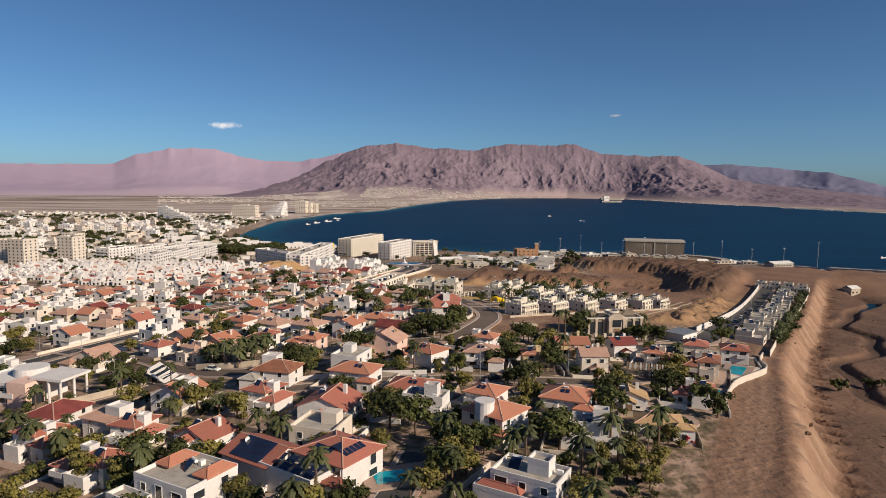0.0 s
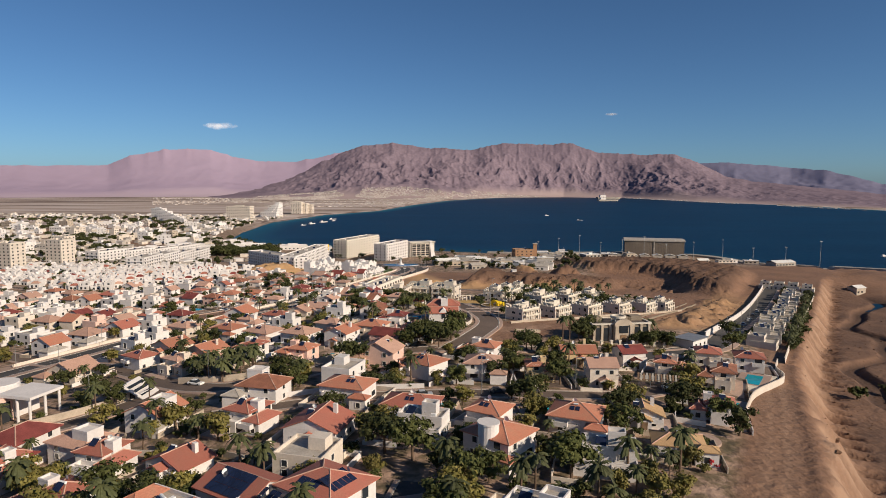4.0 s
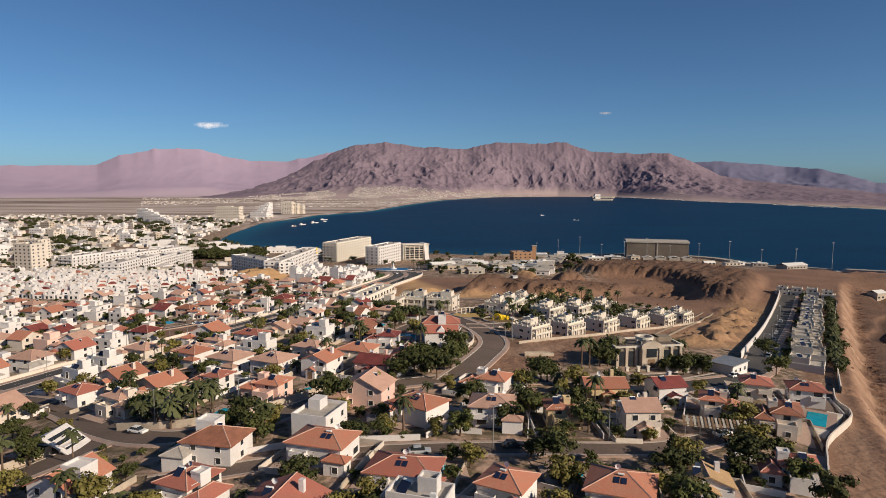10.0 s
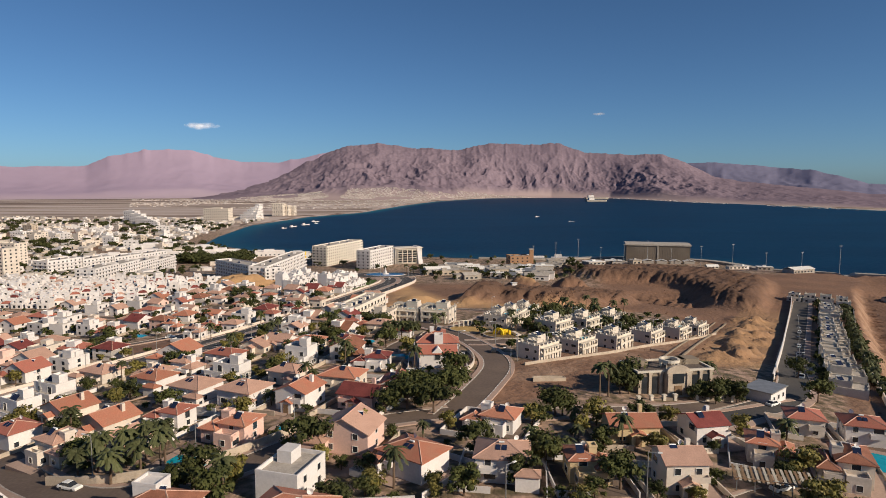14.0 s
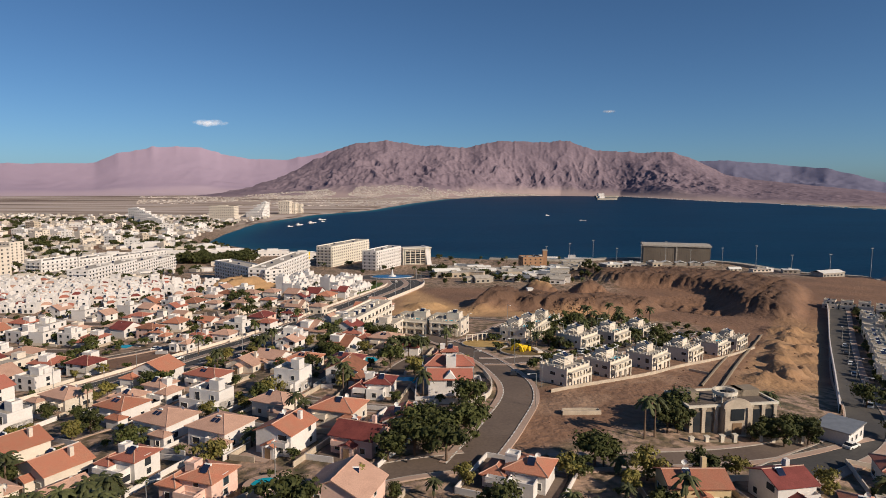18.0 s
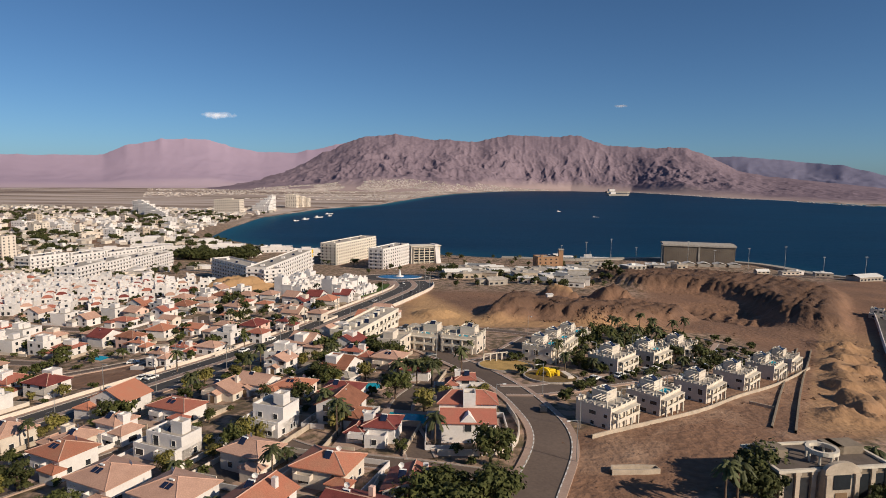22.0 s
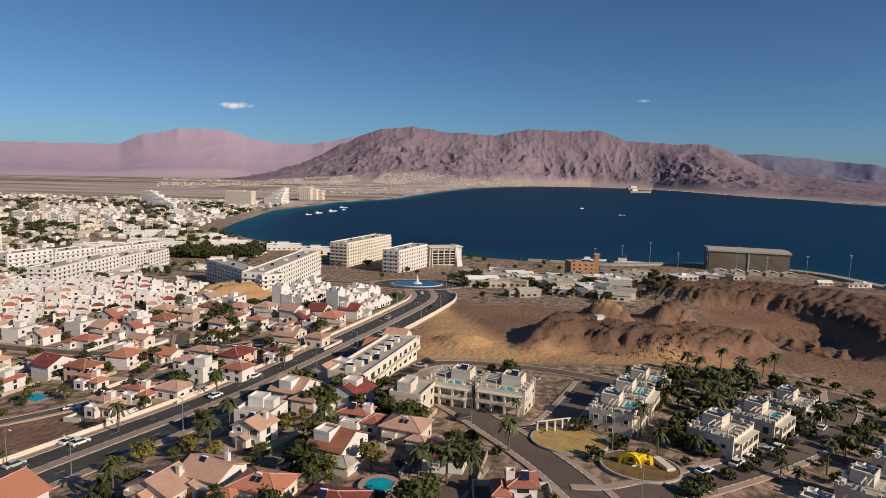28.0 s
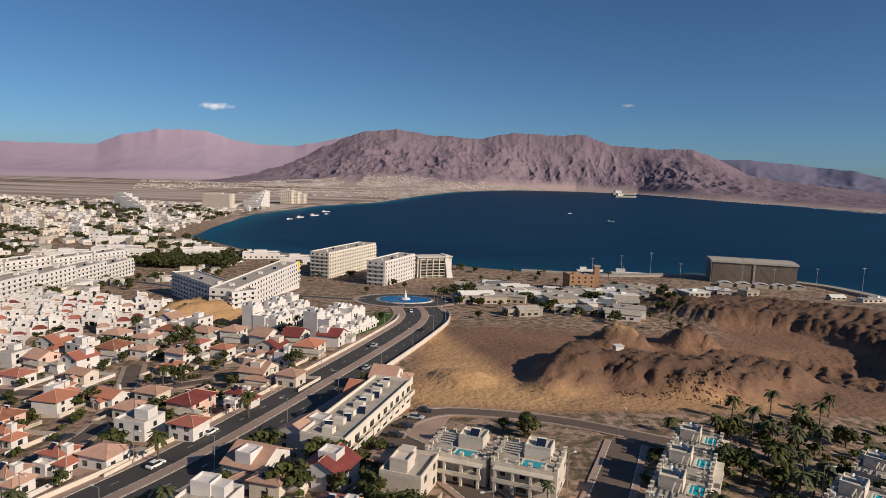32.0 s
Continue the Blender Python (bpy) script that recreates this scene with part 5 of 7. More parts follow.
def clinic():
    """White two-storey public building with a rounded roof edge, a tall cream stair block and a canopy on columns."""
    v = thing("clinic_building", -110, 166, -14, "white public building with cream stair block and columned canopy", "public building")
    FOOTPRINTS.append((-110, 166, 13))
    part("wall", Shape().box(-12, -6, -3, 4, 7, 5.6), WALL["white"], v)
    part("roof", Shape().box(-12.8, -6.8, 5.6, 4.4, 7.6, 6.0).ring_wall(-12.8, -6.8, 4.4, 7.6, 6.0, 6.4, 0.3), WALL["white"], v)
    part("ledge", Shape().box(-12.8, -7.4, 2.6, 1.0, -6, 2.9).ring_wall(-12.8, -7.4, 1.0, -6, 2.9, 3.8, 0.15), WALL["white"], v)
    part("stair_block", Shape().box(-1, -7.2, -3, 5, -1.5, 6.8), WALL["pink"], v)
    part("roof_hall", Shape().tube(4.4, 4.2, 6.0, 8.2, 24, 0, pose(-3, 2.5, 0)), WALL["white"], v)
    part("canopy", Shape().box(3, -4, 6.9, 13, 6, 7.6), WALL["white"], v, "thick white flat canopy")
    for cx, cy in ((12.2, -3.4), (12.2, 1), (8.5, -3.4), (12.2, 5.2)):
        part("column", Shape().tube(0.35, 0.35, -3, 6.9, 12, 0, pose(cx, cy, 0)), WALL["white"], v)
    for k in range(5):
        for z in (0.6, 3.4):
            window(v, "wide", -11 + 2.3 * k, -6, z, 0)
    part("glazing", Shape().box(4.95, -5.5, 0.2, 5.06, -2.2, 5.6), GLASS, v)
    part("forecourt", Shape().box(-14, -9, -3, 13.5, -6, 0.15).box(4, -6, -3, 13.5, 8, 0.15), PAVING, v)


clinic()

# ---- terraced row beside the track ----
def row_unit(x, y, rot, seed):
    rnd = random.Random(seed)
    v = thing("row_house", x, y, rot, "cream stepped row house with pillared roof terrace", "row house", "terraced row houses")
    FOOTPRINTS.append((x, y, 6))
    v.scale = (0.94, 0.94, 0.82)
    part("wall", Shape().box(-4.4, -5.5, -4, 4.4, 5.5, 3.1), WALL["cream"], v)
    part("upper_wall", Shape().box(-4.2, -1.0, 3.1, 2.6, 5.3, 6.1), WALL["cream"], v)
    part("parapet", Shape().ring_wall(-4.4, -5.5, 4.4, 5.5, 3.1, 3.9, 0.2).ring_wall(-4.2, -1.0, 2.6, 5.3, 6.1, 6.8, 0.2), MARBLE, v)
    part("roof_slab", Shape().box(-4.1, -0.9, 6.1, 2.5, 5.2, 6.18).box(-4.3, -5.4, 3.1, 4.3, -1.0, 3.18), ROOFING, v)
    posts, glass_ = Shape(), Shape()
    for px, py, pz in ((-4.1, -5.2, 3.1), (0, -5.2, 3.1), (4.1, -5.2, 3.1), (-3.9, -0.7, 6.1), (2.3, -0.7, 6.1), (-3.9, 5.0, 6.1), (2.3, 5.0, 6.1)):
        posts.box(px - 0.28, py - 0.28, pz, px + 0.28, py + 0.28, pz + 1.2)
    for px, pz, py in ((-2, 0.8, -5.5), (2, 0.8, -5.5), (-1.5, 3.9, -1.0), (1.2, 3.9, -1.0)):
        glass_.box(px - 0.7, py - 0.06, pz, px + 0.7, py + 0.02, pz + 1.4)
    tagged(part("parapet_post", posts, MARBLE, v), kind="stuff")
    tagged(part("window", glass_, GLASS, v), kind="stuff")
    if rnd.random() < 0.5:
        heater(v, rnd.uniform(-2.5, 1), 2.5, 6.18, -rot)
    return v


for k in range(26):
    for off in (11.5,):
        bx, by = 112 + 0.53 * 9.4 * k + 0.85 * off, 252 + 0.85 * 9.4 * k - 0.53 * off
        if by < 232 or (k > 22 and off > 20):
            continue
        jit = random.Random(900 + 2 * k + int(off))
        if jit.random() < 0.12:
            continue
        unit = row_unit(bx + jit.uniform(-1.2, 1.2), by + jit.uniform(-1.2, 1.2), (58 if off < 20 else 238) + jit.uniform(-4, 4), 500 + k * 2 + int(off))
        unit.scale.z = jit.uniform(0.65, 0.95)
for k in range(4):
    unit = row_unit(245 + 7.4 * k, 480 - 5.4 * k, -36 + (k * 37) % 7 - 3, 700 + k)
    unit.scale.z = 0.7 + 0.05 * (k % 3)

# ---- mansion on the vacant lot ----
DARKBLOCK = material("dark_bare_blockwork", (0.16, 0.13, 0.11), 0.95, vary=0.3, scale=0.4)
mansion = thing("mansion", 63, 233.5, 8, "pale stone mansion with tall pilasters and round roof ring", "house")
FOOTPRINTS.append((62, 233, 13))
part("wall", Shape().box(-10.5, -4.6, -3, 10.5, 5.6, 6.4), WALL["brownstone"], mansion)
part("centre_bay", Shape().box(-3.2, -6.2, -3, 3.2, -4.6, 6.9), WALL["stone"], mansion)
arch = [(3.2 * math.cos(math.pi * q / 12), 1.5 * math.sin(math.pi * q / 12)) for q in range(13)]
part("arched_gable", Shape().add([(u, v, 6.9 + w) for v in (-6.2, -5.4) for u, w in arch], [tuple(range(13)), tuple(range(25, 12, -1))] + [(q + 1, q, 13 + q, 14 + q) for q in range(12)]), WALL["stone"], mansion)
part("cornice", Shape().ring_wall(-10.9, -5.0, 10.9, 6.0, 6.4, 6.9, 0.6), MARBLE, mansion)
part("roof_slab", Shape().box(-10.3, -4.4, 6.4, 10.3, 5.4, 6.5), DARKBLOCK, mansion, "dark bitumen flat roof")
pilaster = Shape().box(-0.4, -0.35, -0.5, 0.4, 0.15, 6.2).box(-0.55, -0.45, 5.9, 0.55, 0.15, 6.4).box(-0.55, -0.45, -0.5, 0.55, 0.15, 0.3).mesh("pilaster", WALL["stone"])
slot = Shape().box(-0.85, -0.08, 0.6, 0.85, 0.02, 5.3).mesh("tall_window", GLASS)
for px in (-10.1, -7.2, -4.2, 4.2, 7.2, 10.1):
    part("pilaster", pilaster, None, mansion, at=pose(px, -4.6, 0))
for px in (-8.65, -5.7, 5.7, 8.65):
    part("tall_window", slot, None, mansion, at=pose(px, -4.6, 0))
for px in (-2.7, 2.7):
    part("pilaster", pilaster, None, mansion, at=pose(px, -6.2, 0))
part("tall_window", Shape().box(-1.6, -6.3, 3.6, 1.6, -6.18, 6.2), GLASS, mansion)
part("door", Shape().box(-1.1, -6.32, 0.4, 1.1, -6.18, 3.0), WOOD, mansion)
ring = [(math.cos(2 * math.pi * q / 20), math.sin(2 * math.pi * q / 20)) for q in range(20)]
part("roof_ring", Shape().add([(r * u, r * v - 1.2, z) for z in (8.2, 8.9) for r in (2.7, 2.1) for u, v in ring],
     [f for q in range(20) for k in ((q + 1) % 20,) for f in ((q, k, 40 + k, 40 + q), (20 + k, 20 + q, 60 + q, 60 + k), (40 + q, 40 + k, 60 + k, 60 + q), (20 + q, 20 + k, k, q))]), MARBLE, mansion, "round pale stone roof ring")
for q in range(8):
    part("ring_column", Shape().tube(0.2, 0.2, 6.4, 8.2, 8, 0, pose(2.4 * math.cos(q * math.pi / 4), 2.4 * math.sin(q * math.pi / 4) - 1.2, 0)), MARBLE, mansion)
for px, pw in ((-7.5, 2.2), (7.2, 2.6), (4.6, 1.2)):
    part("roof_hut", Shape().box(px - pw, 0.5, 6.5, px + pw, 4.2, 8.0), WALL["brownstone"], mansion)
for q in range(5):
    part("stair_tread", Shape().box(-2.4, -8.4 + 0.44 * q, -2.0, 2.4, -7.96 + 0.44 * q, -1.2 + 0.36 * q), MARBLE, mansion)
part("terrace", Shape().box(-11.5, -6.4, -3, 11.5, -4.6, 0.2), WALL["brownstone"], mansion)
for px in (-8.8, 8.8):
    window(mansion, "wide", 10.5, px * 0.4, 1.2, 90, False)
    window(mansion, "wide", 10.5, px * 0.4, 4.0, 90, False)
    window(mansion, "wide", -10.5, px * 0.4, 3.8, 270, False)
for px in (-13, -9.5, -6, -3, 3, 6, 9.5, 13):
    part("gate_pillar", Shape().box(px - 0.4, -10.4, -3, px + 0.4, -9.6, 2.0).box(px - 0.52, -10.52, 2.0, px + 0.52, -9.48, 2.25), MARBLE, mansion)
for px in (-13, 3):
    part("front_wall", Shape().box(px, -10.15, -3, px + 10, -9.85, 1.2), WALL["brownstone"], mansion)
hut = thing("site_cabin", 89, 231, 40, "white flat-roofed cabin beside the lot", "cabin")
part("wall", Shape().box(-5, -3.5, -2, 5, 3.5, 3.4), WALL["white"], hut)
part("roof", Shape().box(-5.4, -3.9, 3.4, 5.4, 3.9, 3.7), METAL, hut)
for i in range(3):
    window(hut, "small", -3 + 3 * i, -3.5, 1.0, 0, False)

cabin = thing("hilltop_cabin", 52, 452, 12, "small white cabin on the earth mound", "cabin")
part("wall", Shape().box(-1.6, -1.3, -1.5, 1.6, 1.3, 2.3), WALL["white"], cabin)
part("roof", Shape().box(-1.9, -1.6, 2.3, 1.9, 1.6, 2.5), FRAME, cabin)
# ---- slatted shade roof and the angular house ----
CANVAS = material("striped_shade_cloth", (0.50, 0.46, 0.38), 0.9, vary=0.25, scale=0.4)
shade = thing("shade_pergola", 58, 172, -18, "long slatted carport roof on thin posts", "carport")
for i in range(18):
    part("slat", Shape().box(-0.22, -2.6, 2.75, 0.22, 2.6, 2.85), CANVAS if i % 2 else WOOD, shade, at=pose(-6 + 0.72 * i, 0, 0, 6, 0, 0))
for i in range(5):
    for sy in (-2.3, 2.3):
        part("post", Shape().box(-0.08, -0.08, -1, 0.08, 0.08, 2.8), METAL, shade, at=pose(-5.8 + 2.9 * i, sy, 0))
part("beam", Shape().box(-6.3, -2.4, 2.5, 6.3, -2.2, 2.68).box(-6.3, 2.2, 2.5, 6.3, 2.4, 2.68), WOOD, shade)
angular = thing("angular_house", -81, 173, -14, "white low house with two slanting triangular roof planes", "house")
FOOTPRINTS.append((-81, 173, 7))
part("wall", Shape().box(-6, -3, -2, 6, 4, 2.6), WALL["white"], angular)
part("roof", Shape().add([(-8, -4, 1.2), (0, -4.6, 4.8), (0.6, -4.2, 5.0), (-1, 5, 5.4), (-8, 4.5, 1.4), (8, -4, 1.0), (7, 4.5, 1.6), (-8, -4, 0.9), (0, -4.6, 4.5), (-1, 5, 5.1), (-8, 4.5, 1.1), (8, -4, 0.7), (7, 4.5, 1.3)],
     [(0, 1, 3, 4), (1, 5, 6, 3), (7, 10, 9, 8), (8, 9, 12, 11), (0, 7, 8, 1), (1, 8, 11, 5), (5, 11, 12, 6), (6, 12, 9, 3), (3, 9, 10, 4), (4, 10, 7, 0)]), WALL["white"], angular)
angular.scale = (0.8, 0.8, 0.8)
for i in range(3):
    part("skylight", Shape().add([(1.6 + 2 * i, -3.6 + 0.3 * i, 4.36 - i), (2.7 + 2 * i, -3.6 + 0.3 * i, 3.85 - i), (2.3 + 2 * i, 3.6, 4.35 - i), (1.3 + 2 * i, 3.6, 4.82 - i)], [(0, 1, 2, 3)]), GLASS, angular, at=pose(0, 0, 0.12))
part("glazing", Shape().box(-4, -3.1, 0.2, 4, -2.98, 2.3), GLASS, angular)
part("terrace", Shape().box(-9, -7, -2.5, 9, -3, 0.2), PAVING, angular)
# ---- port ----
shed = thing("port_shed", 260, 778, -14, "huge brown corrugated storage shed with pale roof edge", "shed")
part("wall", Shape().box(-34, -16, -6, 34, 16, 18), SHEDSKIN, shed)
ribs = Shape().box(-0.2, -0.10, -2, 0.2, 0, 18).mesh("rib", SHEDSKIN)
for i in range(39):
    part("rib", ribs, None, shed, at=pose(-33.5 + 67 * i / 38, -16, 0))
part("roof", Shape().add([(-35, -17, 18), (35, -17, 18), (35, 17, 18), (-35, 17, 18), (-35, -17, 19.5), (35, -17, 19.5), (35, 17, 19.5), (-35, 17, 19.5), (-35, 0, 20.5), (35, 0, 20.5)],
     [(0, 1, 5, 4), (2, 3, 7, 6), (4, 5, 9, 8), (6, 7, 8, 9), (1, 2, 6, 9, 5), (3, 0, 4, 8, 7), (3, 2, 1, 0)]), ROOFING, shed, "pale grey shallow roof")
part("divider", Shape().box(-0.8, -16.6, -2, 0.8, -16, 18), CONCRETE, shed)
for i in range(5):
    lean = thing("lean_to", 226 + 14 * i, 750 - 2.4 * i, -10, "low white-roofed port lean-to", "shed", "lean-to roofs")
    part("wall", Shape().box(-5.5, -4, -4, 5.5, 4, 3), CONCRETE, lean)
    part("roof", Shape().gable(-5.5, -4, 5.5, 4, 3, 1.6, 0.4), FRAME, lean)
row_block(90, 697, 10, 20, 14, 15, "rust brown office block beside the port", 4, "brown", 2, "office_block", category="office", balcony=False)
tower = thing("water_tower", 104, 700, 0, "slim rust brown stair tower beside an office block", "tower")
part("shaft", Shape().box(-2, -2, -4, 2, 2, 19), WALL["brown"], tower)
part("cap", Shape().box(-2.4, -2.4, 19, 2.4, 2.4, 20), CONCRETE, tower)
rnd = random.Random(77)
STORES = [(338, 632, 20, 13, 6, 4.0), (326, 668, -15, 7, 4, 3.2), (305, 684, 5, 8, 3.5, 2.8), (286, 694, 5, 6, 3, 2.6), (318, 694, 12, 5, 3, 2.6), (330, 505, 20, 5, 4, 5.0)]
for k in range(135 + len(STORES)):
    if k < 135:
        x, y = rnd.uniform(0, 185), rnd.uniform(560, 700)
        if y < 560 + abs(x - 30) * 0.25 - 10 or (x > 100 and y < 610):
            continue
    else:
        x, y = STORES[k - 135][:2]
    if float(off_shore(x, y)[0]) > -14 or math.hypot(x - 90, y - 697) < 20:
        continue
    w, d, h = rnd.uniform(4, 11), rnd.uniform(3, 6), rnd.uniform(2.6, 5.5)
    kind, turn = rnd.choice(("flat", "flat", "pitched")), rnd.choice((-15, 5, 12, 20))
    if k >= 135:
        turn, w, d, h = STORES[k - 135][2:]
    wh = thing("warehouse", x, y, turn, "low pale port store with " + ("flat roof" if kind == "flat" else "pitched metal roof"), "warehouse", "port stores")
    FOOTPRINTS.append((x, y, max(w, d)))
    part("wall", Shape().box(-w, -d, -4, w, d, h), rnd.choice((WALL["cream"], WALL["white"], WALL["stone"], CONCRETE)), wh)
    if kind == "flat":
        part("roof", Shape().box(-w - 0.3, -d - 0.3, h, w + 0.3, d + 0.3, h + 0.35).box(-w * 0.3, -d * 0.3, h + 0.35, w * 0.1, d * 0.2, h + 1.6), rnd.choice((ROOFING, FRAME, CONCRETE)), wh)
    else:
        part("roof", Shape().gable(-w, -d, w, d, h, 1.6, 0.4, along="x"), rnd.choice((ROOFING, METAL, FRAME)), wh)
    openings = Shape()
    for i in range(int(w / 2)):
        openings.box(-w + 1 + 4 * i, -d - 0.06, 1.0, -w + 3 + 4 * i, -d + 0.02, 2.3)
    tagged(part("window", openings, GLASS, wh), kind="stuff")
quay = solid("quay", ribbon(Shape(), [(60, 806), (137, 793), (225, 812), (318, 774), (348, 655), (420, 590)], -7, 4, -6, 0.3), CONCRETE, 0, 0, 0, "concrete harbour quay along the water", "quay", z=0, kind="structure")
for k in range(12):
    x, y = 120 + 24 * k, 780 - 6 * k - max(0, k - 6) * 14
    lamp = thing("harbour_mast", x, y, 0, "tall thin harbour light mast", "light mast", "harbour masts")
    part("pole", Shape().tube(0.25, 0.14, -2, 16 + (k % 3) * 4, 8), METAL, lamp)
    part("lamp_head", Shape().box(-1.2, -0.3, 15.8 + (k % 3) * 4, 1.2, 0.3, 16.3 + (k % 3) * 4), METAL, lamp)


def ship(x, y, rot, length, label):
    s = thing("ship", x, y, rot, label, "ship", "ships on the gulf", z=SEA)
    a, b = length / 2, length * 0.085
    hull = [(-a, -b, 0), (a * 0.7, -b, 0), (a, 0, 0), (a * 0.7, b, 0), (-a, b, 0)]
    up = [(px * 1.04, py * 1.1, length * 0.07) for px, py, _ in hull]
    part("hull", Shape().add(hull + up, [(0, 1, 6, 5), (1, 2, 7, 6), (2, 3, 8, 7), (3, 4, 9, 8), (4, 0, 5, 9), (5, 6, 7, 8, 9)]), CONCRETE if length > 40 else WALL["white"], s)
    part("deckhouse", Shape().box(-a * 0.8, -b * 0.7, length * 0.07, -a * 0.3, b * 0.7, length * 0.16), WALL["white"], s)
    part("mast", Shape().tube(length * 0.006, length * 0.004, length * 0.07, length * 0.25, 6, 0, pose(-a * 0.4, 0, 0)), METAL, s)


ship(130, 830, 5, 26, "small working boat moored at the quay")
ship(165, 815, -10, 34, "grey tug moored at the quay")
ship(900, 3400, 15, 120, "distant dark cargo ship at anchor")
ship(1050, 3950, 10, 150, "distant cargo ship by the far shore")
ship(302, 1795, 40, 16, "small white boat far out")
ship(344, 1566, -20, 14, "small white boat far out")
ship(-262, 1560, 40, 20, "white excursion boat near the beach")
ship(-248, 1490, 80, 18, "white excursion boat near the beach")
ship(-285, 1335, 60, 16, "white excursion boat near the beach")
ship(-262, 1440, 60, 26, "white excursion boat near the beach")
ship(-276, 1380, 70, 24, "white excursion boat near the beach")
ship(560, 800, 30, 14, "small dark boat off the port")

# ---- roundabouts and the fountain ----
def disc(name, x, y, r, mat, label, category, rim=KERB):
    t = thing(name, x, y, 0, label, category)
    FOOTPRINTS.append((x, y, r))
    z = ground_z(x, y)
    top, low = Shape(), Shape()
    n = 40
    ring = [(math.cos(2 * math.pi * i / n), math.sin(2 * math.pi * i / n)) for i in range(n)]
    def edge(k, h):
        return [(k * a, k * b, ground_z(x + k * a, y + k * b) - z + h) for a, b in ring]
    top.add(edge(r - 0.4, 0.5) + [(0, 0, 0.5)], [(i, (i + 1) % n, n) for i in range(n)])
    low.add(edge(r, -0.5) + edge(r, 0.6) + edge(r - 0.5, 0.6), [(i, (i + 1) % n, n + (i + 1) % n, n + i) for i in range(n)] + [(n + i, n + (i + 1) % n, 2 * n + (i + 1) % n, 2 * n + i) for i in range(n)])
    part("bed", top, mat, t)
    part("kerb", low, rim, t)
    return t


OCHRESAND = material("ochre_gravel", (0.50, 0.33, 0.12), 0.95, vary=0.25, scale=0.4, fine=2)
disc("roundabout", 15.5, 316, 8.5, OCHRESAND, "round traffic island of ochre gravel", "roundabout")
DARKSOIL = material("planted_soil", (0.13, 0.085, 0.04), 0.95, vary=0.45, scale=0.5, fine=2, tint=(0.22, 0.15, 0.05))
bed = disc("flower_bed", 27.5, 303.5, 8.0, DARKSOIL, "round kerbed bed with yellow sculpture", "flower bed")
seat = solid("stone_bench", Shape().box(-0.6, -2.6, 0.0, 0.9, 2.6, 0.9).box(0.9, -2.2, 0, 1.6, 2.2, 0.5), WALL["cream"], 32, 304, 15, "curved pale stone bench block in the round bed", "bench", z=ground_z(32, 304) + 0.45)
gate = thing("garden_pergola", 13, 322, 20, "white row of posts with beams on the traffic island", "pergola", z=ground_z(13, 322) + 0.4)
for i in range(5):
    part("post", Shape().box(-0.2, -0.2, 0, 0.2, 0.2, 2.4), MARBLE, gate, at=pose(-4 + 2 * i, 0.25 * (i - 2) ** 2 - 0.5, 0))
part("beam", Shape().box(-4.3, -0.15, 2.4, 4.3, 0.15, 2.65), MARBLE, gate)
art = thing("sculpture", 27.6, 304.2, 20, "bright yellow abstract curved metal sculpture", "sculpture", z=ground_z(27.6, 304.2) + 0.5)
for i in range(5):
    r, ring = 2.3 - 0.28 * i, []
    for j in range(11):
        ca, sa = r * math.cos(math.pi * j / 10), 1.2 * r * math.sin(math.pi * j / 10)
        ring += [(ca, -0.35, sa), (ca, 0.35, sa), (ca * 0.75, 0.35, sa * 0.75), (ca * 0.75, -0.35, sa * 0.75)]
    faces = [(4 * j + k, 4 * j + (k + 1) % 4, 4 * j + 4 + (k + 1) % 4, 4 * j + 4 + k) for j in range(10) for k in range(4)] + [(3, 2, 1, 0), (40, 41, 42, 43)]
    part("arch", Shape().add(ring, faces), YELLOWPAINT, art, at=pose(-2.4 + 1.2 * i, 0.5 * (i % 2), 0, 0, 0, 30 * i - 50))
fount = disc("fountain", -37, 607, 17, BLUEPOOL, "large round blue fountain basin with white jet", "fountain", WALL["white"])
part("jet", Shape().tube(1.4, 0.2, 0.5, 6.5, 10), FRAME, fount, "white fountain spout")
part("plinth", Shape().tube(3.2, 2.6, 0.5, 1.5, 16), WALL["white"], fount)
lawn = solid("lawn", ribbon(Shape(), [(-62, 482), (-52, 508), (-42, 540), (-44, 556)], -7, 5.5, -0.3, 0.25), GRASS, 0, 0, 0, "green lawn beside the avenue bend", "lawn", z=0, kind="structure")


def ground_pool(x, y, rot, w, d, round_=False):
    t = thing("swimming_pool", x, y, rot, "turquoise garden pool with pale paved rim", "swimming pool", "garden pools", z=ground_z(x, y) + 0.5)
    FOOTPRINTS.append((x, y, w * 0.6))
    if round_:
        part("pool_rim", Shape().tube(w / 2 + 1.4, w / 2 + 1.4, -3, -0.02, 24), PAVING, t)
        part("pool_water", Shape().tube(w / 2, w / 2, -1, 0.04, 24), POOL, t)
    else:
        part("pool_rim", Shape().box(-w / 2 - 2, -d / 2 - 2, -3, w / 2 + 2, d / 2 + 2, -0.02), PAVING, t)
        part("pool_water", Shape().box(-w / 2, -d / 2, -1, w / 2, d / 2, 0.04), POOL, t)


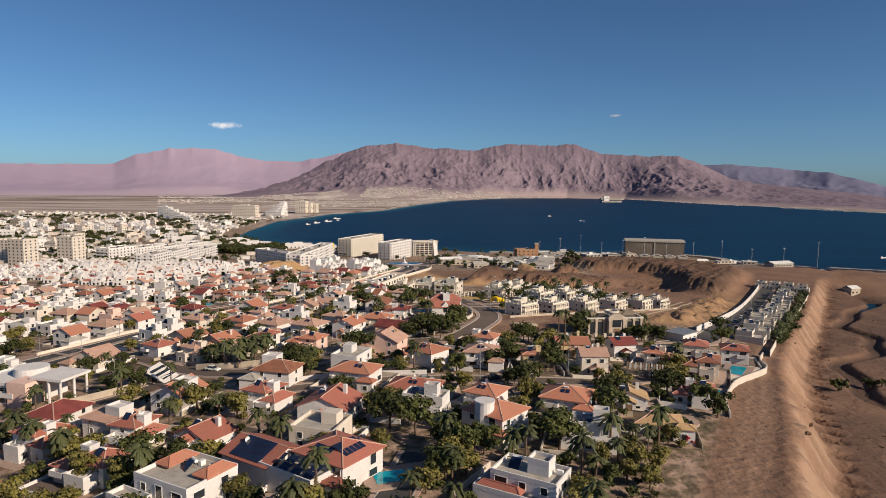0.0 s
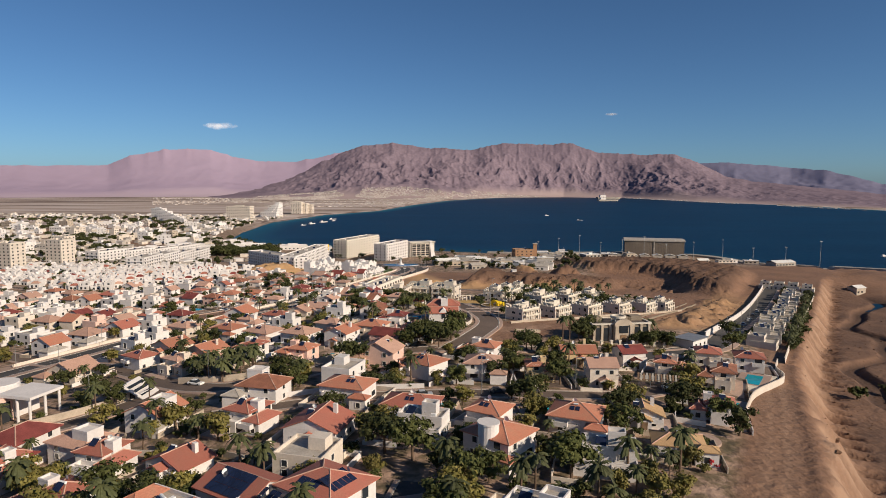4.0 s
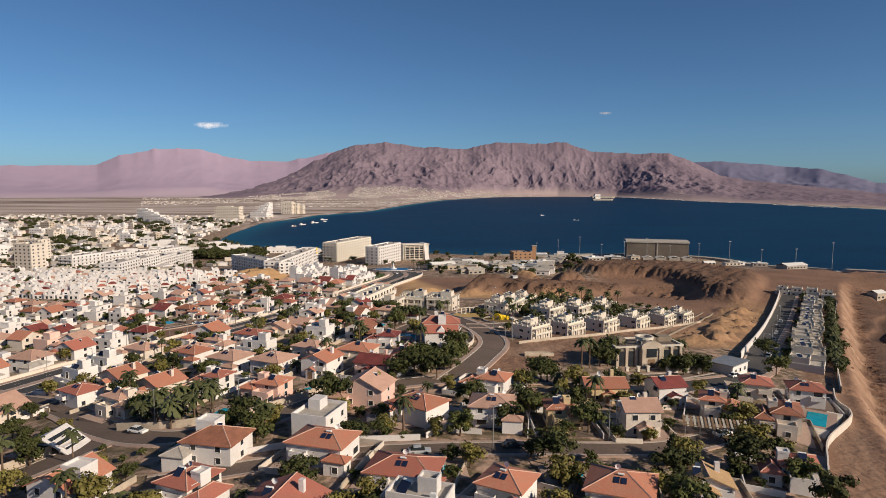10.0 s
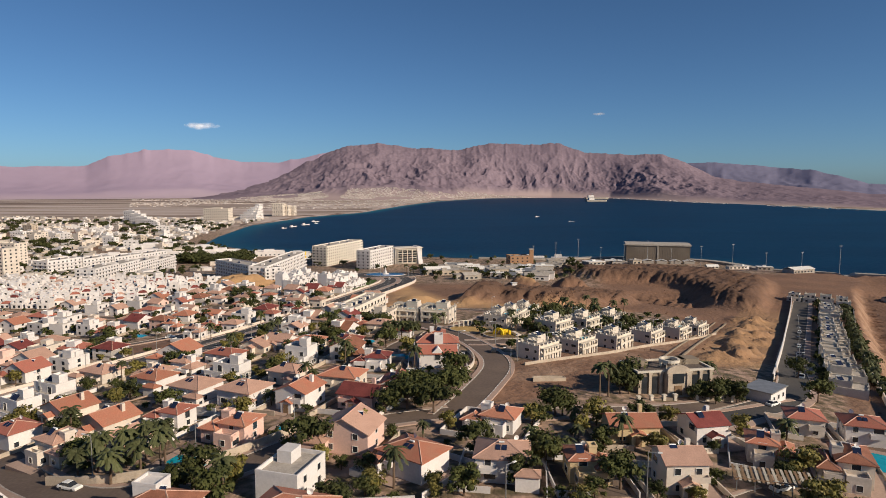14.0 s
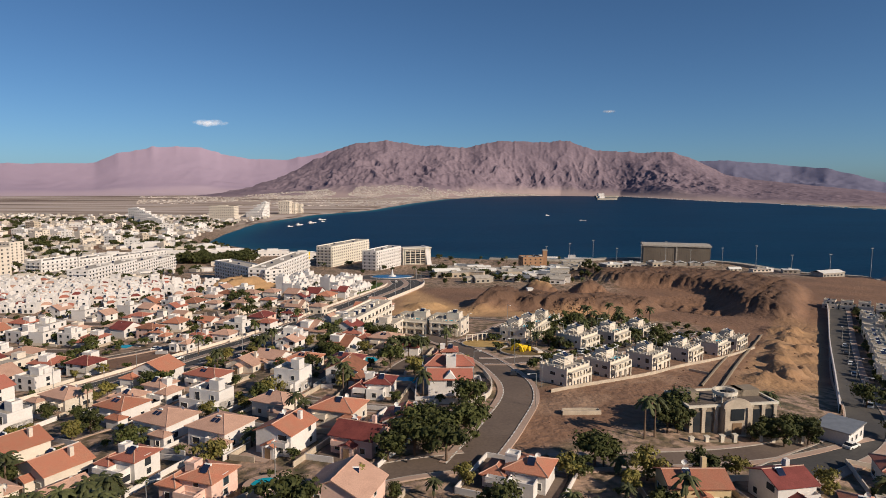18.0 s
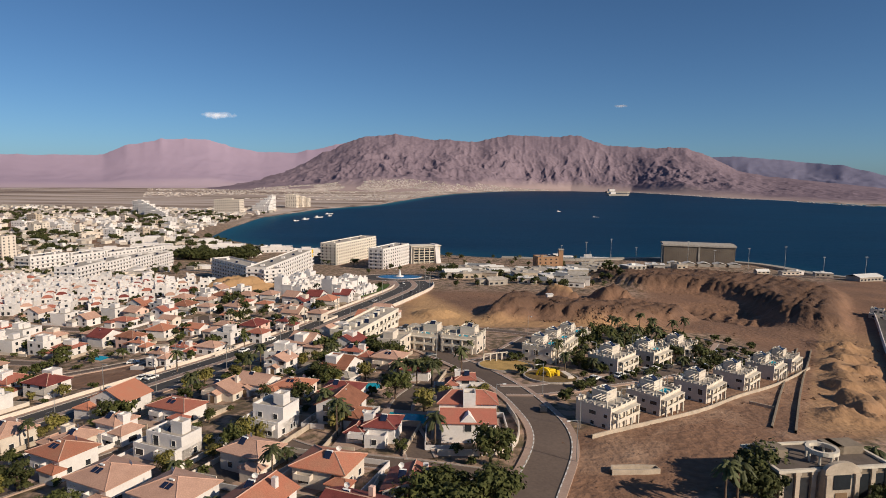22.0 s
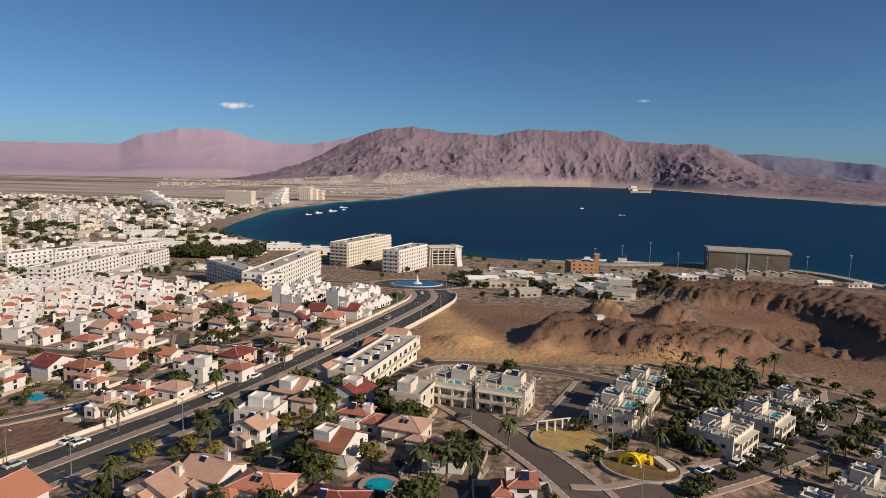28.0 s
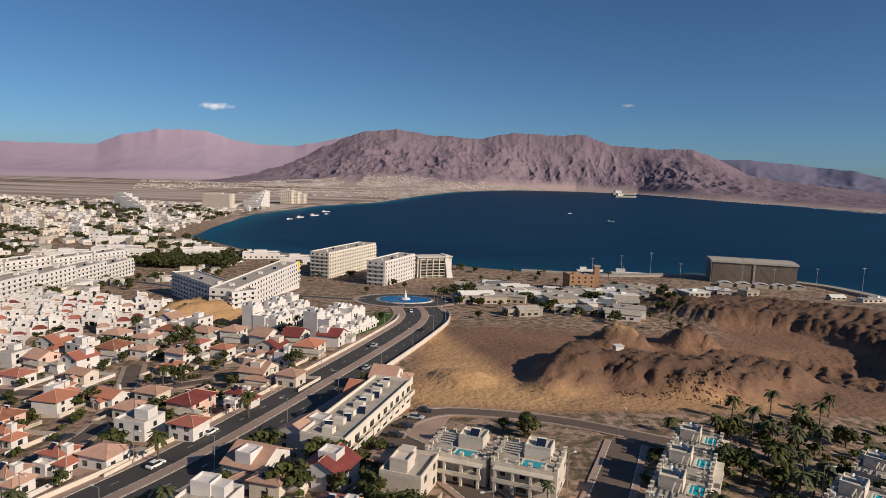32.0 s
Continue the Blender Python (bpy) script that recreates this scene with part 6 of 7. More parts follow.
ground_pool(-7.1, 101.5, 18, 8, 4)
ground_pool(-32, 199, -20, 5, 4, True)
ground_pool(89.8, 187.7, -34, 4.2, 9.5)
ground_pool(70.5, 159.3, -34, 2.4, 5.5)
for name, x, y, rot, w, d, words in (("pool_deck", 93.9, 188.6, -40, 3.4, 12, "pale paved pool deck beside a boundary wall"), ("pool_deck", 83.5, 178.5, -42, 5.5, 5.5, "pale paved pool deck beside a villa")):
    solid(name, Shape().box(-w / 2, -d / 2, -3, w / 2, d / 2, 0), MARBLE, x, y, rot, words, "pool deck", z=ground_z(x, y) + 0.45)
solid("round_terrace", Shape().tube(3.6, 3.6, -3, 0, 28).tube(2.0, 1.9, 0, 0.12, 24), PAVING, 53.0, 134.6, 0, "round paved terrace beside a tan-roofed villa", "terrace", z=ground_z(53, 134.6) + 0.4)
ground_pool(-23, 290, -10, 5, 5, True)
ground_pool(-12, 262, -10, 9, 5)
ground_pool(-47.5, 185, -20, 8, 4)
ground_pool(-138, 366, -17, 6, 5)
ground_pool(-27, 92, 0, 5, 4, True)
ground_pool(0, 150, 5, 5, 3)
ground_pool(22, 149, 5, 5, 3)

# ---- the rest of the town ----
def clear(x, y, gap, road_gap=None):
    if any(math.hypot(x - a, y - b) < r + gap for a, b, r in FOOTPRINTS):
        return False
    rg = gap if road_gap is None else road_gap
    return all((p.x - x) ** 2 + (p.y - y) ** 2 > (half + rg) ** 2 for line, half in ROADS for p in line)


def small_house(x, y, rot, rnd, wall, tile, kind):
    w, d, h = rnd.uniform(8.4, 11), rnd.uniform(7.6, 9.6), rnd.uniform(3.8, 5.4)
    words = TILE_WORD[tile] + " roof" if kind != "flat" else "flat terrace roof"
    v = thing("house", x, y, rot, f"{wall} plastered house with {words} among gardens", "house", "detached houses of the quarter")
    FOOTPRINTS.append((x, y, 5.2))
    a, b = w / 2, d / 2
    part("wall", Shape().box(-a, -b, -3, a, b, h), WALL[wall], v)
    if kind == "flat":
        part("parapet", Shape().ring_wall(-a - 0.02, -b - 0.02, a + 0.02, b + 0.02, h, h + 0.8, 0.25), WALL[wall], v)
        part("roof_slab", Shape().box(-a + 0.2, -b + 0.2, h, a - 0.2, b - 0.2, h + 0.08), ROOFING, v)
        part("stair_hut", Shape().box(0, 0, h, a * 0.7, b * 0.7, h + 2.2), WALL[wall], v)
    else:
        if kind == "gable":
            part("roof", Shape().gable(-a, -b, a, b, h + 0.1, w * 0.24), (TILE[tile], RIDGE), v)
            p = [(-a, -b, h), (a, -b, h), (0, -b, h + w * 0.24), (-a, b, h), (a, b, h), (0, b, h + w * 0.24)]
            part("gable_wall", Shape().add(p, [(0, 1, 2), (5, 4, 3), (0, 2, 5, 3), (1, 4, 5, 2)]), WALL[wall], v)
        else:
            part("roof", Shape().hip(-a, -b, a, b, h, d * 0.24), (TILE[tile], RIDGE), v)
        s = rnd.choice((-1, 1))
        part("wing", Shape().box(s * a - 2.2, -b - 2.8, -3, s * a + 2.2, b * 0.2, h * 0.62), WALL[wall], v)
        part("wing_roof", Shape().hip(s * a - 2.2, -b - 2.8, s * a + 2.2, b * 0.2, h * 0.62, 1.0, 0.3), TILE[tile] if rnd.random() < 0.6 else ROOFING, v)
    if rnd.random() < 0.5:
        ux, uy = rnd.uniform(-a + 2, a - 2), rnd.uniform(-b * 0.2, b - 2)
        part("upper_room", Shape().box(ux - 2, uy - 1.8, h - 1, ux + 2, uy + 1.8, h + 2.3).ring_wall(ux - 2.05, uy - 1.85, ux + 2.05, uy + 1.85, h + 2.3, h + 2.8, 0.2), WALL[wall], v)
    plot_wall(x, y, rot, w + 4.5, d + 6.0, rnd)
    spots = [(-a * 0.5 + a * i, -b, 0.7 + (h - 2.2) * k, 0) for k in range(2) for i in range(2)] + [(a, 0.0, 0.7 + (h - 2.2) * k, 90) for k in range(2)]
    if y < 200 and x > -110:
        for sx, sy, sz, turn in spots:
            window(v, "small", sx, sy, sz, turn, False)
    else:
        joined = Shape()
        for sx, sy, sz, turn in spots:
            joined.box(-0.6, -0.05, 0, 0.6, 0.02, 1.3, 0, pose(sx, sy, sz, 0, 0, turn))
        tagged(part("window", joined, GLASS, v), kind="stuff")
    if rnd.random() < 0.6:
        heater(v, rnd.uniform(-a * 0.3, a * 0.3), b * 0.2, h + (0.08 if kind == "flat" else d * 0.12), -rot, 0.8)
    return v


FOOTPRINTS.append((6, 110, 6))
rnd = random.Random(5)
c17, s17 = math.cos(radians(-17)), math.sin(radians(-17))
for iu in range(-26, 12):
    for iv in range(4, 32):
        u, v_ = iu * 15.5 + rnd.uniform(-1.5, 1.5), iv * 17.5 + rnd.uniform(-1.5, 1.5)
        x, y = u * c17 - v_ * s17 - 60, u * s17 + v_ * c17
        pick, turn, roof = rnd.random(), rnd.choice((0, 0, 90)), rnd.choice(("hip", "hip", "gable", "gable", "flat"))
        tile = rnd.choice(("red", "orange", "tan", "tan", "dtan", "dred"))
        if not (88 < y < 520 and -0.8 * y - 40 < x < 110) or town_share(x, y) < 0.9 or bank(x, y) > -26:
            continue
        if (x < -150 and y > 455 + (1.27 if x > -196 else 0.3) * (x + 196)) or (x > -15 and y > 215):
            continue
        if not clear(x, y, 5.5, 3.5):
            continue
        if x < -150 and rnd.random() < 0.45:
            roof = "flat"
        small_house(x, y, -17 + turn + rnd.uniform(-6, 6), rnd, "white" if pick < 0.8 else "cream" if pick < 0.95 else "pink", tile, roof)


def townhouse_meshes(seed):
    r = random.Random(seed)
    h, top = r.choice((5.6, 6.0, 7.4)), r.choice((1.0, 2.4, 2.4))
    flip = r.choice((-1, 1))
    w = Shape().box(-3.7, -4.5, -3, 3.7, 4.5, 3.1).ring_wall(-3.7, -4.5, 3.7, 4.5, 3.1, 3.8, 0.2)
    w.box(-3.6, -1.5, 3.1, top, 4.4, h).ring_wall(-3.6, -1.5, top, 4.4, h, h + 0.6, 0.2)
    w.box(top - 1.4, 1.4, h, top - 0.1, 3.9, h + 2.0).box(2.2, -4.7, 3.1, 3.7, -3.4, 5.0)
    arch = [(1.5 * math.cos(math.pi * i / 8), 1.4 * math.sin(math.pi * i / 8)) for i in range(9)]
    w.add([(a - 1.5, y, h + 0.5 + b) for y in (-1.55, -1.25) for a, b in arch], [tuple(range(9)), tuple(range(17, 8, -1))] + [(i + 1, i, 9 + i, 10 + i) for i in range(8)])
    roof = Shape().hip(-3.6, -4.4, 2.1, -1.0, 4.0, 1.7, 0.25)
    g = Shape().box(-2.4, -4.55, 0.6, -1.0, -4.48, 2.3).box(0.7, -4.55, 0.3, 2.2, -4.48, 2.4).box(-1.9, -1.6, 3.9, -0.4, -1.48, 5.2).box(3.68, -0.6, 0.9, 3.75, 0.6, 2.2).box(top - 0.02, 0.2, 3.9, top + 0.05, 1.6, 5.2)
    if flip < 0:
        for s_ in (w, roof, g):
            s_.v, s_.f = [(-a, b, c) for a, b, c in s_.v], [f[::-1] for f in s_.f]
    return w.mesh("wall", WALL["white"]), [roof.mesh("awning_roof", TILE[t]) for t in ("red", "dred", "tan")], g.mesh("window", GLASS)


TOWNHOUSES = [townhouse_meshes(k) for k in range(6)]


def townhouse(x, y, rot, rnd):
    wall, roofs, glass_ = rnd.choice(TOWNHOUSES)
    tiled = rnd.random() < 0.6
    v = thing("townhouse", x, y, rot, "small white stepped townhouse with " + ("red tiled awning roof" if tiled else "bare flat terrace"), "townhouse", "white townhouses")
    FOOTPRINTS.append((x, y, 4.5))
    v.scale = (0.92, 0.92, rnd.uniform(0.68, 0.9))
    part("wall", wall, None, v)
    if tiled:
        part("awning_roof", rnd.choice(roofs), None, v)
    tagged(part("window", glass_, None, v), kind="stuff")


for iu in range(-34, 6):
    for iv in range(0, 14):
        u, v_ = iu * 8.3 + (iv % 3) * 2.5 + rnd.uniform(-0.4, 0.4), 430 + iv * 10.8 + rnd.uniform(-1, 1)
        x, y = u * c17 - v_ * s17 * 0.0 - 90, v_ - 0.22 * u * 0.6
        if y > 575 or x > -160 or x < -0.66 * y - 30 or y < 470 + (1.27 if x > -196 else 0.3) * (x + 196) or iu % 7 == 3:
            continue
        if rnd.random() < 0.86 and clear(x, y, 3.0, 2.5):
            townhouse(x, y, 8 + rnd.uniform(-12, 12) + 14 * math.sin(x / 40), rnd)


def far_block(x, y, rot, w, d, h, wall, label, name="far_building", group="distant buildings"):
    v = thing(name, x, y, rot, label, "building", group, z=max(ground_z(x, y), SEA + 1))
    h = h * 0.85
    FOOTPRINTS.append((x, y, max(w, d) / 2))
    part("wall", Shape().box(-w / 2, -d / 2, -5, w / 2, d / 2, h).ring_wall(-w / 2, -d / 2, w / 2, d / 2, h, h + 1, 0.5).box(-w * 0.2, -d * 0.2, h, w * 0.15, d * 0.2, h + 3), WALL[wall], v)
    bands = Shape()
    n = max(1, int(h / 3.4))
    for k in range(n):
        z = k * h / n + 1.0
        m = max(2, int(w / 5))
        for i in range(m):
            c = -w / 2 + w * (i + 0.5) / m
            bands.box(c - 0.9, -d / 2 - 0.06, z, c + 0.9, -d / 2, z + 1.3)
        for i in range(max(1, int(d / 5))):
            c = -d / 2 + d * (i + 0.5) / max(1, int(d / 5))
            bands.box(w / 2, c - 0.9, z, w / 2 + 0.06, c + 0.9, z + 1.3)
    tagged(part("window", bands, GLASS, v), kind="stuff")
    return v


far_block(-478, 1530, -10, 60, 22, 34, "cream", "tall brown-cream beach hotel slab far along the shore", "beach_hotel", "beach hotels")
for k in range(5):
    far_block(-428 + 3 * k, 1610 + 10 * k, -15, 44 - 8 * k, 18, 14 + 6.5 * k, "white", "white stepped pyramid hotel by the beach", "beach_hotel", "beach hotels")
for k in range(3):
    far_block(-400 + 12 * k, 1790 + 14 * k, -10, 30, 20, 38 - 5 * k, "cream", "stepped pale beach hotel far along the shore", "beach_hotel", "beach hotels")
for k in range(4):
    far_block(-650 + 26 * k, 1480 - 30 * k, -18, 30, 16, 30 - 6 * k, "white", "white sail-shaped hotel stepping down", "beach_hotel", "beach hotels")
for k in range(300):
    y = rnd.uniform(640, 1330)
    x = rnd.uniform(-0.78 * y - 60, -330 - max(0, 900 - y) * 0.15)
    pick = rnd.random()
    w, d, h = rnd.uniform(8, 30), rnd.uniform(7, 13), rnd.choice((4, 5, 5, 7, 9, 12)) if y > 800 else rnd.choice((3, 4, 5, 6))
    if float(off_shore(x, y)[0]) > -45 or (y < 820 and x > -420) or not clear(x, y, max(w, d) * 0.45, 4) or (y > 850 and town_share(x, y) < 0.5 and y < 960):
        continue
    far_block(x, y, rnd.choice((-20, -15, 70, 10)), w, d, h, "white" if pick < 0.7 else "cream" if pick < 0.92 else "stone", "pale flat-roofed building in the distant town")
for x, y, w, d, h in ((-255, 850, 60, 14, 6), (-190, 830, 50, 16, 7), (-150, 800, 40, 14, 9), (-330, 830, 60, 18, 8), (-290, 900, 40, 14, 6), (-300, 800, 50, 14, 10), (-360, 900, 70, 18, 9), (-355, 790, 46, 16, 8)):
    far_block(x, y, 15, w * 0.7, d, h * 0.8, "white", "low pale building near the beach")

# ---- sheds, annexes and walls of the distant quarter: past counting ----
bits = Shape()
for k in range(2600):
    y = rnd.uniform(560, 1700)
    x = rnd.uniform(-0.75 * y - 40, -200 - max(0, y - 800) * 0.22)
    if float(off_shore(x, y)[0]) > -30 or not clear(x, y, 0.5, 1.0) or grain(np.float64(x / 90), np.float64(y / 70)) < 0.35:
        continue
    w, d, h = rnd.uniform(1.5, 7), rnd.uniform(1.5, 4.5), rnd.uniform(1.5, 5)
    bits.box(-w, -d, -3, w, d, h, rnd.choice((0, 0, 1, 1, 2, 2)), pose(x, y, max(ground_z(x, y), SEA + 1), 0, 0, rnd.choice((-18, 12, 70)) + rnd.uniform(-5, 5)))
solid("annexes", bits, (WALL["white"], WALL["cream"], ROOFING), 0, 0, 0, "countless small pale annexes between distant buildings", "annexes", z=0, kind="stuff")

# ---- the far shore's town: countless pale specks ----
specks = Shape()
slope = SLOPES["mountains_east"]
for k in range(12000):
    if k < 8200:
        az = rnd.triangular(-17, 9, -9) if k < 7000 else rnd.uniform(4, 34)
        reach = 33 * min(1, 2.0 * (1 - abs(az + 6) / 17)) if az < 9 else 6
        row, column = rnd.random() ** 1.2 * max(reach, 4.0), (az + 20) / 70 * 979
        c = int(column)
        x, y, z = slope[int(row), c] + (slope[int(row) + 1, c] - slope[int(row), c]) * (row % 1) + (slope[int(row), c + 1] - slope[int(row), c]) * (column % 1)
        if grain(np.float64(x / 130), np.float64(y / 130)) < 0.33:
            continue
    else:
        y = rnd.uniform(2300, 3500)
        x = rnd.uniform(-0.45 * y, -100 + (y - 2300) * 0.11)
        z = SEA + 2
        if float(off_shore(x, y)[0]) > -30 or grain(np.float64(x / 200), np.float64(y / 90)) < 0.55:
            continue
    w, h = rnd.uniform(1.6, 4.6), rnd.uniform(1.6, 3.6)
    specks.box(-w, -w * 0.6, -10, w, w * 0.6, h, 0 if rnd.random() < 0.45 else 1, pose(x, y, z, 0, 0, rnd.uniform(-30, 30)))
# Haze over the far town is put into both dulled wall colours.
FARWALL = material("hazed_pale_plaster", (0.60, 0.54, 0.50), 0.95, vary=0.2, scale=0.01, fine=0.2)
DULLWALL = material("hazed_beige_plaster", (0.46, 0.40, 0.36), 0.95, vary=0.2, scale=0.01, fine=0.2)
far_town = solid("far_town", specks, (FARWALL, DULLWALL), 0, 0, 0, "countless pale houses of the town across the gulf", "distant town", z=0, kind="stuff")


# ---- trees, palms and shrubs ----
def broadleaf(seed, height, spread, mat, density=820, leaf=1.0):
    r = random.Random(seed)
    trunk, crown = Shape(), Shape()
    trunk.tube(0.26, 0.16, -0.8, height * 0.42, 7)
    lobes = []
    for i in range(13):
        a, rr = 2.4 * i + r.uniform(-0.4, 0.4), spread * r.uniform(0.12, 0.8)
        c = Vector((rr * math.cos(a), rr * math.sin(a), height * r.uniform(0.34, 0.88) - 0.1 * rr))
        lobes.append((c, spread * r.uniform(0.2, 0.42)))
        base = Vector((0, 0, height * 0.36))
        m = (c - base).to_track_quat("Z", "Y").to_matrix().to_4x4()
        trunk.tube(0.12, 0.04, 0, (c - base).length, 5, 0, Matrix.Translation(base) @ m)
    lobes.append((Vector((0, 0, height * 0.75)), spread * 0.45))
    for i in range(density):
        c, q = lobes[i % len(lobes)]
        n = Vector((r.gauss(0, 1), r.gauss(0, 1), r.gauss(0, 0.8))).normalized()
        p = c + Vector((n.x * q, n.y * q, n.z * q * 0.75)) * abs(r.gauss(0.85, 0.28))
        s = r.uniform(0.15, 0.34) * leaf
        t = (n + Vector((r.uniform(-0.7, 0.7), r.uniform(-0.7, 0.7), r.uniform(-0.2, 0.8)))).normalized()
        m = Matrix.Translation(p) @ t.to_track_quat("Z", "Y").to_matrix().to_4x4() @ pose(0, 0, 0, 0, 0, r.uniform(0, 360))
        crown.add([(-s, -s * 0.6, 0), (0, -s * 0.2, s * 0.25), (s, -s * 0.5, 0), (s * 0.7, s * 0.7, 0), (-s * 0.5, s * 0.8, 0.05)], [(0, 1, 4), (1, 2, 3, 4)], 0, m)
    for c, q in lobes:
        n = 7
        ring = [(math.cos(2 * math.pi * i / n), math.sin(2 * math.pi * i / n)) for i in range(n)]
        crown.add([(0, 0, q * 0.38)] + [(0.5 * q * a, 0.5 * q * b, q * r.uniform(-0.05, 0.2)) for a, b in ring] + [(0, 0, -q * 0.4)],
                  [(0, 1 + i, 1 + (i + 1) % n) for i in range(n)] + [(n + 1, 1 + (i + 1) % n, 1 + i) for i in range(n)], 0, Matrix.Translation(c))
    whole = Shape().add(trunk.v, trunk.f, 0).add(crown.v, crown.f, 1)
    return trunk.mesh("trunk", BARK), crown.mesh("crown", mat), whole.mesh("shrub", BARK, mat)


def palm(seed, height):
    r = random.Random(seed)
    trunk, crown = Shape(), Shape()
    for i in range(5):
        trunk.tube(0.24 - 0.02 * i, 0.22 - 0.02 * i, -0.8 + (height + 0.8) * i / 5, -0.8 + (height + 0.8) * (i + 1) / 5, 7)
    for i in range(26):
        a, lift, length = 2.4 * i, r.uniform(-0.35, 1.15), r.uniform(2.0, 2.9)
        out = Vector((math.cos(a), math.sin(a), 0))
        side = Vector((-out.y, out.x, 0))
        old = None
        for j in range(7):
            t = j / 6
            p = Vector((0, 0, height)) + out * length * t * math.cos(lift * (1 - t * 0.4)) + Vector((0, 0, length * (math.sin(lift) * t - 0.75 * t * t)))
            w = (0.16 + 0.5 * t * (1.15 - t) * 2) * (1.0 if j % 2 else 0.55)
            now = (p - side * w - Vector((0, 0, w * 0.5)), p, p + side * w - Vector((0, 0, w * 0.5)))
            if old:
                crown.add([*old, *now], [(0, 1, 4, 3), (1, 2, 5, 4)])
            old = now
    whole = Shape().add(trunk.v, trunk.f, 0).add(crown.v, crown.f, 1)
    return trunk.mesh("trunk", BARK), crown.mesh("crown", LEAF["palm"]), whole.mesh("palm", BARK, LEAF["palm"])


TREES = [broadleaf(1, 6.0, 3.4, LEAF["dark"], 900, 1.22), broadleaf(2, 7.5, 4.2, LEAF["dark"], 1050, 1.25), broadleaf(3, 5.0, 2.6, LEAF["dark"], 620), broadleaf(4, 5.5, 3.2, LEAF["olive"], 900, 1.22), broadleaf(5, 6.5, 3.6, LEAF["olive"], 950, 1.22)]
BUSHES = [broadleaf(6, 2.4, 1.7, LEAF["dark"], 170, 1.2), broadleaf(7, 2.0, 1.5, LEAF["olive"], 160, 1.2), broadleaf(8, 2.2, 1.6, REDFLOWER, 220)]
FAR_TREES = [broadleaf(1, 6.0, 3.4, LEAF["dark"], 210, 2.3), broadleaf(2, 7.5, 4.2, LEAF["dark"], 240, 2.4), broadleaf(3, 5.0, 2.6, LEAF["dark"], 160, 2.1)]
FAR_BUSH = broadleaf(6, 2.4, 1.7, LEAF["dark"], 110, 1.6)
PALMS = [palm(11, 5.0), palm(12, 7.0), palm(13, 8.5), palm(14, 3.6)]
WOODS = []
TREE_WORDS = ["dark green leafy tree between houses", "broad dark green garden tree", "small dark green garden tree", "olive green dusty tree", "yellowish olive garden tree"]


def plant(mesh_pair, x, y, name, label, category, group, size=1.0, z=None):
    t = thing(name, x, y, (x * 37 + y * 91) % 360, label, category, group, z)
    t.scale = (size, size, size)
    part("trunk", mesh_pair[0], None, t)
    part("crown", mesh_pair[1], None, t)
    return t


def tree(x, y, k=0, size=1.0):
    FOOTPRINTS.append((x, y, 1.6 * size))
    if y > 330:
        WOODS.append((FAR_TREES[min(k, 2)], x, y, size))
        return None
    return plant(TREES[k], x, y, "tree", TREE_WORDS[k], "tree", "garden trees", size)


def palm_tree(x, y, k=1, size=1.0):
    FOOTPRINTS.append((x, y, 1.0))
    if y > 340 and x < 60:
        WOODS.append((PALMS[k], x, y, size))
        return None
    return plant(PALMS[k], x, y, "palm_tree", "date palm with drooping grey-green fronds", "palm tree", "palms", size)


def bush(x, y, k=0, size=1.0):
    if y > 140:
        WOODS.append((BUSHES[k] if y < 260 else FAR_BUSH, x, y, size))
        return None
    words = ("dark green shrub in a garden", "dusty olive green shrub in a garden", "red flowering bougainvillea shrub")[k]
    ob = solid("shrub", BUSHES[k][2], None, x, y, (x * 37 + y * 91) % 360, words, "shrub", "shrubs")
    ob.scale = (size, size, size)
    return ob

tree(-5.1, 121.1, 1, 1.15)
tree(-10.4, 124.3, 1, 1.2)
tree(-44.7, 134.2, 3, 1.1)
tree(-56.5, 142.2, 3, 1.1)
tree(-36.8, 166.2, 0, 1.2)
tree(-44.0, 170.4, 0, 1)
palm_tree(-60.2, 187.1, 1, 1)
palm_tree(-64.7, 185.2, 1, 1)
palm_tree(-57.5, 189.6, 1, 1)
palm_tree(-54.4, 190.8, 1, 1)
palm_tree(-67.2, 182.8, 0, 1)
palm_tree(41.5, 116.3, 2, 1)
palm_tree(32.0, 115.1, 1, 1)
tree(22.2, 114.1, 1, 1.2)
tree(19.9, 119.4, 0, 1)
tree(37.1, 134.5, 1, 1)
palm_tree(-80.1, 119.7, 1, 1)
palm_tree(-70.0, 112.2, 1, 1)
palm_tree(-86.5, 124.2, 1, 1.1)
tree(-53.9, 109.2, 1, 1)
palm_tree(-57.6, 129.7, 1, .9)
palm_tree(-83.7, 160.7, 1, 1)
tree(-81.2, 164.8, 0, 1)
palm_tree(1.0, 112.8, 1, 1)
palm_tree(1.9, 98.9, 1, .9)
tree(63.0, 139.6, 0, 1.1)
tree(62.2, 147.3, 0, 1)
tree(35.1, 107.9, 3, .8)
tree(31.7, 103.0, 3, .7)
tree(11.2, 99.2, 2, 1)
tree(3.5, 108.5, 1, 1.0)
tree(8.0, 112.0, 0, 1.0)
tree(-153.1, 219.7, 1, 1.2)
tree(3.5, 218.3, 1, 1.2)
tree(50.5, 226.5, 0, 1.1)
tree(71.5, 222.0, 0, 1.0)
tree(-2.5, 223.0, 0, 1)
tree(30.8, 169.8, 1, 1)
tree(56.7, 154.7, 1, 1)
tree(-60.9, 103.6, 4, 1)
tree(-52.4, 100.1, 4, 1)
bush(137.5, 213, 0, 1.8)
bush(160.5, 231, 0, 1.6)
bush(163, 228, 0, 1.2)
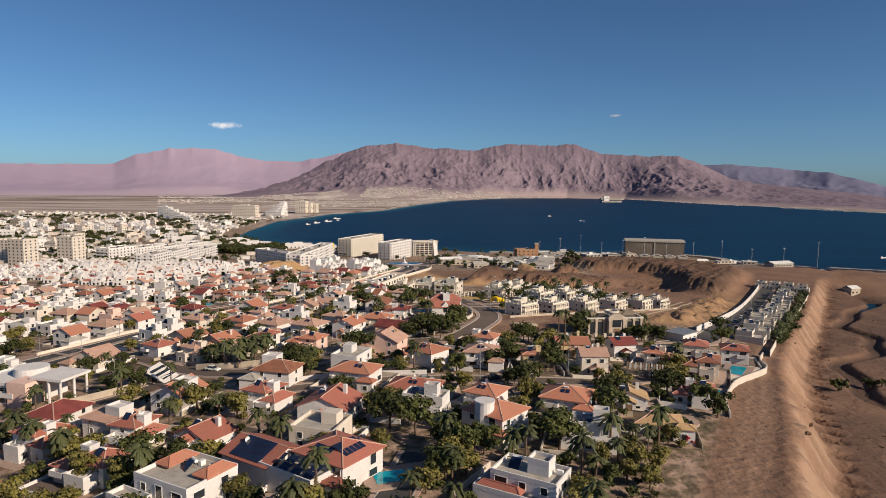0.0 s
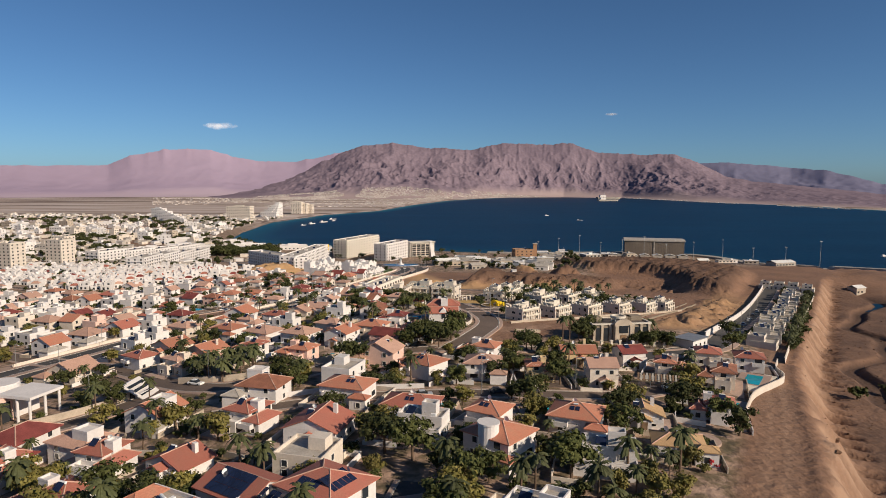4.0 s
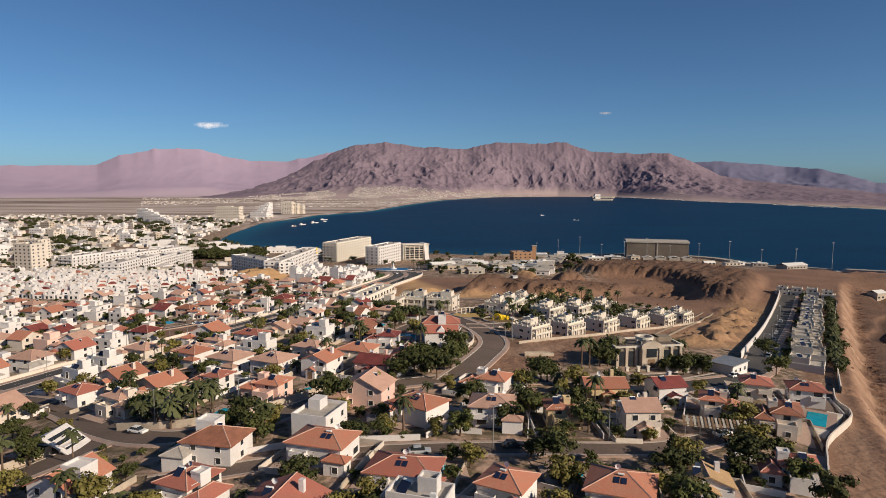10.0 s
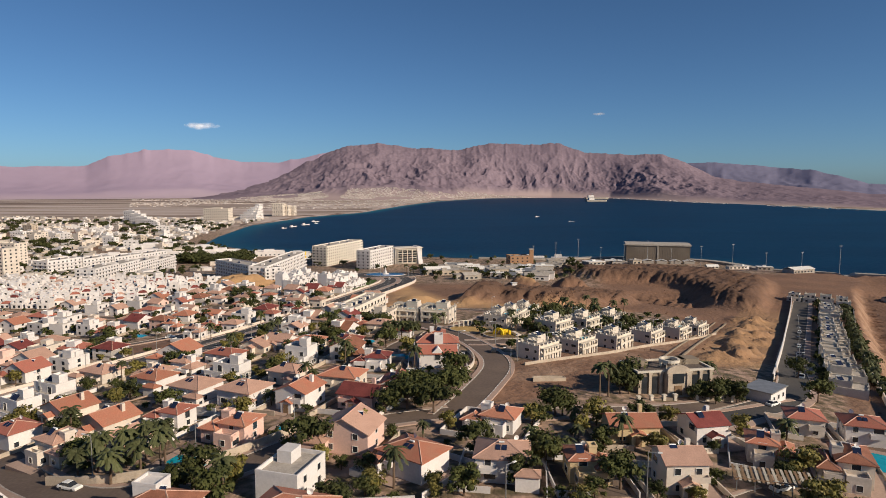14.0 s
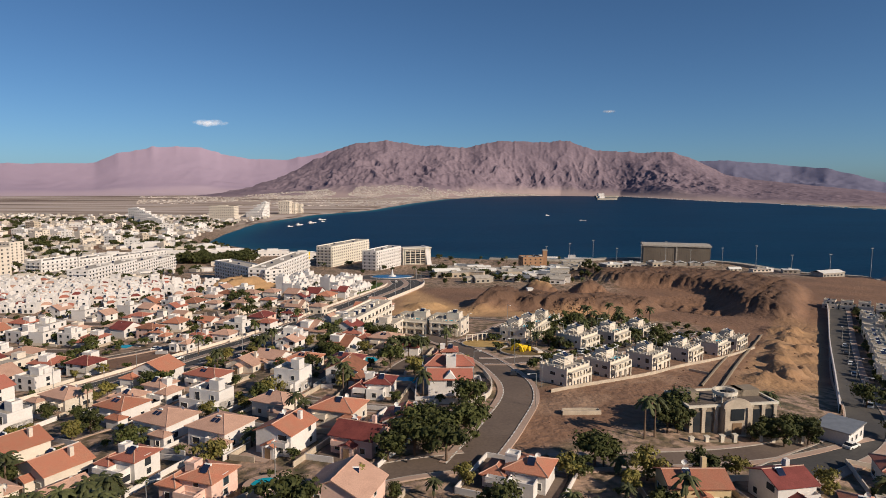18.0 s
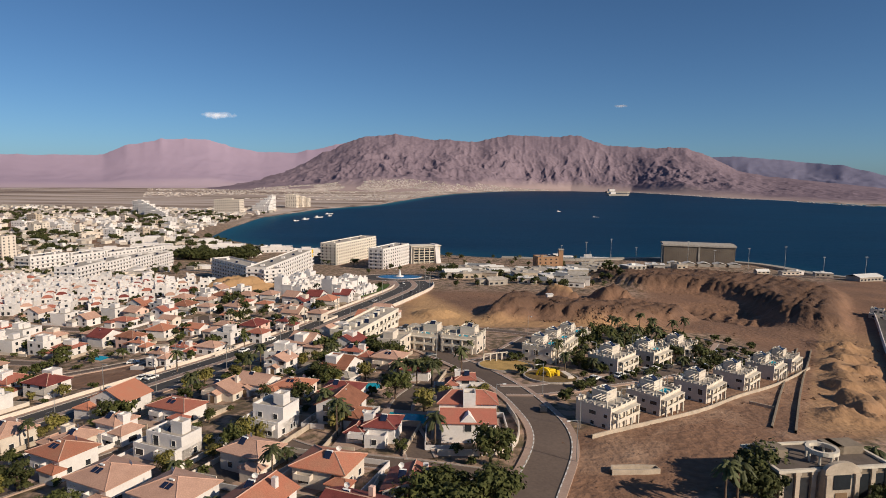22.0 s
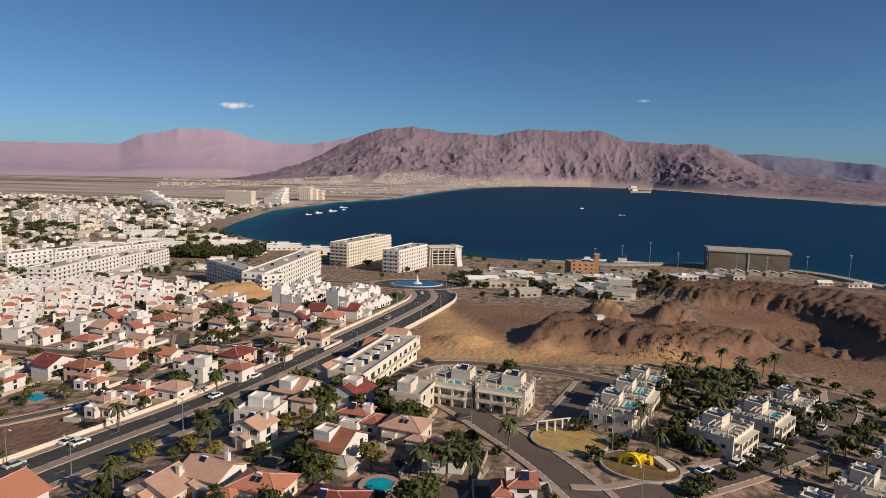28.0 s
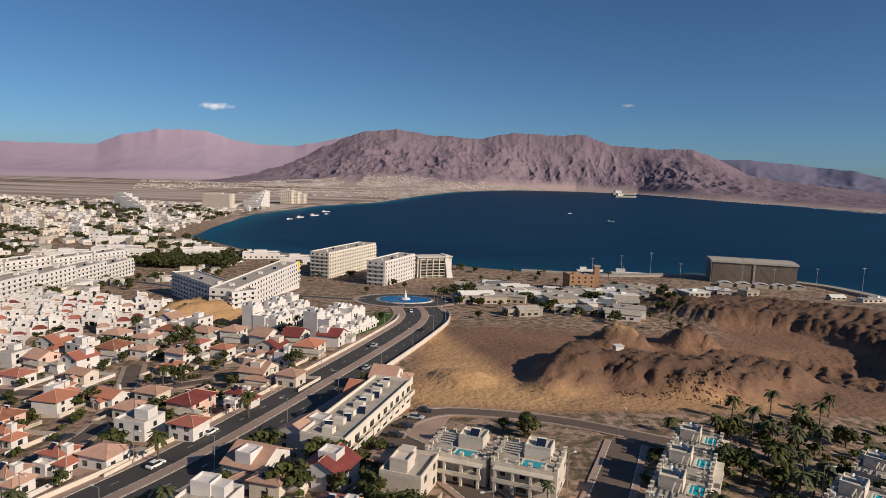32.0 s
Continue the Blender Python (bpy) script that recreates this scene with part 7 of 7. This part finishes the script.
tree(20.2, 152.8, 1, 1)
tree(5.8, 127.8, 2, 1)
tree(3.8, 219.0, 1, 1.15)
tree(-7.8, 219.4, 1, 1.05)
tree(-2.0, 214.3, 1, 1.05)
tree(-16.4, 191.5, 3, 1.2)
tree(-24.9, 186.0, 1, 1.2)
tree(-41.7, 174.8, 1, 1.05)
palm_tree(-35.9, 169.2, 1, 1)
palm_tree(-58.8, 178.1, 0, 1.2)
palm_tree(-54.8, 181.2, 0, 1.2)
palm_tree(-51.7, 184.6, 1, 1)
palm_tree(-60.7, 189.7, 0, 1.1)
palm_tree(-58.4, 195.4, 0, 1)
palm_tree(-65.4, 185.0, 0, 1.1)
tree(28.8, 206.5, 1, .9)
tree(50.5, 231.5, 1, 1.05)
tree(70, 225, 0, 0.9)
tree(75, 227, 1, 0.85)
tree(66, 223.5, 2, 0.9)
tree(80, 229, 0, 0.9)
tree(48, 226, 1, 0.95)
palm_tree(41.6, 221.9, 2, 1)
tree(14.3, 171.0, 0, 1)
tree(19.8, 178.9, 1, 1)
tree(78.3, 224.7, 0, 1)
tree(104.6, 232.4, 1, 1)
tree(116.2, 260.8, 1, 1)
tree(-6.5, 209.8, 1, 1.15)
tree(-0.5, 207.5, 1, 1.15)
tree(-11.4, 207.7, 0, 1.05)
tree(-3.5, 220.1, 1, 1.05)
tree(27.1, 206.3, 1, 1)
palm_tree(44.2, 223.2, 2, 1)
tree(53.2, 234.0, 1, 1.2)
palm_tree(72.7, 237.9, 1, 1)
palm_tree(77.1, 238.9, 1, 1)
palm_tree(67.1, 233.3, 0, 1)
tree(-26.7, 327.0, 0, 1)
tree(-20.1, 320.5, 1, 1)
tree(-81.7, 235.1, 0, 1)
palm_tree(-30.3, 263.0, 1, 1)
palm_tree(-25.6, 256.3, 0, 1)
tree(-66.9, 438.9, 1, 1)
palm_tree(-14.0, 292.4, 1, 1)
tree(-15.8, 277.9, 1, 1.1)
tree(-8.2, 297.8, 1, 1)
palm_tree(-5.5, 245.2, 1, 1)
tree(5.0, 238.6, 1, 1.05)
tree(7.2, 241.0, 0, 1)
tree(-44.4, 336.3, 1, 1)
tree(-27.3, 333.1, 0, 1)
palm_tree(-11.0, 291.0, 1, 1)
palm_tree(-16.1, 290.8, 1, 1)
palm_tree(-6.9, 288.9, 1, 1)
palm_tree(-38.8, 317.6, 1, 1)
tree(-39.1, 310.7, 1, 1)
tree(-39.0, 296.0, 0, 1.1)
tree(-41.6, 349.6, 0, 1)
tree(-36.9, 349.1, 0, 1)
palm_tree(1.6, 308.4, 1, 1)
palm_tree(69.9, 396.0, 1, 1)
palm_tree(68.0, 380.6, 2, 1)
palm_tree(69.2, 374.4, 1, 1)
palm_tree(84.0, 401.8, 2, 1)
palm_tree(73.4, 369.9, 1, 1)
palm_tree(84.6, 387.5, 2, 1)
palm_tree(81.8, 373.3, 1, 1)
palm_tree(98.4, 400.7, 1, 1)
palm_tree(56.2, 347.3, 2, 1)
palm_tree(56.2, 337.9, 1, 1)
palm_tree(107.8, 411.7, 1, 1)
tree(51.4, 350.8, 1, 1)
tree(38.7, 317.7, 0, 1)
tree(87.7, 344.4, 1, 1)
tree(-124.4, 488.1, 1, 1)
tree(-125.3, 475.7, 1, 1)
tree(-93.0, 365.9, 0, 1)
palm_tree(-91.5, 327.9, 1, 1)
tree(-121.3, 408.0, 0, 1)
tree(-13.4, 627.0, 1, 1.05)
tree(-5.2, 650.2, 0, 1.2)
palm_tree(-19.0, 606.6, 2, 1)
palm_tree(-66.9, 386.2, 1, 1)
palm_tree(-78.2, 356.3, 1, 1)
tree(-101.9, 426.1, 1, 1)
tree(-109.8, 455.7, 1, 1)
tree(3.9, 636.7, 1, 1.4)
tree(-4.1, 619.4, 1, 1.2)
palm_tree(-71.1, 734.6, 2, 1)
palm_tree(-65.0, 769.5, 2, 1)
tree(-1.3, 257.2, 2, 1)
palm_tree(-62.9, 324.5, 1, 1)
rnd = random.Random(21)
made = 0
while made < 2900:
    y = 80 + 440 * rnd.random() ** 1.15
    x = rnd.uniform(-0.78 * y - 30, min(100, 62 + 0.62 * (y - 105)))
    pick, size = rnd.random(), rnd.uniform(0.5, 1.02)
    made += 1
    if town_share(x, y) < 0.9 or (x > 8 and y > 205) or bank(x, y) > -20 or not clear(x, y, 0.0 if y < 300 else 0.4, 0.4):
        continue
    if pick < 0.36:
        tree(x, y, rnd.choice((0, 1, 2, 3, 3, 4, 4)), size * 0.95)
    elif pick < 0.50:
        palm_tree(x, y, rnd.choice((0, 1, 2, 3)), size)
    else:
        bush(x, y, 0 if pick < 0.85 else 1 if pick < 0.97 else 2, size)
for k in range(110):
    x, y = rnd.uniform(-278, -196), rnd.uniform(742, 786)
    tree(x, y, rnd.choice((0, 1)), rnd.uniform(1.1, 1.6))
for k in range(1100):
    y = rnd.uniform(560, 1500)
    x = rnd.uniform(-0.72 * y - 20, -190 - max(0, y - 800) * 0.25)
    if float(off_shore(x, y)[0]) < -25 and grain(np.float64(x / 60), np.float64(y / 60)) > 0.42 and clear(x, y, -2, 0.3):
        WOODS.append((FAR_TREES[2] if y < 800 else FAR_BUSH, x, y, rnd.uniform(0.8, 1.3) * (1 if y < 800 else 2.6)))
for k in range(70):
    x, y = rnd.uniform(-160, 160), rnd.uniform(520, 800)
    if float(off_shore(x, y)[0]) < -15 and town_share(x, y) > 0.6 and clear(x, y, 1.0, 0.5):
        (tree if rnd.random() < 0.6 else palm_tree)(x, y, rnd.choice((0, 1, 2)), 0.9)
for k in range(190):
    k = k / 2.7
    x, y = 118 + 0.53 * 3.6 * k + 0.85 * 18.5 + rnd.uniform(-2, 1), 256 + 0.85 * 3.6 * k - 0.53 * 18.5 + rnd.uniform(-2, 1)
    bush(x, y, rnd.choice((0, 0, 1)), rnd.uniform(0.4, 0.85))
    back = rnd.choice((-1, 1, 2, 13, 14, 15)) + rnd.uniform(-1.5, 1.5)
    bush(x - 0.85 * back, y + 0.53 * back, 0, rnd.uniform(0.7, 1.2))
    if rnd.random() < 0.2:
        palm_tree(x - 0.85 * 1, y + 0.53 * 1, rnd.choice((0, 1, 3)), 0.85)
    if rnd.random() < 0.2:
        tree(x - 0.85 * 14.5, y + 0.53 * 14.5, 2, 0.7)
for k in range(90):
    x, y = rnd.uniform(22, 100), rnd.uniform(300, 392)
    if 258 + 0.95 * (x - 20) < y and y - 0.95 * x < 338 and clear(x, y, -1.0, 0.2):
        (palm_tree if rnd.random() < 0.45 else tree)(x, y, rnd.choice((0, 1, 2)), rnd.uniform(0.6, 0.95))
for k in range(260):
    x, y = rnd.uniform(0, 125), rnd.uniform(565, 700)
    if clear(x, y, -3, 0.3) and float(off_shore(x, y)[0]) < -15 and grain(np.float64(x / 25), np.float64(y / 25)) > 0.45:
        WOODS.append((FAR_TREES[rnd.choice((0, 2, 2))], x, y, rnd.uniform(0.7, 1.2)))
for k in range(200):
    x, y = rnd.uniform(18, 140), rnd.uniform(268, 400)
    if 250 + 0.95 * (x - 20) < y < 350 + 0.95 * (x - 20) and clear(x, y, -1.8, 0.3) and town_share(x, y) > 0.5:
        bush(x, y, rnd.choice((0, 0, 1)), rnd.uniform(0.7, 1.3))
for k in range(36):
    t = rnd.random()
    bush(34 + 100 * t + rnd.uniform(-8, -4), 278 + 105 * t + rnd.uniform(4, 10), rnd.choice((0, 0, 1)), rnd.uniform(0.6, 1.0))
for x, y in ((49.2, 122), (47, 119), (46, 124), (51, 125)):
    bush(x, y, 2 if x == 49.2 else 1, 0.9)


# ---- street furniture and cars ----
LAMP_POLE = Shape().tube(0.11, 0.07, -0.5, 8.5, 7).box(-0.05, -1.6, 8.35, 0.05, 0, 8.47).mesh("pole", METAL)
LAMP_HEAD = Shape().box(-0.16, -2.2, 8.3, 0.16, -1.5, 8.46).mesh("lamp_head", TANK)


def street_lamp(x, y, rot):
    t = thing("street_lamp", x, y, rot, "grey steel street lamp with arm", "street lamp", "street lamps")
    part("pole", LAMP_POLE, None, t)
    part("lamp_head", LAMP_HEAD, None, t)


line = smooth_line(MAIN, 24)
for i, (p, s) in enumerate(zip(line, sides(line))):
    ang = math.degrees(math.atan2(s.y, s.x))
    for off, turn in ((-11.5, 90), (11.5, -90)):
        q = p + s * off
        street_lamp(q.x, q.y, ang + turn)
for x, y in ((21.5, 240), (26, 258), (22, 284), (8, 262), (24, 312), (36, 262), (52, 278), (70, 296), (90, 318), (-46, 185), (-30, 198), (-88, 166), (-64, 182), (10, 160), (34, 166), (-6, 318), (10, 336), (30, 372), (44, 318), (62, 340), (116, 262), (140, 300), (164, 340), (190, 384)):
    street_lamp(x, y, (x * 13) % 360)

CAR_BODY = Shape().add([(-2.1, -0.85, 0.3), (2.1, -0.85, 0.3), (2.1, 0.85, 0.3), (-2.1, 0.85, 0.3), (-2.15, -0.88, 0.62), (2.15, -0.88, 0.6), (2.15, 0.88, 0.6), (-2.15, 0.88, 0.62), (-2.0, -0.82, 0.9), (2.0, -0.8, 0.82), (2.0, 0.8, 0.82), (-2.0, 0.82, 0.9)],
    [(3, 2, 1, 0), (0, 1, 5, 4), (1, 2, 6, 5), (2, 3, 7, 6), (3, 0, 4, 7), (4, 5, 9, 8), (5, 6, 10, 9), (6, 7, 11, 10), (7, 4, 8, 11), (8, 9, 10, 11)])
CAR_CABIN = Shape().add([(-1.7, -0.78, 0.88), (1.0, -0.78, 0.85), (1.0, 0.78, 0.85), (-1.7, 0.78, 0.88), (-1.2, -0.66, 1.4), (0.3, -0.66, 1.42), (0.3, 0.66, 1.42), (-1.2, 0.66, 1.4)],
    [(0, 1, 5, 4), (1, 2, 6, 5), (2, 3, 7, 6), (3, 0, 4, 7)]).mesh("window_glass", GLASS)
WHEEL = Shape().tube(0.32, 0.32, -0.11, 0.11, 12, 0, pose(0, 0, 0, 90, 0, 0)).mesh("wheel", ASPHALT)
CARS = []
for word, colour in (("white", (0.75, 0.75, 0.73)), ("silver", (0.42, 0.43, 0.44)), ("dark", (0.03, 0.03, 0.035)), ("red", (0.30, 0.03, 0.03))):
    paint = material(word + "_car_paint", colour, 0.3, vary=0.05, spec=0.5)
    CARS.append((word, CAR_BODY.mesh("body", paint), Shape().add([(-1.2, -0.66, 1.4), (0.3, -0.66, 1.42), (0.3, 0.66, 1.42), (-1.2, 0.66, 1.4), (-1.1, -0.6, 1.46), (0.2, -0.6, 1.48), (0.2, 0.6, 1.48), (-1.1, 0.6, 1.46)], [(4, 5, 6, 7), (0, 1, 5, 4), (1, 2, 6, 5), (2, 3, 7, 6), (3, 0, 4, 7)]).mesh("car_roof", paint)))


def car(x, y, rot, k):
    word, body, top = CARS[k]
    t = thing("car", x, y, rot, f"{word} parked saloon car on asphalt", "car", "cars", z=ground_z(x, y) + 0.16)
    part("body", body, None, t)
    part("car_roof", top, None, t)
    part("window_glass", CAR_CABIN, None, t)
    for px in (-1.3, 1.3):
        for py in (-0.8, 0.8):
            part("wheel", WHEEL, None, t, at=pose(px, py, 0.32))


line = smooth_line(MAIN, 11)
for i, (off, k) in {12: (-7.5, 0), 15: (-5, 0), 17: (-7.5, 0), 21: (-8, 0), 26: (-5, 1), 29: (5, 2), 33: (-7, 0), 23: (6, 1), 11: (-8.5, 1)}.items():
    if i < len(line):
        s = sides(line)[i]
        q = line[i] + s * off
        car(q.x, q.y, math.degrees(math.atan2(s.y, s.x)) + 90, k)
for x, y, r, k in ((20, 270, 80, 2), (49, 309, 43, 0), (53, 313, 43, 0), (60, 319, 43, 1), (40, 303, 36, 0), (78, 336, 45, 2), (96, 358, 48, 1), (88, 225, 30, 0), (14, 161, 5, 2), (22, 162, 5, 2), (-4, 158, 5, 1), (-27.5, 360, -15, 2), (-25.5, 367, -15, 2), (-23.5, 374, -15, 2), (-21, 381, -15, 1), (-19, 387, -15, 2), (-100, 322, 70, 0), (-8, 328, 30, 2), (60, 172, 20, 0), (-66, 178, -20, 0), (118, 262, 58, 0), (130, 282, 58, 2), (146, 310, 58, 1), (160, 333, 58, 0), (-118, 352, 20, 0), (-112, 378, 70, 2), (-4, 102, 80, 2), (64, 322, 43, 0), (70, 327, 44, 2), (86, 343, 47, 0), (103, 366, 52, 1), (108, 372, 55, 2), (-52, 386, 72, 2), (8, 276, 80, 0), (174, 357, 58, 2), (186, 376, 58, 0)):
    car(x, y, r, k)


# ---- two small clouds ----
CLOUD = bpy.data.materials.new("thin_cloud")
CLOUD.use_nodes = True
cn, cl = CLOUD.node_tree.nodes, CLOUD.node_tree.links
cb = cn["Principled BSDF"]
cb.inputs["Base Color"].default_value, cb.inputs["Roughness"].default_value = (0.9, 0.9, 0.9, 1), 1
ct, cg, ca, cm = cn.new("ShaderNodeTexNoise"), cn.new("ShaderNodeNewGeometry"), cn.new("ShaderNodeAttribute"), cn.new("ShaderNodeMath")
ct.inputs["Scale"].default_value, ct.inputs["Detail"].default_value = 0.018, 6
cl.new(cg.outputs["Position"], ct.inputs["Vector"])
ca.attribute_name, cm.operation = "thick", "SUBTRACT"
cl.new(ca.outputs["Fac"], cm.inputs[0])
cl.new(ct.outputs["Fac"], cm.inputs[1])
cl.new(cm.outputs[0], cb.inputs["Alpha"])
for az, el, wide, high, amount in ((-18.9, 4.75, 190, 46, 1.25), (14.9, 6.0, 70, 20, 1.3)):
    r = 4890
    cx, cy, cz = r * math.sin(radians(az)), r * math.cos(radians(az)), 100 + r * math.tan(radians(el))
    n, rings = 32, 5
    v, f = [(0, 0, 0)], []
    for k in range(1, rings + 1):
        v += [(wide * k / rings * math.cos(2 * math.pi * i / n), 0, high * k / rings * math.sin(2 * math.pi * i / n)) for i in range(n)]
    f += [(0, 1 + i, 1 + (i + 1) % n) for i in range(n)]
    for k in range(rings - 1):
        f += [(1 + k * n + i, 1 + k * n + (i + 1) % n, 1 + (k + 1) * n + (i + 1) % n, 1 + (k + 1) * n + i) for i in range(n)]
    me = Shape().add(v, f).mesh("cloud", CLOUD)
    at = me.attributes.new("thick", "FLOAT", "POINT")
    at.data.foreach_set("value", np.array([amount] + [amount * (1 - k / rings) for k in range(1, rings + 1) for i in range(n)], np.float32))
    ob = tagged(new("cloud", me), "small thin white cloud in clear sky", "cloud", kind="structure")
    ob.matrix_basis = pose(cx, cy, cz, 0, 0, -az)


# ---- loose stones on bare ground: past counting ----
stones = Shape()
rnd = random.Random(61)
count = 0
while count < 2600:
    kind = rnd.random()
    if kind < 0.40:
        x, y = rnd.uniform(5, 200), rnd.uniform(395, 580)
        if abs(float(spoil_heaps(np.float64(x), np.float64(y)))) < 0.8 and rnd.random() < 0.8:
            count += 1
            continue
    elif kind < 0.8:
        y = rnd.uniform(85, 420)
        x = 64 + (y - 105) * 0.62 + rnd.uniform(-4, 85)
    else:
        x, y = rnd.uniform(15, 200), rnd.uniform(205, 420)
    count += 1
    if town_share(x, y) > 0.3:
        continue
    r = 0.12 + 0.75 * rnd.random() ** 4
    m = pose(x, y, ground_z(x, y) - r * 0.2, rnd.uniform(-30, 30), rnd.uniform(-30, 30), rnd.uniform(0, 360))
    a, b, c = r * rnd.uniform(0.8, 1.4), r * rnd.uniform(0.7, 1.2), r * rnd.uniform(0.5, 0.9)
    stones.add([(-a, 0, 0), (0, -b, 0.1 * r), (a, 0.1 * r, 0), (0.1 * r, b, 0), (0.2 * a, 0.1 * b, c), (0, 0, -c)], [(0, 1, 4), (1, 2, 4), (2, 3, 4), (3, 0, 4), (1, 0, 5), (2, 1, 5), (3, 2, 5), (0, 3, 5)], 0, m)
for k in range(420):
    x, y = rnd.uniform(42, 84), rnd.uniform(413, 430)
    if grain(np.float64(x / 9), np.float64(y / 5)) < 0.4:
        continue
    r = rnd.uniform(0.35, 1.0)
    m = pose(x, y, ground_z(x, y) - 0.3 * r, rnd.uniform(-20, 20), rnd.uniform(-20, 20), rnd.uniform(0, 360))
    stones.add([(-r, 0, -0.3), (0, -0.7 * r, -0.3), (r, 0.1, -0.3), (0, 0.8 * r, -0.3), (0.2 * r, 0, rnd.uniform(0.4, 0.9) * r), (-0.4 * r, 0.2 * r, 0.7 * r)], [(0, 1, 5), (1, 4, 5), (1, 2, 4), (2, 3, 4), (3, 5, 4), (3, 0, 5)], 0, m)
ROCK = material("brown_desert_stone", (0.20, 0.115, 0.07), 0.95, vary=0.4, scale=0.3, fine=2.0)
solid("stones", stones, ROCK, 0, 0, 0, "countless brown stones strewn over bare ground", "stones", z=0, kind="stuff")


# ---- far trees and hedges, joined ----
for who, pick in (("far_trees", lambda y: y > 400), ("hedges", lambda y: y <= 400)):
    verts, loops, slots = [], [], []
    for meshes, x, y, size in WOODS:
        if not pick(y):
            continue
        me = meshes[2]
        k = len(me.vertices)
        co = np.empty(3 * k)
        me.vertices.foreach_get("co", co)
        a = (x * 37 + y * 91) % 6.28
        co = co.reshape(-1, 3) * size @ np.array([[math.cos(a), math.sin(a), 0], [-math.sin(a), math.cos(a), 0], [0, 0, 1]]) + np.array([x, y, ground_z(x, y)])
        base = len(verts)
        verts += co.tolist()
        loops += [tuple(base + i for i in p.vertices) for p in me.polygons]
        slots += [p.material_index for p in me.polygons]
    me = bpy.data.meshes.new(who)
    me.from_pydata(verts, [], loops)
    me.materials.append(BARK)
    me.materials.append(LEAF["dark"])
    me.polygons.foreach_set("material_index", slots)
    tagged(new(who, me), "many dark green trees of the distant gardens" if who == "far_trees" else "many dark green shrubs between the villas", "trees" if who == "far_trees" else "shrubs", kind="stuff")
